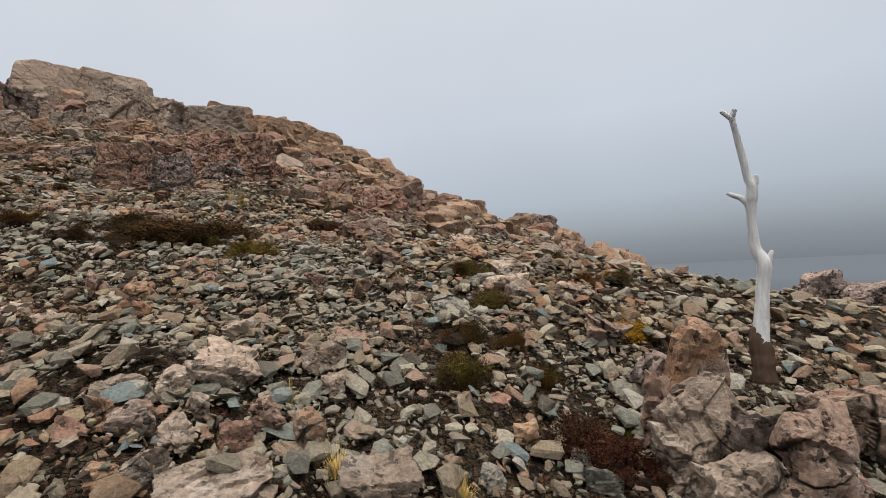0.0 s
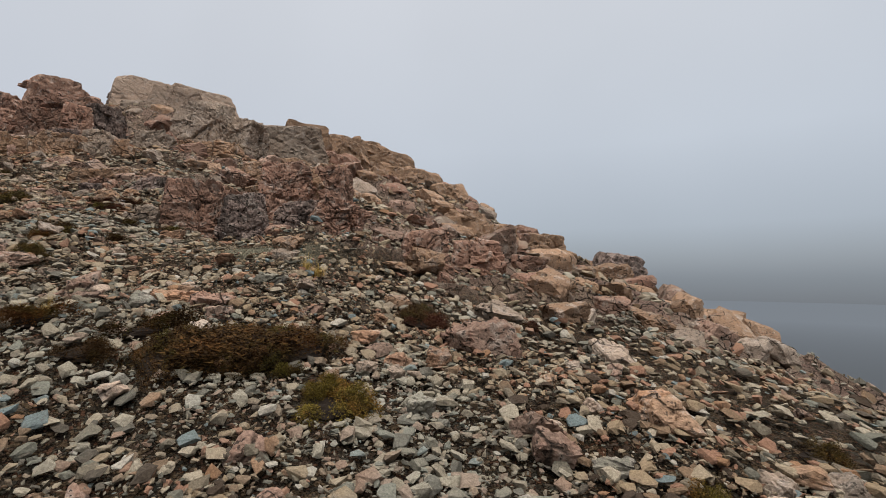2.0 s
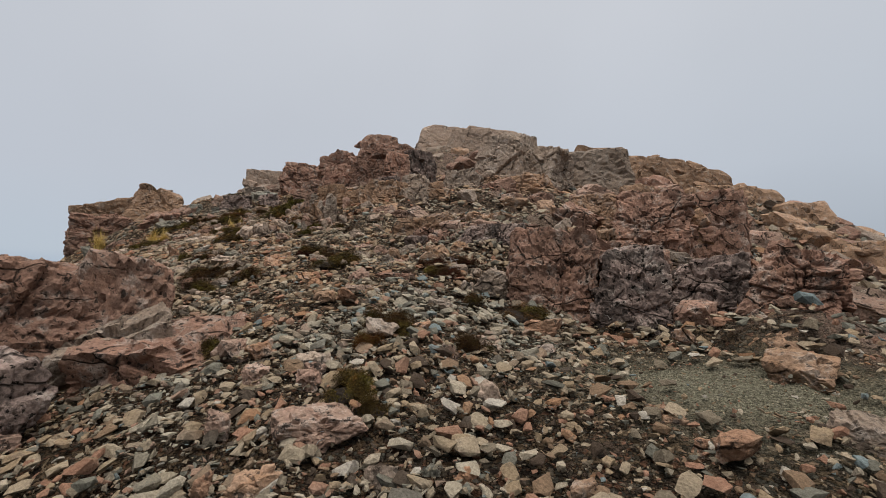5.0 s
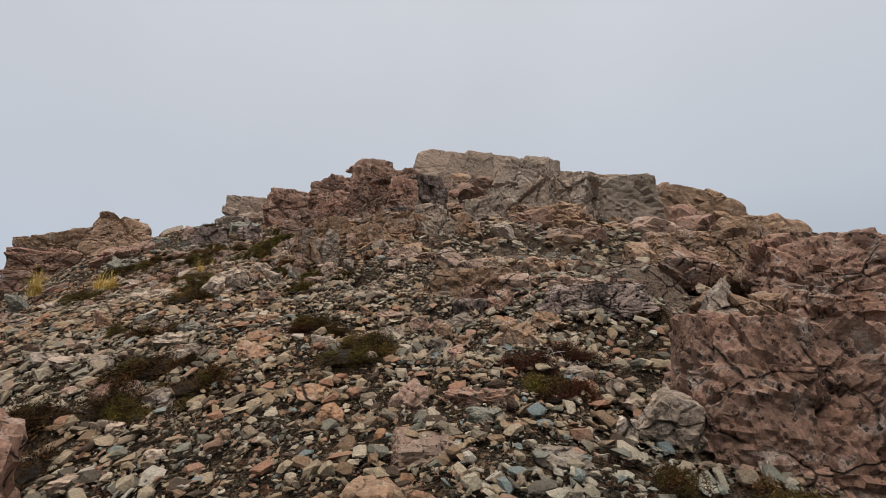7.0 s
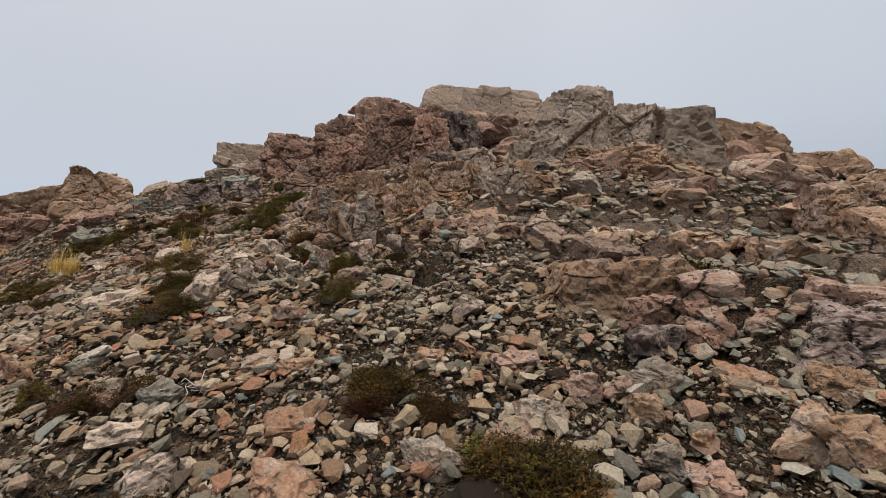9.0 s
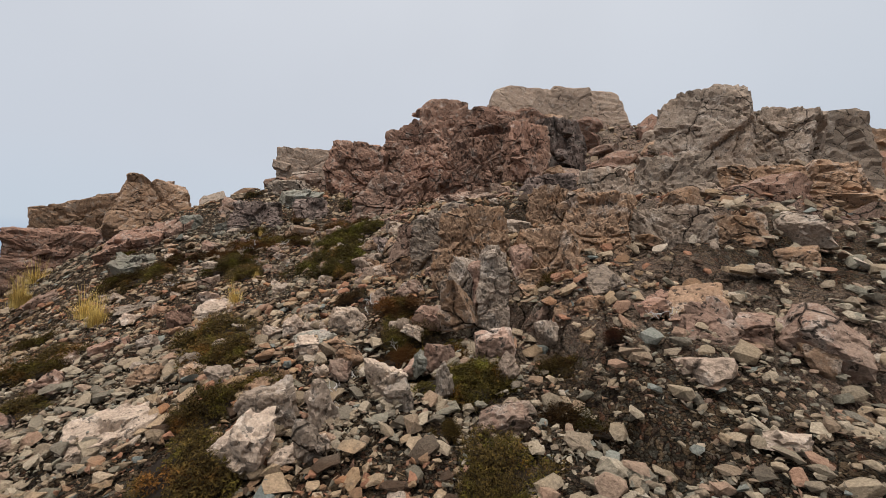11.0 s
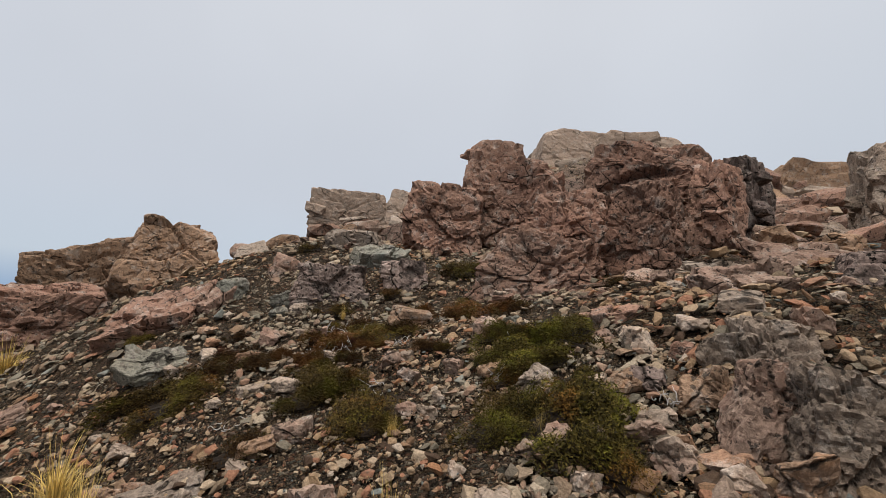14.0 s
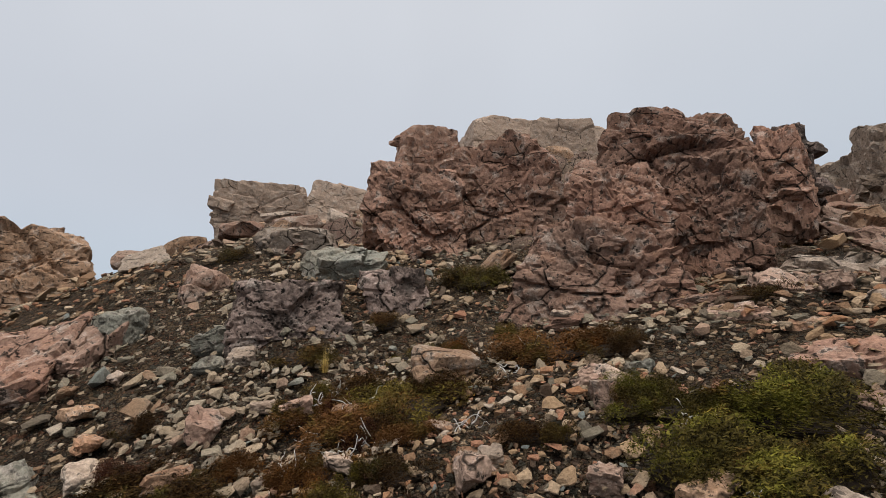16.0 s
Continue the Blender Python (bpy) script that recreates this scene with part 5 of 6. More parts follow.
rock("boulder", "pink", -2.81, 4.09, 1.29, 0.22, 0.15, 0.23, 36, 3210, 4, 0, 0)
rock("boulder", "orange", -2.08, 3.38, 1.11, 0.26, 0.19, 0.22, 33, 3211, 4, 0, 0)
rock("boulder", "pink", -1.25, 6.58, 1.68, 0.74, 0.52, 0.38, 9, 3212, 5, 0, 0)
rock("boulder", "pink", 0.58, 3.44, 0.79, 0.35, 0.25, 0.25, -17, 3213, 5, 0, 0)
rock("slab", "orange", 1.10, 3.34, 0.72, 0.25, 0.20, 0.30, -27, 3214, 4, 0, 0)
rock("boulder", "grey", 0.71, 2.67, 0.60, 0.36, 0.25, 0.44, -26, 3215, 5, 0, 0)
rock("boulder", "pink", 0.64, 2.86, 0.61, 0.14, 0.10, 0.27, -23, 3216, 4, 0, 0)
rock("boulder", "grey", 0.92, 2.56, 0.45, 0.34, 0.24, 0.28, -33, 3217, 5, 0, 0)
rock("boulder", "pink", 1.38, 2.70, 0.50, 0.42, 0.29, 0.41, -39, 3218, 5, 0, 0)
rock("boulder", "dark", 1.11, 2.56, 0.41, 0.14, 0.10, 0.22, -36, 3219, 4, 0, 0)
rock("boulder", "tan", -0.03, 5.43, 1.36, 0.34, 0.24, 0.25, -3, 3220, 4, 0, 0)
rock("boulder", "blue", -0.28, 3.75, 0.99, 0.28, 0.20, 0.20, -0, 3221, 4, 0, 0)
rock("boulder", "pink", -0.81, 4.90, 1.34, 0.27, 0.19, 0.25, 7, 3222, 4, 0, 0)
rock("slab", "grey", -1.38, 3.22, 1.01, 0.22, 0.18, 0.15, 23, 3223, 4, 0, 0)
rock("boulder", "grey", -0.89, 2.87, 0.89, 0.25, 0.18, 0.18, 15, 3224, 5, 0, 0)
rock("boulder", "red", -0.09, 2.72, 0.66, 0.13, 0.09, 0.16, -5, 3225, 4, 0, 0)
rock("slab", "pink", -0.81, 3.17, 0.91, 0.19, 0.15, 0.13, 12, 3226, 4, 0, 0)
rock("boulder", "pale", 0.23, 4.62, 1.16, 0.32, 0.22, 0.20, -8, 3227, 4, 0, 0)
rock("boulder", "red", -1.51, 2.16, 0.84, 0.14, 0.10, 0.15, 39, 3228, 4, 0, 0)
rock("boulder", "tan", -1.32, 2.03, 0.76, 0.11, 0.08, 0.15, 37, 3229, 4, 0, 0)
rock("boulder", "grey", -1.22, 2.06, 0.76, 0.16, 0.11, 0.17, 33, 3230, 5, 0, 0)
rock("boulder", "pink", -16.24, 12.86, 5.58, 0.28, 0.20, 0.24, 15, 3231, 4, 0, 0)
rock("boulder", "blue", -16.00, 13.02, 5.64, 0.18, 0.13, 0.17, 10, 3232, 4, 0, 0)
rock("slab", "pink", -15.51, 13.70, 5.92, 0.49, 0.39, 0.20, 0, 3233, 5, 0, 0)
rock("slab", "red", -15.07, 13.06, 5.70, 0.52, 0.42, 0.25, -8, 3234, 5, 0, 0)
rock("slab", "pink", -16.03, 12.23, 5.27, 0.15, 0.12, 0.16, 14, 3235, 4, 0, 0)
rock("boulder", "pink", -15.01, 14.22, 6.16, 0.28, 0.19, 0.22, -6, 3236, 4, 0, 0)
rock("boulder", "orange", -15.16, 13.45, 5.88, 0.25, 0.18, 0.16, -5, 3237, 4, 0, 0)
rock("slab", "orange", -16.69, 12.18, 5.25, 0.14, 0.11, 0.12, 29, 3238, 4, 0, 0)
rock("boulder", "tan", -15.40, 12.99, 5.66, 0.17, 0.12, 0.15, -2, 3239, 4, 0, 0)
rock("slab", "pink", -15.01, 12.78, 5.58, 0.21, 0.17, 0.15, -10, 3240, 4, 0, 0)
rock("boulder", "pink", -15.48, 15.03, 6.31, 0.24, 0.17, 0.23, -0, 3241, 4, 0, 0)

# ---- plants ----
def leaves_mesh(name, seed, sprigs, leaves, material, leaf=0.021, spread=1.0):
    """Leaves of a cushion plant 1 m across and 1 high: sprigs on an uneven dome, each with small leaves round its stem."""
    rng = np.random.RandomState(seed)
    n = sprigs * leaves
    lumps = 9
    turn, out = rng.uniform(0, 6.283, lumps), 0.36 * np.sqrt(rng.uniform(0, 1, lumps))
    wide, tall = rng.uniform(0.11, 0.24, lumps), rng.uniform(0.5, 1.1, lumps)
    k = rng.choice(lumps, sprigs, p=wide ** 2 / (wide ** 2).sum())
    u, v = np.sqrt(rng.uniform(0, 1, sprigs)) * rng.uniform(0.85, 1.2, sprigs), rng.uniform(0, 2 * np.pi, sprigs)
    px, py = (out * np.cos(turn))[k] + wide[k] * u * np.cos(v), (out * np.sin(turn))[k] + wide[k] * u * np.sin(v)
    pz = tall[k] * np.sqrt(np.maximum(0.03, 1 - u ** 2)) * (0.85 + 0.3 * fbm(np.stack([px * 9, py * 9, np.full(sprigs, seed)], axis=1), 2, seed))
    base = np.repeat(np.stack([px, py, pz], axis=1), leaves, axis=0)
    tip = rng.normal(0, 1, (n, 3)) * np.array([0.028, 0.028, 0.10]) * spread
    at = base + tip
    way = rng.normal(0, 1, (n, 3)) + np.array([0, 0, 0.8]) + base * np.array([1.2, 1.2, 0])
    way /= np.linalg.norm(way, axis=1)[:, None]
    side = np.cross(way, rng.normal(0, 1, (n, 3)))
    side /= np.linalg.norm(side, axis=1)[:, None]
    s = leaf * rng.uniform(0.6, 1.5, n)[:, None]
    stretch = np.array([1, 1, 2.2])
    verts = np.stack([at - side * s * 0.3, at + side * s * 0.3, at + way * s * 1.6 * stretch], axis=1).reshape(-1, 3)
    return make_mesh(name, verts, np.arange(n * 3).reshape(n, 3), material)


def core_mesh(name, seed):
    """A low uneven mound under the leaves, near-black for the shade among the stems."""
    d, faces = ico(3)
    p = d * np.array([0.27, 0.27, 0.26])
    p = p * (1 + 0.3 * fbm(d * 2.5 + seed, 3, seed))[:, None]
    return make_mesh(name, p, faces, SHRUB_SHADE)


PLANT_LOOK = {
    "olive": "low olive-brown cushion shrub growing in the scree", "brown": "low dark brown heath mat on the slope", "moss": "low brown-green mossy shrub with lime and orange patches among rocks",
    "gold": "golden yellow cushion shrub beside a pink boulder", "yellow": "yellowish green creeping mat between stones", "rust": "rusty brown creeping heath in the scree",
    "wine": "dark red-brown heath shrub between rocks",
}
PLANTS, SHRUBS = {}, []


def shrub(tone, x, y, w, d, h, yaw, seed):
    k = (tone, seed % 3)
    SHRUBS.append((x, y, 0.40 * min(w, d)))
    if k not in PLANTS:
        PLANTS[k] = leaves_mesh("foliage", 50 + seed % 3, 1000, 6, LEAF[tone]), core_mesh("stem_tangle", seed % 3)
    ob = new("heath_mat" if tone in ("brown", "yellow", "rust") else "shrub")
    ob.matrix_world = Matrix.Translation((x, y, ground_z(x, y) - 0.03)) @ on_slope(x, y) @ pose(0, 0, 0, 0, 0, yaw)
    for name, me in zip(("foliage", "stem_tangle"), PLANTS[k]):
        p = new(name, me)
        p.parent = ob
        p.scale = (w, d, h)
    return tagged(ob, PLANT_LOOK[tone], "shrub", "cushion shrubs on the slope")


def blades_mesh(seed, count):
    rng = np.random.RandomState(seed)
    verts, faces = [], []
    for i in range(count):
        a, r, out = rng.uniform(0, 6.283), abs(rng.normal(0, 0.16)), rng.uniform(0.1, 0.75)
        tall, wide = rng.uniform(0.3, 0.75) if i % 9 else rng.uniform(0.9, 1.5), rng.uniform(0.005, 0.010)
        c, s = math.cos(a), math.sin(a)
        b = len(verts)
        for t in (0, 0.35, 0.7, 1):
            q = r + out * 0.5 * t * t
            z = tall * (t - 0.3 * out * t * t)
            e = wide * (1 - t * 0.9)
            verts += [(c * q - s * e, s * q + c * e, z), (c * q + s * e, s * q - c * e, z)]
        faces += [(b + 2 * j, b + 2 * j + 1, b + 2 * j + 3, b + 2 * j + 2) for j in range(3)]
    return make_mesh("blades", verts, faces, LEAF["straw"])


TUFTS = [blades_mesh(k, 260) for k in range(3)]


def tuft(x, y, w, h, seed):
    ob = new("grass_tuft", TUFTS[seed % 3])
    ob.matrix_world = pose(x, y, ground_z(x, y) - 0.01, 0, 0, seed * 77) @ Matrix.Diagonal((w, w, h, 1))
    return tagged(ob, "straw-coloured dry grass tuft between stones", "grass", "grass tufts on the slope")


def limb(bm, points, widths, sides=9, wobble=0.12, seed=0):
    """A tapered, uneven tube along the points."""
    rings = []
    pts = [Vector(p) for p in points]
    for i, (p, r) in enumerate(zip(pts, widths)):
        along = (pts[min(i + 1, len(pts) - 1)] - pts[max(i - 1, 0)]).normalized()
        u = along.cross(Vector((0.31, 0.95, 0.1))).normalized()
        v = along.cross(u)
        ring_now = []
        for k in range(sides):
            a = 2 * math.pi * k / sides
            q = r * (1 + wobble * noise.noise(Vector((k * 0.9, i * 0.55 + seed, seed * 3.1))))
            ring_now.append(bm.verts.new(p + (u * math.cos(a) + v * math.sin(a)) * q))
        rings.append(ring_now)
    for a, b in zip(rings[:-1], rings[1:]):
        for k in range(sides):
            bm.faces.new((a[k], a[(k + 1) % sides], b[(k + 1) % sides], b[k]))
    bm.faces.new(rings[0][::-1])
    bm.faces.new(rings[-1])


def part(name, bm, material, parent, label=""):
    me = bpy.data.meshes.new(name)
    bmesh.ops.recalc_face_normals(bm, faces=bm.faces)
    bm.to_mesh(me)
    bm.free()
    for f in me.polygons:
        f.use_smooth = True
    me.materials.append(material)
    ob = new(name, me)
    ob.parent = parent
    return tagged(ob, label)


def smooth_line(points, widths, steps=5):
    """More points along a bent line (Catmull-Rom)."""
    p = [Vector(points[0])] + [Vector(q) for q in points] + [Vector(points[-1])]
    out, ws = [], []
    for i in range(1, len(p) - 2):
        for s in range(steps):
            t = s / steps
            out.append(0.5 * ((2 * p[i]) + (p[i + 1] - p[i - 1]) * t + (2 * p[i - 1] - 5 * p[i] + 4 * p[i + 1] - p[i + 2]) * t * t
                              + (3 * p[i] - p[i - 1] - 3 * p[i + 1] + p[i + 2]) * t ** 3))
            ws.append(widths[i - 1] * (1 - t) + widths[i] * t)
    return out + [p[-2]], ws + [widths[-1]]


def twigs(x, y, r, seed):
    """A tangle of bleached dead twigs lying on the ground."""
    rng = np.random.RandomState(seed)
    ob = new("dead_twigs")
    ob.matrix_world = Matrix.Translation((x, y, ground_z(x, y) + 0.02)) @ on_slope(x, y)
    for k in range(8):
        a, b = rng.uniform(0, 6.283), rng.uniform(0, 6.283)
        start = Vector((math.cos(a) * r * rng.uniform(0, 0.9), math.sin(a) * r * rng.uniform(0, 0.9), rng.uniform(0.0, 0.03)))
        step, line = r * rng.uniform(0.14, 0.3), [start]
        for _ in range(3):
            b += rng.normal(0, 0.5)
            line.append(line[-1] + Vector((math.cos(b) * step, math.sin(b) * step, rng.normal(0.008, 0.02))))
        bm = bmesh.new()
        wide = rng.uniform(0.002, 0.0045)
        limb(bm, *smooth_line(line, [wide, wide * 0.85, wide * 0.6, wide * 0.3], 3), sides=5, seed=seed + k)
        part("twig", bm, TWIG, ob)
    return tagged(ob, "tangle of bleached grey dead twigs on the scree", "dead twigs", "dead twigs on the slope")


# cushion shrubs and mats
shrub("wine", 0.22, 2.52, 0.34, 0.28, 0.15, 0, 21)
shrub("wine", 0.38, 2.44, 0.38, 0.19, 0.11, 0, 71)
shrub("moss", -9.10, 9.29, 0.62, 0.30, 0.11, 36, 3)
shrub("olive", -0.29, 2.82, 0.22, 0.20, 0.11, 0, 23)
shrub("yellow", 0.43, 2.66, 0.09, 0.12, 0.05, 0, 12)
shrub("moss", -12.03, 10.72, 0.64, 0.30, 0.11, 51, 77)
shrub("yellow", 0.13, 2.93, 0.19, 0.12, 0.10, 0, 7)
shrub("yellow", -12.47, 11.11, 0.65, 0.32, 0.11, 55, 52)
shrub("moss", -15.40, 12.39, 0.64, 0.31, 0.11, 32, 30)
shrub("moss", -15.71, 12.34, 0.57, 0.48, 0.17, 188, 25)
shrub("moss", -15.24, 12.75, 0.57, 0.57, 0.14, 342, 1)
shrub("brown", -9.60, 9.36, 0.39, 0.23, 0.11, 36, 34)
shrub("olive", -15.45, 12.11, 0.36, 0.24, 0.14, 32, 2)
shrub("brown", -0.25, 3.24, 0.31, 0.32, 0.11, 0, 17)
shrub("olive", -16.28, 12.39, 0.25, 0.16, 0.11, 32, 85)
shrub("olive", -14.94, 12.24, 0.34, 0.20, 0.13, 32, 11)
shrub("olive", -11.51, 11.24, 0.35, 0.24, 0.11, 51, 93)
shrub("yellow", -17.12, 11.84, 0.22, 0.16, 0.11, 32, 53)
shrub("rust", -0.01, 3.21, 0.17, 0.16, 0.09, 0, 59)
shrub("wine", -9.93, 9.20, 0.31, 0.16, 0.11, 36, 82)
shrub("moss", -11.84, 10.83, 0.47, 0.51, 0.19, 42, 11)
shrub("rust", -12.60, 10.79, 0.40, 0.24, 0.11, 51, 83)
shrub("olive", -5.79, 6.71, 0.19, 0.20, 0.10, 38, 3)
shrub("brown", -13.10, 11.18, 0.56, 0.32, 0.12, 55, 83)
shrub("moss", -15.19, 11.66, 0.54, 0.45, 0.16, 227, 81)
shrub("moss", -14.99, 11.92, 0.52, 0.56, 0.21, 42, 63)
shrub("moss", -15.99, 12.69, 0.49, 0.32, 0.13, 32, 23)
shrub("yellow", -2.21, 5.25, 0.30, 0.28, 0.12, 12, 40)
shrub("rust", -17.42, 11.73, 0.32, 0.20, 0.11, 32, 63)
shrub("rust", 0.34, 4.31, 0.27, 0.24, 0.11, 4, 63)
shrub("olive", -10.07, 9.43, 0.46, 0.32, 0.13, 36, 31)
shrub("olive", -16.03, 12.72, 0.31, 0.20, 0.11, 32, 18)
shrub("olive", -0.13, 4.63, 0.33, 0.24, 0.11, 4, 40)
shrub("wine", -17.32, 12.11, 0.24, 0.28, 0.13, 32, 5)
shrub("wine", -7.33, 9.16, 0.28, 0.24, 0.11, 34, 92)
shrub("olive", -13.01, 9.74, 0.36, 0.47, 0.18, 42, 79)
shrub("wine", -11.19, 11.33, 0.23, 0.16, 0.11, 42, 82)
shrub("olive", -15.97, 11.35, 0.46, 0.24, 0.12, 36, 74)
shrub("olive", -2.52, 5.44, 0.28, 0.20, 0.11, 12, 40)
shrub("olive", -14.48, 10.22, 0.61, 0.64, 0.19, 55, 25)
shrub("olive", -17.20, 11.60, 0.53, 0.28, 0.13, 32, 68)
shrub("olive", -6.18, 6.90, 0.31, 0.24, 0.11, 38, 49)
shrub("brown", -13.70, 11.25, 0.40, 0.37, 0.12, 55, 82)
shrub("brown", -3.34, 5.27, 0.71, 0.51, 0.18, 305, 51)
shrub("brown", -2.82, 5.52, 0.59, 0.53, 0.16, 297, 35)
shrub("wine", -17.67, 12.18, 0.26, 0.32, 0.12, 32, 56)
shrub("olive", 0.01, 3.83, 0.38, 0.36, 0.11, 0, 13)
shrub("gold", 0.74, 3.59, 0.40, 0.28, 0.11, 0, 11)
shrub("rust", -12.36, 10.96, 0.38, 0.24, 0.11, 42, 52)
shrub("olive", -2.88, 5.49, 0.38, 0.36, 0.13, 12, 66)
shrub("rust", 0.84, 4.49, 0.24, 0.24, 0.11, 4, 21)
shrub("yellow", -13.05, 10.07, 0.26, 0.20, 0.11, 42, 81)
shrub("olive", 0.03, 3.87, 0.32, 0.36, 0.11, 0, 94)
shrub("brown", -4.58, 5.43, 0.40, 0.23, 0.11, 17, 34)
shrub("brown", -2.94, 5.79, 0.56, 0.57, 0.11, 202, 8)
shrub("brown", -2.58, 5.78, 0.56, 0.60, 0.11, 183, 17)
shrub("wine", -7.70, 9.44, 0.35, 0.20, 0.11, 34, 60)
shrub("olive", -11.98, 11.86, 0.25, 0.24, 0.11, 51, 32)
shrub("brown", -16.23, 13.31, 0.51, 0.41, 0.11, 32, 98)
shrub("olive", -17.92, 12.25, 0.49, 0.36, 0.13, 32, 83)
shrub("wine", -18.30, 11.37, 0.30, 0.16, 0.11, 32, 27)
shrub("brown", -3.36, 5.44, 0.47, 0.37, 0.12, 12, 95)
shrub("olive", -8.81, 9.04, 0.52, 0.44, 0.13, 34, 52)
shrub("brown", -3.79, 5.11, 0.40, 0.32, 0.11, 12, 50)
shrub("wine", -1.88, 7.04, 0.58, 0.44, 0.13, 17, 80)
shrub("olive", -2.66, 5.95, 0.48, 0.28, 0.11, 12, 91)
shrub("brown", -16.86, 13.25, 0.47, 0.28, 0.11, 32, 79)
shrub("brown", -17.95, 11.31, 0.77, 0.37, 0.11, 32, 26)
shrub("olive", -9.56, 8.02, 0.19, 0.25, 0.10, 34, 37)
shrub("olive", -9.79, 7.69, 0.37, 0.44, 0.13, 34, 24)
shrub("yellow", -17.35, 13.02, 0.40, 0.24, 0.11, 32, 56)
shrub("brown", -5.93, 7.82, 0.25, 0.28, 0.11, 38, 40)
shrub("wine", -11.46, 8.48, 0.47, 0.23, 0.11, 36, 52)
shrub("olive", -16.74, 11.53, 0.65, 0.44, 0.15, 36, 38)
shrub("wine", -7.44, 9.92, 0.34, 0.20, 0.11, 34, 19)
shrub("brown", -18.67, 11.60, 0.32, 0.32, 0.11, 32, 44)
shrub("yellow", -17.59, 12.98, 0.48, 0.28, 0.11, 32, 20)
shrub("olive", -9.84, 7.64, 0.24, 0.31, 0.12, 34, 63)
shrub("olive", -6.40, 7.59, 0.25, 0.32, 0.11, 38, 21)
shrub("brown", -9.81, 8.14, 0.66, 0.51, 0.14, 34, 65)
shrub("olive", 0.74, 5.34, 0.29, 0.37, 0.11, 4, 68)
shrub("brown", -6.59, 7.59, 0.46, 0.41, 0.11, 38, 92)
shrub("yellow", -17.01, 13.55, 0.30, 0.36, 0.11, 32, 18)
shrub("olive", -11.09, 9.98, 0.34, 0.32, 0.11, 36, 68)
shrub("brown", -15.33, 13.95, 0.51, 0.46, 0.11, 32, 16)
shrub("olive", -11.87, 8.34, 0.26, 0.32, 0.11, 36, 78)
shrub("moss", -14.77, 11.78, 0.80, 0.92, 0.22, 55, 59)
shrub("olive", -15.55, 9.30, 0.41, 0.53, 0.13, 55, 56)
shrub("olive", -7.61, 6.63, 0.40, 0.51, 0.11, 38, 44)
shrub("brown", -10.22, 8.27, 0.23, 0.29, 0.11, 34, 35)
shrub("olive", -14.39, 10.36, 0.63, 0.83, 0.16, 42, 39)
shrub("brown", -18.14, 13.37, 0.38, 0.41, 0.11, 32, 61)
shrub("brown", -10.43, 8.20, 0.66, 0.51, 0.11, 34, 32)
shrub("brown", -1.89, 7.20, 0.69, 0.51, 0.11, 12, 67)
shrub("olive", -18.31, 12.56, 0.61, 0.32, 0.11, 32, 53)
shrub("brown", -7.16, 10.85, 0.37, 0.28, 0.11, 34, 62)
shrub("olive", -15.83, 14.47, 0.28, 0.36, 0.11, 32, 75)
shrub("brown", -6.16, 8.98, 0.63, 0.69, 0.11, 38, 8)
shrub("olive", -10.66, 8.08, 0.24, 0.31, 0.11, 34, 34)
shrub("brown", -6.99, 11.01, 0.33, 0.41, 0.14, 34, 33)
shrub("wine", -0.80, 7.92, 0.33, 0.43, 0.11, 17, 92)
shrub("olive", -18.21, 10.73, 0.53, 0.56, 0.15, 36, 25)
shrub("olive", -12.39, 9.45, 0.42, 0.54, 0.12, 36, 67)
shrub("brown", -6.56, 8.79, 0.31, 0.38, 0.11, 38, 1)
shrub("moss", -17.79, 14.51, 0.60, 0.75, 0.17, 32, 98)
shrub("moss", -14.44, 11.68, 0.75, 0.43, 0.19, 332, 97)
shrub("moss", -14.76, 12.10, 0.80, 0.44, 0.21, 277, 26)
shrub("olive", -11.58, 11.38, 0.34, 0.32, 0.11, 36, 95)
shrub("brown", -2.43, 9.23, 0.70, 0.87, 0.12, 17, 10)
shrub("wine", -15.14, 15.43, 0.57, 0.60, 0.11, 32, 69)
shrub("olive", -15.86, 9.43, 0.47, 0.61, 0.11, 42, 33)
shrub("olive", -11.24, 10.28, 0.50, 0.65, 0.14, 34, 36)
shrub("olive", -12.88, 11.13, 0.40, 0.52, 0.14, 36, 9)
shrub("olive", -13.79, 10.03, 0.52, 0.68, 0.16, 36, 0)
shrub("olive", -16.20, 11.48, 0.67, 0.87, 0.19, 42, 55)
shrub("brown", -10.06, 6.92, 0.50, 0.64, 0.13, 128, 56)
shrub("brown", -10.40, 7.39, 0.43, 0.60, 0.19, 71, 7)
shrub("brown", -9.71, 7.10, 0.49, 0.65, 0.18, 77, 12)
shrub("brown", -10.06, 7.72, 0.51, 0.60, 0.18, 250, 85)
shrub("olive", -17.80, 10.67, 0.68, 0.60, 0.11, 55, 44)
shrub("yellow", -19.98, 11.11, 0.43, 0.44, 0.11, 36, 70)
shrub("yellow", -17.25, 12.45, 0.81, 0.72, 0.12, 55, 72)
shrub("olive", -14.59, 9.01, 0.50, 0.65, 0.11, 36, 12)
shrub("brown", -1.92, 7.40, 0.52, 0.65, 0.11, 0, 46)
shrub("brown", -15.13, 16.10, 0.50, 0.63, 0.11, 36, 82)
shrub("olive", -12.73, 11.15, 0.52, 0.67, 0.14, 34, 7)
shrub("olive", -13.95, 10.14, 0.58, 0.76, 0.14, 34, 29)
shrub("olive", -17.94, 14.46, 0.58, 0.76, 0.18, 55, 60)
shrub("olive", -14.09, 10.20, 0.58, 0.75, 0.13, 34, 82)
shrub("brown", -15.09, 17.15, 0.84, 0.50, 0.12, 249, 45)
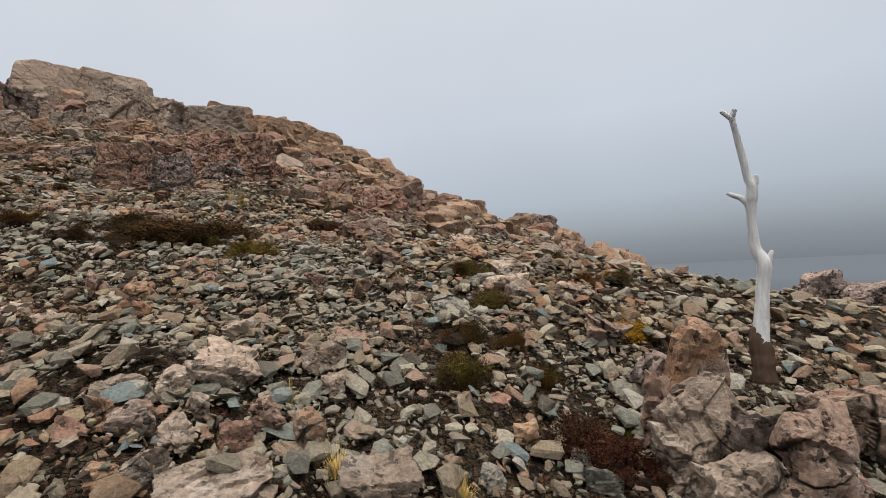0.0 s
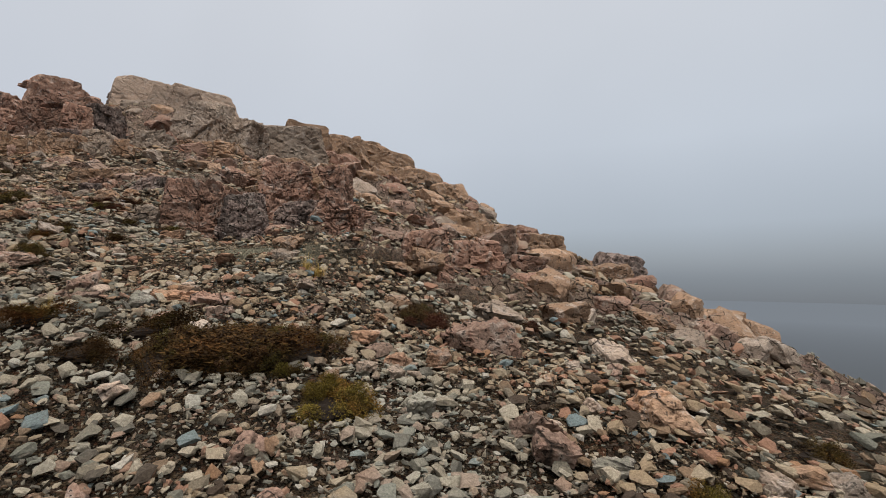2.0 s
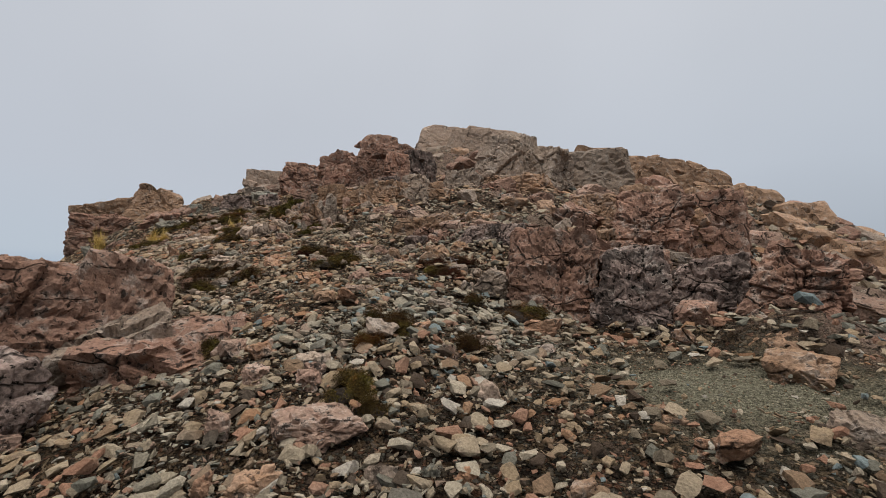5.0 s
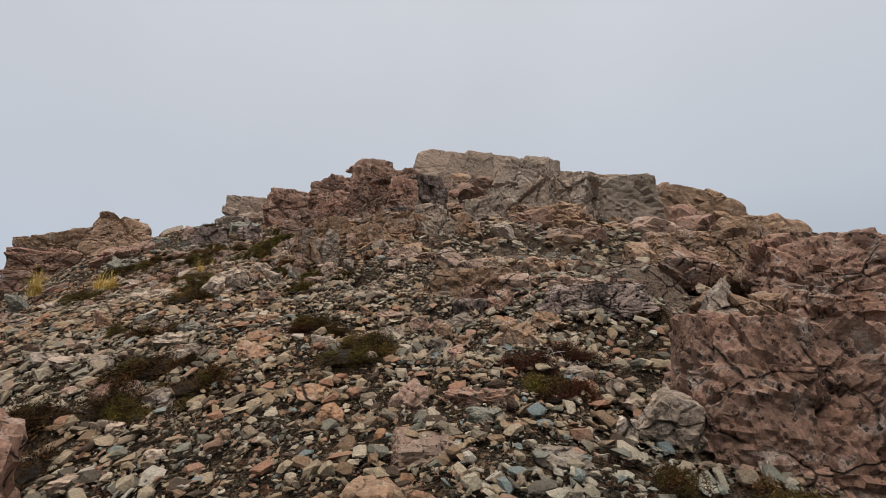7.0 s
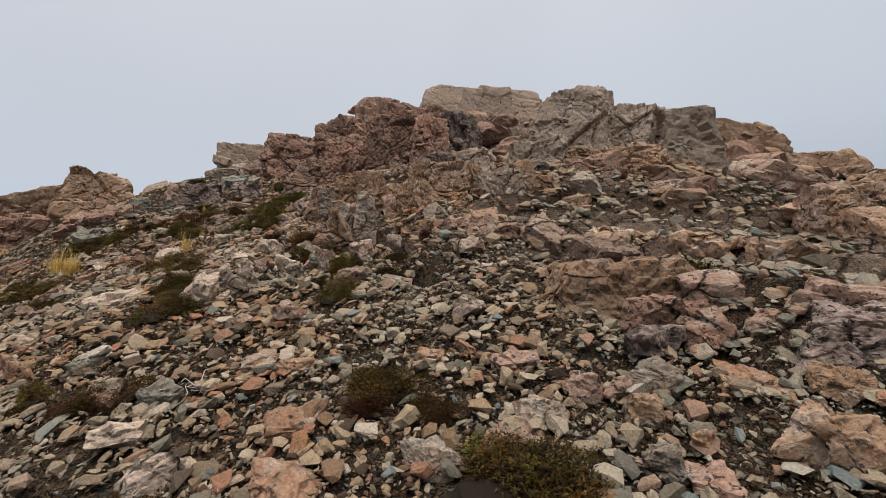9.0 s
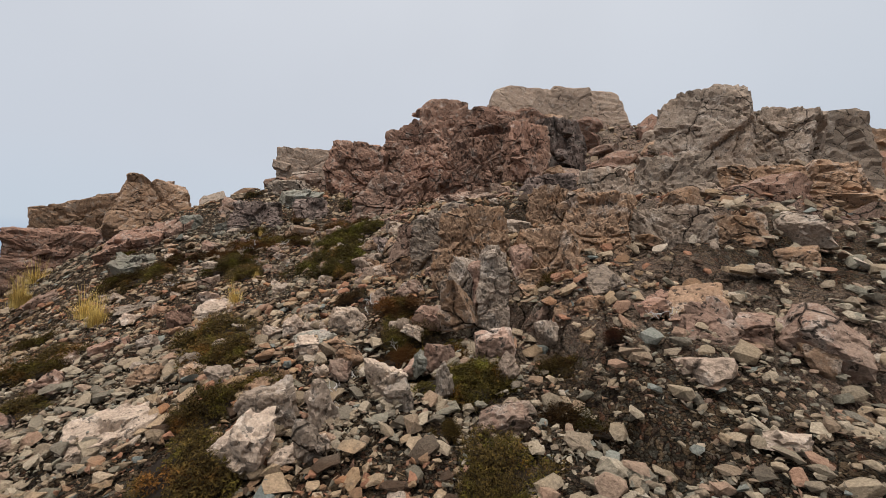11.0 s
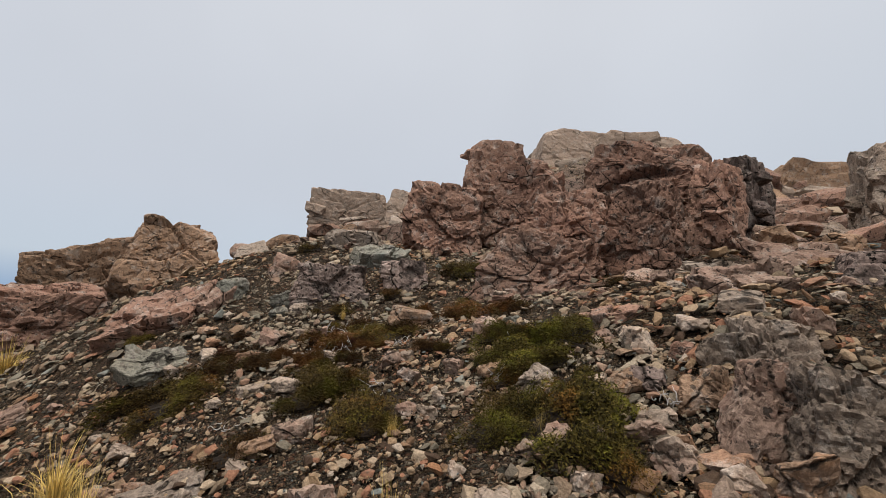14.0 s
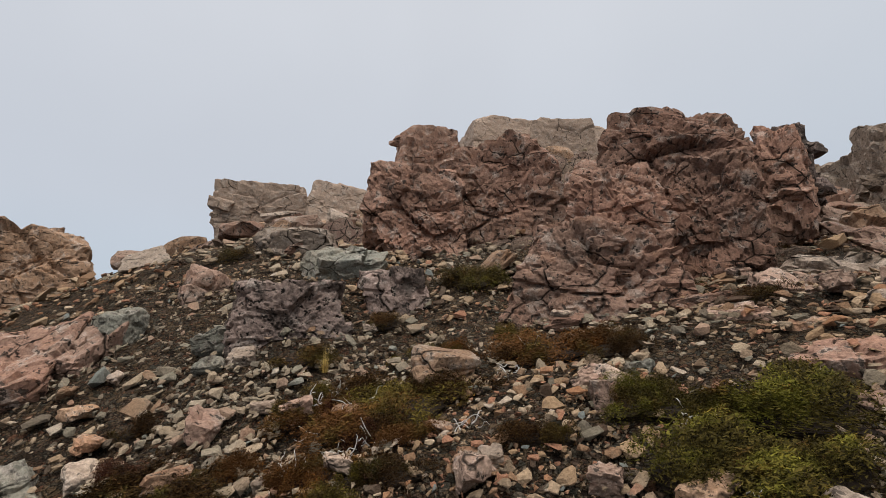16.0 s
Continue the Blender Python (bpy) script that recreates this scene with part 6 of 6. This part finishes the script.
shrub("brown", -15.42, 17.43, 0.85, 0.54, 0.13, 339, 29)
shrub("olive", -16.78, 11.56, 0.63, 0.55, 0.14, 50, 0)
shrub("rust", -17.37, 12.25, 0.62, 0.40, 0.14, 48, 7)
shrub("moss", -16.77, 11.34, 0.67, 0.28, 0.15, 53, 14)
shrub("brown", -17.96, 11.25, 0.86, 0.35, 0.16, 65, 21)
shrub("olive", -18.25, 10.67, 1.20, 0.29, 0.19, 74, 28)
shrub("rust", -16.52, 13.35, 0.93, 0.36, 0.17, 29, 35)
shrub("olive", -17.91, 14.71, 0.52, 0.64, 0.13, 34, 42)
shrub("rust", -17.74, 12.13, 0.71, 0.31, 0.15, 47, 49)
shrub("brown", -17.32, 12.13, 0.54, 0.32, 0.14, 41, 56)
shrub("rust", -17.32, 11.80, 0.52, 0.21, 0.13, 46, 63)
shrub("brown", -18.17, 11.38, 0.69, 0.18, 0.15, 63, 70)
shrub("rust", -17.36, 13.07, 0.47, 0.29, 0.13, 31, 77)
shrub("brown", -16.08, 13.24, 0.31, 0.25, 0.12, 10, 84)
shrub("olive", -21.13, 13.98, 0.65, 0.80, 0.15, 55, 91)
shrub("moss", -15.76, 12.67, 0.62, 0.22, 0.14, 6, 98)
shrub("moss", -15.28, 12.59, 0.82, 0.23, 0.16, -5, 105)
shrub("brown", -10.47, 8.03, 0.79, 0.35, 0.16, 70, 112)
shrub("wine", -7.69, 9.46, 0.46, 0.29, 0.13, 13, 119)
shrub("wine", -7.49, 9.88, 0.57, 0.18, 0.14, 8, 126)
shrub("olive", -9.93, 9.35, 0.60, 0.29, 0.14, 49, 133)
shrub("wine", -7.34, 9.28, 0.53, 0.21, 0.14, 6, 140)
shrub("olive", -6.87, 10.96, 0.30, 0.37, 0.12, -3, 147)
shrub("olive", -11.25, 10.14, 0.38, 0.47, 0.12, 52, 154)
shrub("olive", -12.42, 9.27, 0.58, 0.72, 0.14, 65, 161)
shrub("brown", -10.43, 7.07, 1.10, 1.13, 0.18, 71, 168)
shrub("olive", -7.63, 6.46, 0.43, 0.53, 0.13, 67, 175)
shrub("olive", -6.05, 6.74, 0.34, 0.39, 0.12, 49, 182)
shrub("brown", -6.66, 7.58, 0.28, 0.33, 0.11, 45, 189)
shrub("olive", -7.45, 9.26, 0.40, 0.50, 0.12, 39, 196)
shrub("olive", -9.05, 9.04, 0.78, 0.73, 0.16, 51, 203)
shrub("brown", -5.91, 7.80, 0.30, 0.21, 0.12, 34, 210)
shrub("rust", -6.45, 7.29, 0.30, 0.18, 0.12, 46, 217)
shrub("brown", -3.68, 5.53, 0.83, 0.24, 0.16, 40, 224)
shrub("rust", -2.59, 5.87, 0.64, 0.37, 0.14, 22, 231)
shrub("rust", -4.39, 5.36, 0.63, 0.21, 0.14, 49, 238)
shrub("yellow", -2.26, 5.33, 0.30, 0.28, 0.12, 19, 245)
shrub("brown", -2.94, 5.29, 0.65, 0.32, 0.15, 32, 252)
shrub("olive", -0.24, 2.93, 0.35, 0.43, 0.11, -1, 1)
shrub("olive", 0.04, 3.86, 0.39, 0.33, 0.12, -6, 6)
shrub("rust", -0.00, 3.20, 0.19, 0.17, 0.10, -6, 11)
shrub("wine", 0.28, 2.56, 0.45, 0.36, 0.12, -17, 16)
shrub("olive", 0.15, 2.95, 0.19, 0.16, 0.10, -11, 21)
shrub("yellow", -2.11, 5.13, 0.56, 0.58, 0.13, 22, 26)
shrub("brown", -2.90, 5.57, 1.37, 0.86, 0.20, 28, 31)
shrub("yellow", -0.09, 4.62, 0.33, 0.41, 0.11, -3, 36)
shrub("olive", 1.08, 4.61, 0.25, 0.31, 0.10, -19, 41)
shrub("rust", -13.09, 11.33, 0.65, 0.38, 0.14, 20, 46)
shrub("olive", -15.68, 9.25, 0.93, 0.41, 0.17, 85, 51)
shrub("brown", -16.68, 8.82, 0.48, 0.51, 0.13, 91, 56)
shrub("olive", -17.04, 9.50, 0.73, 0.33, 0.15, 83, 61)
shrub("rust", -16.71, 13.31, 0.74, 0.63, 0.15, 46, 66)
shrub("olive", -17.90, 10.74, 0.85, 0.64, 0.16, 72, 71)
shrub("moss", -15.56, 12.61, 0.82, 0.50, 0.16, 42, 76)
shrub("olive", -12.96, 9.60, 0.34, 0.42, 0.11, 68, 81)
shrub("rust", -12.33, 10.98, 0.49, 0.26, 0.13, 38, 86)
shrub("olive", -13.06, 10.02, 0.49, 0.24, 0.13, 61, 91)
shrub("moss", -11.84, 10.81, 0.48, 0.42, 0.13, 32, 96)
shrub("olive", -11.70, 10.34, 0.20, 0.16, 0.10, 36, 101)
shrub("brown", -11.50, 11.36, 0.37, 0.20, 0.11, 21, 106)
shrub("brown", -11.14, 10.78, 0.48, 0.18, 0.13, 18, 111)
shrub("olive", -9.08, 9.21, 0.56, 0.16, 0.13, 27, 116)
shrub("brown", -10.06, 9.38, 0.40, 0.23, 0.12, 44, 121)
shrub("brown", -9.64, 9.37, 0.28, 0.19, 0.11, 37, 126)
shrub("olive", -12.64, 9.38, 0.51, 0.63, 0.13, 66, 131)
shrub("olive", -12.76, 11.02, 0.42, 0.52, 0.12, 52, 136)
shrub("brown", -11.37, 8.59, 0.45, 0.35, 0.12, 70, 141)
shrub("brown", -8.88, 11.49, 0.65, 0.24, 0.14, 10, 146)
shrub("brown", -17.73, 12.38, 0.73, 0.34, 0.15, 43, 2)
shrub("rust", -17.03, 12.20, 0.54, 0.24, 0.13, 35, 7)
shrub("brown", -17.08, 12.71, 0.72, 0.26, 0.15, 30, 12)
shrub("rust", -17.79, 11.57, 0.46, 0.22, 0.12, 56, 17)
shrub("brown", -16.44, 12.35, 0.40, 0.20, 0.12, 22, 22)
shrub("moss", -15.97, 12.78, 0.42, 0.20, 0.12, 10, 27)
shrub("moss", -15.55, 12.31, 0.54, 0.20, 0.13, 1, 32)
shrub("moss", -15.21, 12.42, 0.36, 0.27, 0.11, -7, 37)
shrub("brown", -16.92, 11.91, 0.43, 0.20, 0.12, 37, 42)
shrub("brown", -16.64, 10.71, 0.56, 0.36, 0.13, 64, 47)
shrub("moss", -15.34, 12.35, 0.78, 0.50, 0.15, 31, 52)
shrub("olive", -15.18, 11.89, 0.61, 0.41, 0.14, 33, 57)
shrub("olive", -16.78, 11.34, 0.53, 0.45, 0.13, 57, 62)
shrub("rust", -17.40, 12.20, 0.92, 0.46, 0.17, 53, 67)
# grass
tuft(-0.96, 2.61, 0.10, 0.09, 48)
tuft(-0.69, 2.24, 0.13, 0.11, 55)
tuft(-3.13, 7.47, 0.32, 0.18, 45)
tuft(-0.29, 2.22, 0.12, 0.08, 8)
tuft(-3.36, 7.70, 0.18, 0.19, 34)
tuft(-4.56, 5.40, 0.11, 0.12, 29)
tuft(-4.44, 5.48, 0.13, 0.14, 0)
tuft(-22.09, 10.14, 0.76, 0.45, 79)
tuft(-17.47, 9.97, 0.49, 0.37, 19)
tuft(-16.79, 9.92, 0.31, 0.29, 4)
tuft(-20.66, 9.79, 0.31, 0.43, 71)
tuft(-16.81, 9.97, 0.29, 0.36, 1)
tuft(-20.71, 9.74, 0.47, 0.54, 8)
tuft(-16.97, 9.99, 0.25, 0.31, 26)
tuft(-20.75, 9.73, 0.50, 0.49, 40)
tuft(-15.02, 11.91, 0.20, 0.14, 89)
tuft(-15.79, 11.37, 0.15, 0.13, 32)
tuft(-14.92, 11.75, 0.14, 0.12, 70)
tuft(-15.15, 10.81, 0.23, 0.28, 96)
tuft(-15.64, 12.35, 0.10, 0.08, 7)
tuft(-18.05, 12.56, 0.10, 0.17, 38)
twigs(-17.55, 12.02, 0.13, 0)
twigs(-16.79, 12.95, 0.10, 1)
twigs(-16.73, 12.29, 0.12, 2)
twigs(-17.44, 12.26, 0.14, 3)
twigs(-16.35, 11.67, 0.15, 4)
twigs(-15.52, 12.12, 0.14, 5)
twigs(-10.97, 8.86, 0.13, 6)
twigs(-12.41, 10.19, 0.11, 7)
twigs(-11.02, 11.66, 0.10, 8)
twigs(-12.93, 11.09, 0.14, 9)
twigs(-16.99, 10.89, 0.15, 10)
twigs(-7.63, 9.85, 0.15, 11)
twigs(-7.54, 9.80, 0.15, 12)
twigs(-6.68, 9.44, 0.14, 13)
twigs(-5.49, 9.55, 0.14, 14)
twigs(-5.81, 6.33, 0.11, 15)
twigs(-12.68, 10.87, 0.11, 16)
twigs(-13.31, 11.18, 0.10, 17)
twigs(-17.25, 11.94, 0.11, 18)
twigs(-17.75, 12.20, 0.11, 19)
twigs(-17.44, 12.13, 0.08, 20)
twigs(-17.23, 12.08, 0.07, 21)
twigs(-17.45, 11.77, 0.10, 22)
twigs(-17.74, 12.39, 0.09, 23)
twigs(-14.19, 11.85, 0.10, 24)
twigs(-14.33, 12.14, 0.09, 25)
twigs(-12.68, 10.46, 0.10, 26)
twigs(-12.55, 10.24, 0.07, 27)
twigs(-16.80, 13.36, 0.10, 28)
twigs(-15.70, 12.58, 0.09, 29)

# the dead tree
snag = new("dead_tree")
tagged(snag, "bleached grey-white bare dead tree trunk with broken stubs, standing among rocks", "dead tree")
bm = bmesh.new()
limb(bm, *smooth_line([(0.835, 2.402, 0.863), (0.852, 2.421, 0.990), (0.873, 2.428, 1.121), (0.886, 2.429, 1.214), (0.870, 2.442, 1.266), (0.866, 2.446, 1.323), (0.864, 2.445, 1.404), (0.868, 2.440, 1.460), (0.870, 2.435, 1.501), (0.859, 2.439, 1.535), (0.848, 2.438, 1.594), (0.835, 2.436, 1.660), (0.819, 2.432, 1.730), (0.812, 2.429, 1.762)], [0.0271, 0.0259, 0.0224, 0.0271, 0.0189, 0.0165, 0.0165, 0.02, 0.0189, 0.0141, 0.013, 0.0123, 0.0104, 0.0118]), seed=0)
part("trunk", bm, BLEACHED, snag)
bm = bmesh.new()
limb(bm, *smooth_line([(0.864, 2.445, 1.429), (0.852, 2.451, 1.450), (0.838, 2.459, 1.467), (0.821, 2.469, 1.476), (0.802, 2.479, 1.489)], [0.0165, 0.013, 0.0106, 0.0094, 0.0066]), seed=1)
part("stub", bm, BLEACHED, snag)
bm = bmesh.new()
limb(bm, *smooth_line([(0.870, 2.436, 1.497), (0.878, 2.429, 1.519), (0.882, 2.423, 1.545)], [0.0165, 0.0118, 0.0047]), seed=2)
part("stub", bm, BLEACHED, snag)
bm = bmesh.new()
limb(bm, *smooth_line([(0.887, 2.428, 1.212), (0.899, 2.421, 1.228), (0.910, 2.415, 1.263)], [0.0189, 0.013, 0.0047]), seed=3)
part("stub", bm, BLEACHED, snag)
bm = bmesh.new()
limb(bm, *smooth_line([(0.812, 2.429, 1.760), (0.798, 2.435, 1.775), (0.780, 2.441, 1.793)], [0.0118, 0.0099, 0.0071]), seed=4)
part("stub", bm, BLEACHED, snag)
bm = bmesh.new()
limb(bm, *smooth_line([(0.811, 2.431, 1.758), (0.816, 2.423, 1.776), (0.818, 2.418, 1.791)], [0.0106, 0.0094, 0.0083]), seed=5)
part("stub", bm, BLEACHED, snag)
bm = bmesh.new()
limb(bm, *smooth_line([(0.826, 2.386, 0.786), (0.835, 2.402, 0.863), (0.839, 2.418, 0.934), (0.838, 2.429, 0.986)], [0.0401, 0.0377, 0.0354, 0.0165]), seed=8, wobble=0.5)
part("rotten_base", bm, STUMP, snag, "rotten dark brown base of the trunk")

# ---- scree: loose chips all over the slope ----
def chip(rng, corners=9):
    bm = bmesh.new()
    for _ in range(corners):
        v = rng.normal(0, 1, 3)
        v /= np.abs(v).max() ** 0.6 * np.linalg.norm(v) ** 0.4
        bm.verts.new(v * np.array([1.0, 0.78, 0.38]) * 0.5)
    out = bmesh.ops.convex_hull(bm, input=bm.verts)
    bmesh.ops.delete(bm, geom=[g for g in out["geom_interior"] if isinstance(g, bmesh.types.BMVert)], context="VERTS")
    bmesh.ops.triangulate(bm, faces=bm.faces)
    bm.verts.index_update()
    got = np.array([v.co[:] for v in bm.verts]), np.array([[v.index for v in f.verts] for f in bm.faces])
    bm.free()
    return got


rng = np.random.RandomState(4)
CHIPS = [chip(rng, 13) for _ in range(24)]
BITS = [chip(rng, 8) for _ in range(16)]
WAY = np.array([eye[:2] for _, eye, _, _ in PATH])


def from_way(x, y):
    """Distance to the footpath."""
    best = np.full(len(x), 1e9)
    for a, b in zip(WAY[:-1], WAY[1:]):
        ab = b - a
        s = np.clip(((x - a[0]) * ab[0] + (y - a[1]) * ab[1]) / (ab @ ab), 0, 1)
        best = np.minimum(best, np.hypot(x - a[0] - s * ab[0], y - a[1] - s * ab[1]))
    return best


def scatter(count, x0, x1, y0, y1, small, large, name, keep, kinds, material=SCREE):
    x, y = rng.uniform(x0, x1, count), rng.uniform(y0, y1, count)
    ok = keep(x, y)
    for sx, sy, sr in SHRUBS:
        ok &= (x - sx) ** 2 + (y - sy) ** 2 > sr * sr
    # thin patches where the dark soil lies bare
    ok &= rng.uniform(0, 1, count) < np.maximum(0.62, np.where(x > -10.5, 1.6, 1.4) + 1.2 * fbm(flat3(x, y, 0.9, 7.0), 3, 21))
    ok &= rng.uniform(0, 1, count) < np.where(x < -14.8, 0.86, 1.0)
    x, y = x[ok], y[ok]
    size = small * (large / small) ** (rng.uniform(0, 1, len(x)) ** 2.0)
    size *= np.where(rng.uniform(0, 1, len(x)) < sandy(x, y) * 1.3, 0.3, 1)
    size *= np.where(x < -14.8, 0.84, np.where(x < -10.5, 1.08, 1))
    z = hill(x, y) + ground_relief(x, y)
    e = 0.12
    nx, ny = (hill(x + e, y) - hill(x - e, y)) / (2 * e), (hill(x, y + e) - hill(x, y - e)) / (2 * e)
    verts, faces, base = [], [], 0
    for i in range(len(x)):
        v, f = kinds[rng.randint(len(kinds))]
        a, b, c = rng.normal(0, 0.26), rng.normal(0, 0.26), rng.uniform(0, 6.283)
        m = np.array(Euler((a + math.atan(ny[i]), b - math.atan(nx[i]), 0)).to_matrix() @ Euler((0, 0, c)).to_matrix())
        s = size[i] * np.array([1, rng.uniform(0.7, 1.15), rng.uniform(0.6, 1.5)])
        verts.append((v * s) @ m.T + (x[i], y[i], z[i] + size[i] * 0.15))
        faces.append(f + base)
        base += len(v)
    ob = new(name, make_mesh(name, np.concatenate(verts), np.concatenate(faces), material))
    return tagged(ob, "loose angular scree in grey, tan, pink and rust", "scree", kind="stuff")


def near_way(limit, bare):
    def keep(x, y):
        # little below the path, where the ground falls away
        below = y < np.interp(x, WAY[::-1, 0], WAY[::-1, 1]) - 1.9
        return (from_way(x, y) < limit) & ~below & (rng.uniform(0, 1, len(x)) > bare * bedrock(x, y))
    return keep


def far_way(lo, hi):
    def keep(x, y):
        f = from_way(x, y)
        return (f >= lo) & (f < hi) & (rng.uniform(0, 1, len(x)) > 0.25 * bedrock(x, y))
    return keep


scatter(250000, -20, 2.5, 1.0, 14, 0.019, 0.062, "scree", near_way(2.9, 0.3), BITS, GRIT)
scatter(80000, -21, 3.5, 0.5, 15, 0.040, 0.15, "scree", near_way(3.8, 0.3), CHIPS)
scatter(52000, -27, 9, 1, 22, 0.055, 0.22, "scree", far_way(3.8, 9.0), CHIPS)
scatter(26000, -22, -13, 7, 18, 0.03, 0.11, "scree", far_way(2.9, 6.5), BITS, GRIT)
scatter(14000, -34, 12, 5, 44, 0.12, 0.5, "scree", far_way(9.0, 40.0), CHIPS)

# broken bedrock: angular blocks standing out of the upper slope
blocks_made = 0
while blocks_made < 285:
    x, y = rng.uniform(-27, 6), rng.uniform(6, 40)
    f = from_way(np.array([x]), np.array([y]))[0]
    uphill = y - 8.5 - 0.25 * max(0, -x - 6)
    if f < 2.8 or sandy(x, y) > 0.05 or f > 27 or uphill < 0 or rng.uniform() > 0.25 + bedrock(np.array([x]), np.array([y]))[0] or rng.uniform() > 8 / (f + 3):
        continue
    s = rng.uniform(0.35, 0.75) * min(1.0, 0.16 + 0.075 * f) * (1 + 0.045 * f)
    tone = ("red", "tan", "pink", "grey")[rng.choice(4, p=(0.4, 0.2, 0.2, 0.2) if x < -10 else (0.25, 0.35, 0.2, 0.2))]
    ob = new("bedrock_block", block_mesh(tone, rng.randint(3) * 6 if f < 9 else rng.randint(3) * 6 + 1))
    size = Vector((s * rng.uniform(0.9, 1.5), s * rng.uniform(0.8, 1.2), s * rng.uniform(0.45, 0.9)))
    m = Matrix.Translation((x, y, ground_z(x, y) + 0.08 * s)) @ on_slope(x, y, 0.7) @ pose(0, 0, 0, rng.normal(0, 10), rng.normal(0, 10), rng.uniform(0, 360))
    ob.matrix_world = m @ Matrix.Diagonal((*size, 1))
    tagged(ob, LOOK[tone] + " block of broken bedrock on the upper slope", "rock", "broken bedrock blocks")
    blocks_made += 1

# single stones lying on the scree
STONES = []
TONES = ("pink", "pale", "grey", "peach", "orange", "pale", "tan")
for k in range(14):
    STONES.append(rock_mesh((1.0, 0.78, 0.5), 900 + k, "boulder" if k % 2 else "slab", 3, ROCK[TONES[k % 7]]))
made = 0
while made < 298:
    x, y = rng.uniform(-20, 2), rng.uniform(1.5, 14)
    f = from_way(np.array([x]), np.array([y]))[0]
    if f > 4.5 or f < 0.25 or sandy(x, y) > 0.3 or (x > -10.5 and rng.uniform() < 0.5):
        continue
    k = rng.randint(14)
    s = 0.13 * (2.2 ** rng.uniform(0, 1))
    ob = new("stone", STONES[k])
    ob.matrix_world = pose(x, y, ground_z(x, y) + s * 0.12, rng.normal(0, 14), rng.normal(0, 14), rng.uniform(0, 360)) @ Matrix.Diagonal((s, s, s, 1))
    tagged(ob, LOOK[TONES[k % 7]] + " loose stone lying on the scree", "stone", "loose stones on the scree")
    made += 1
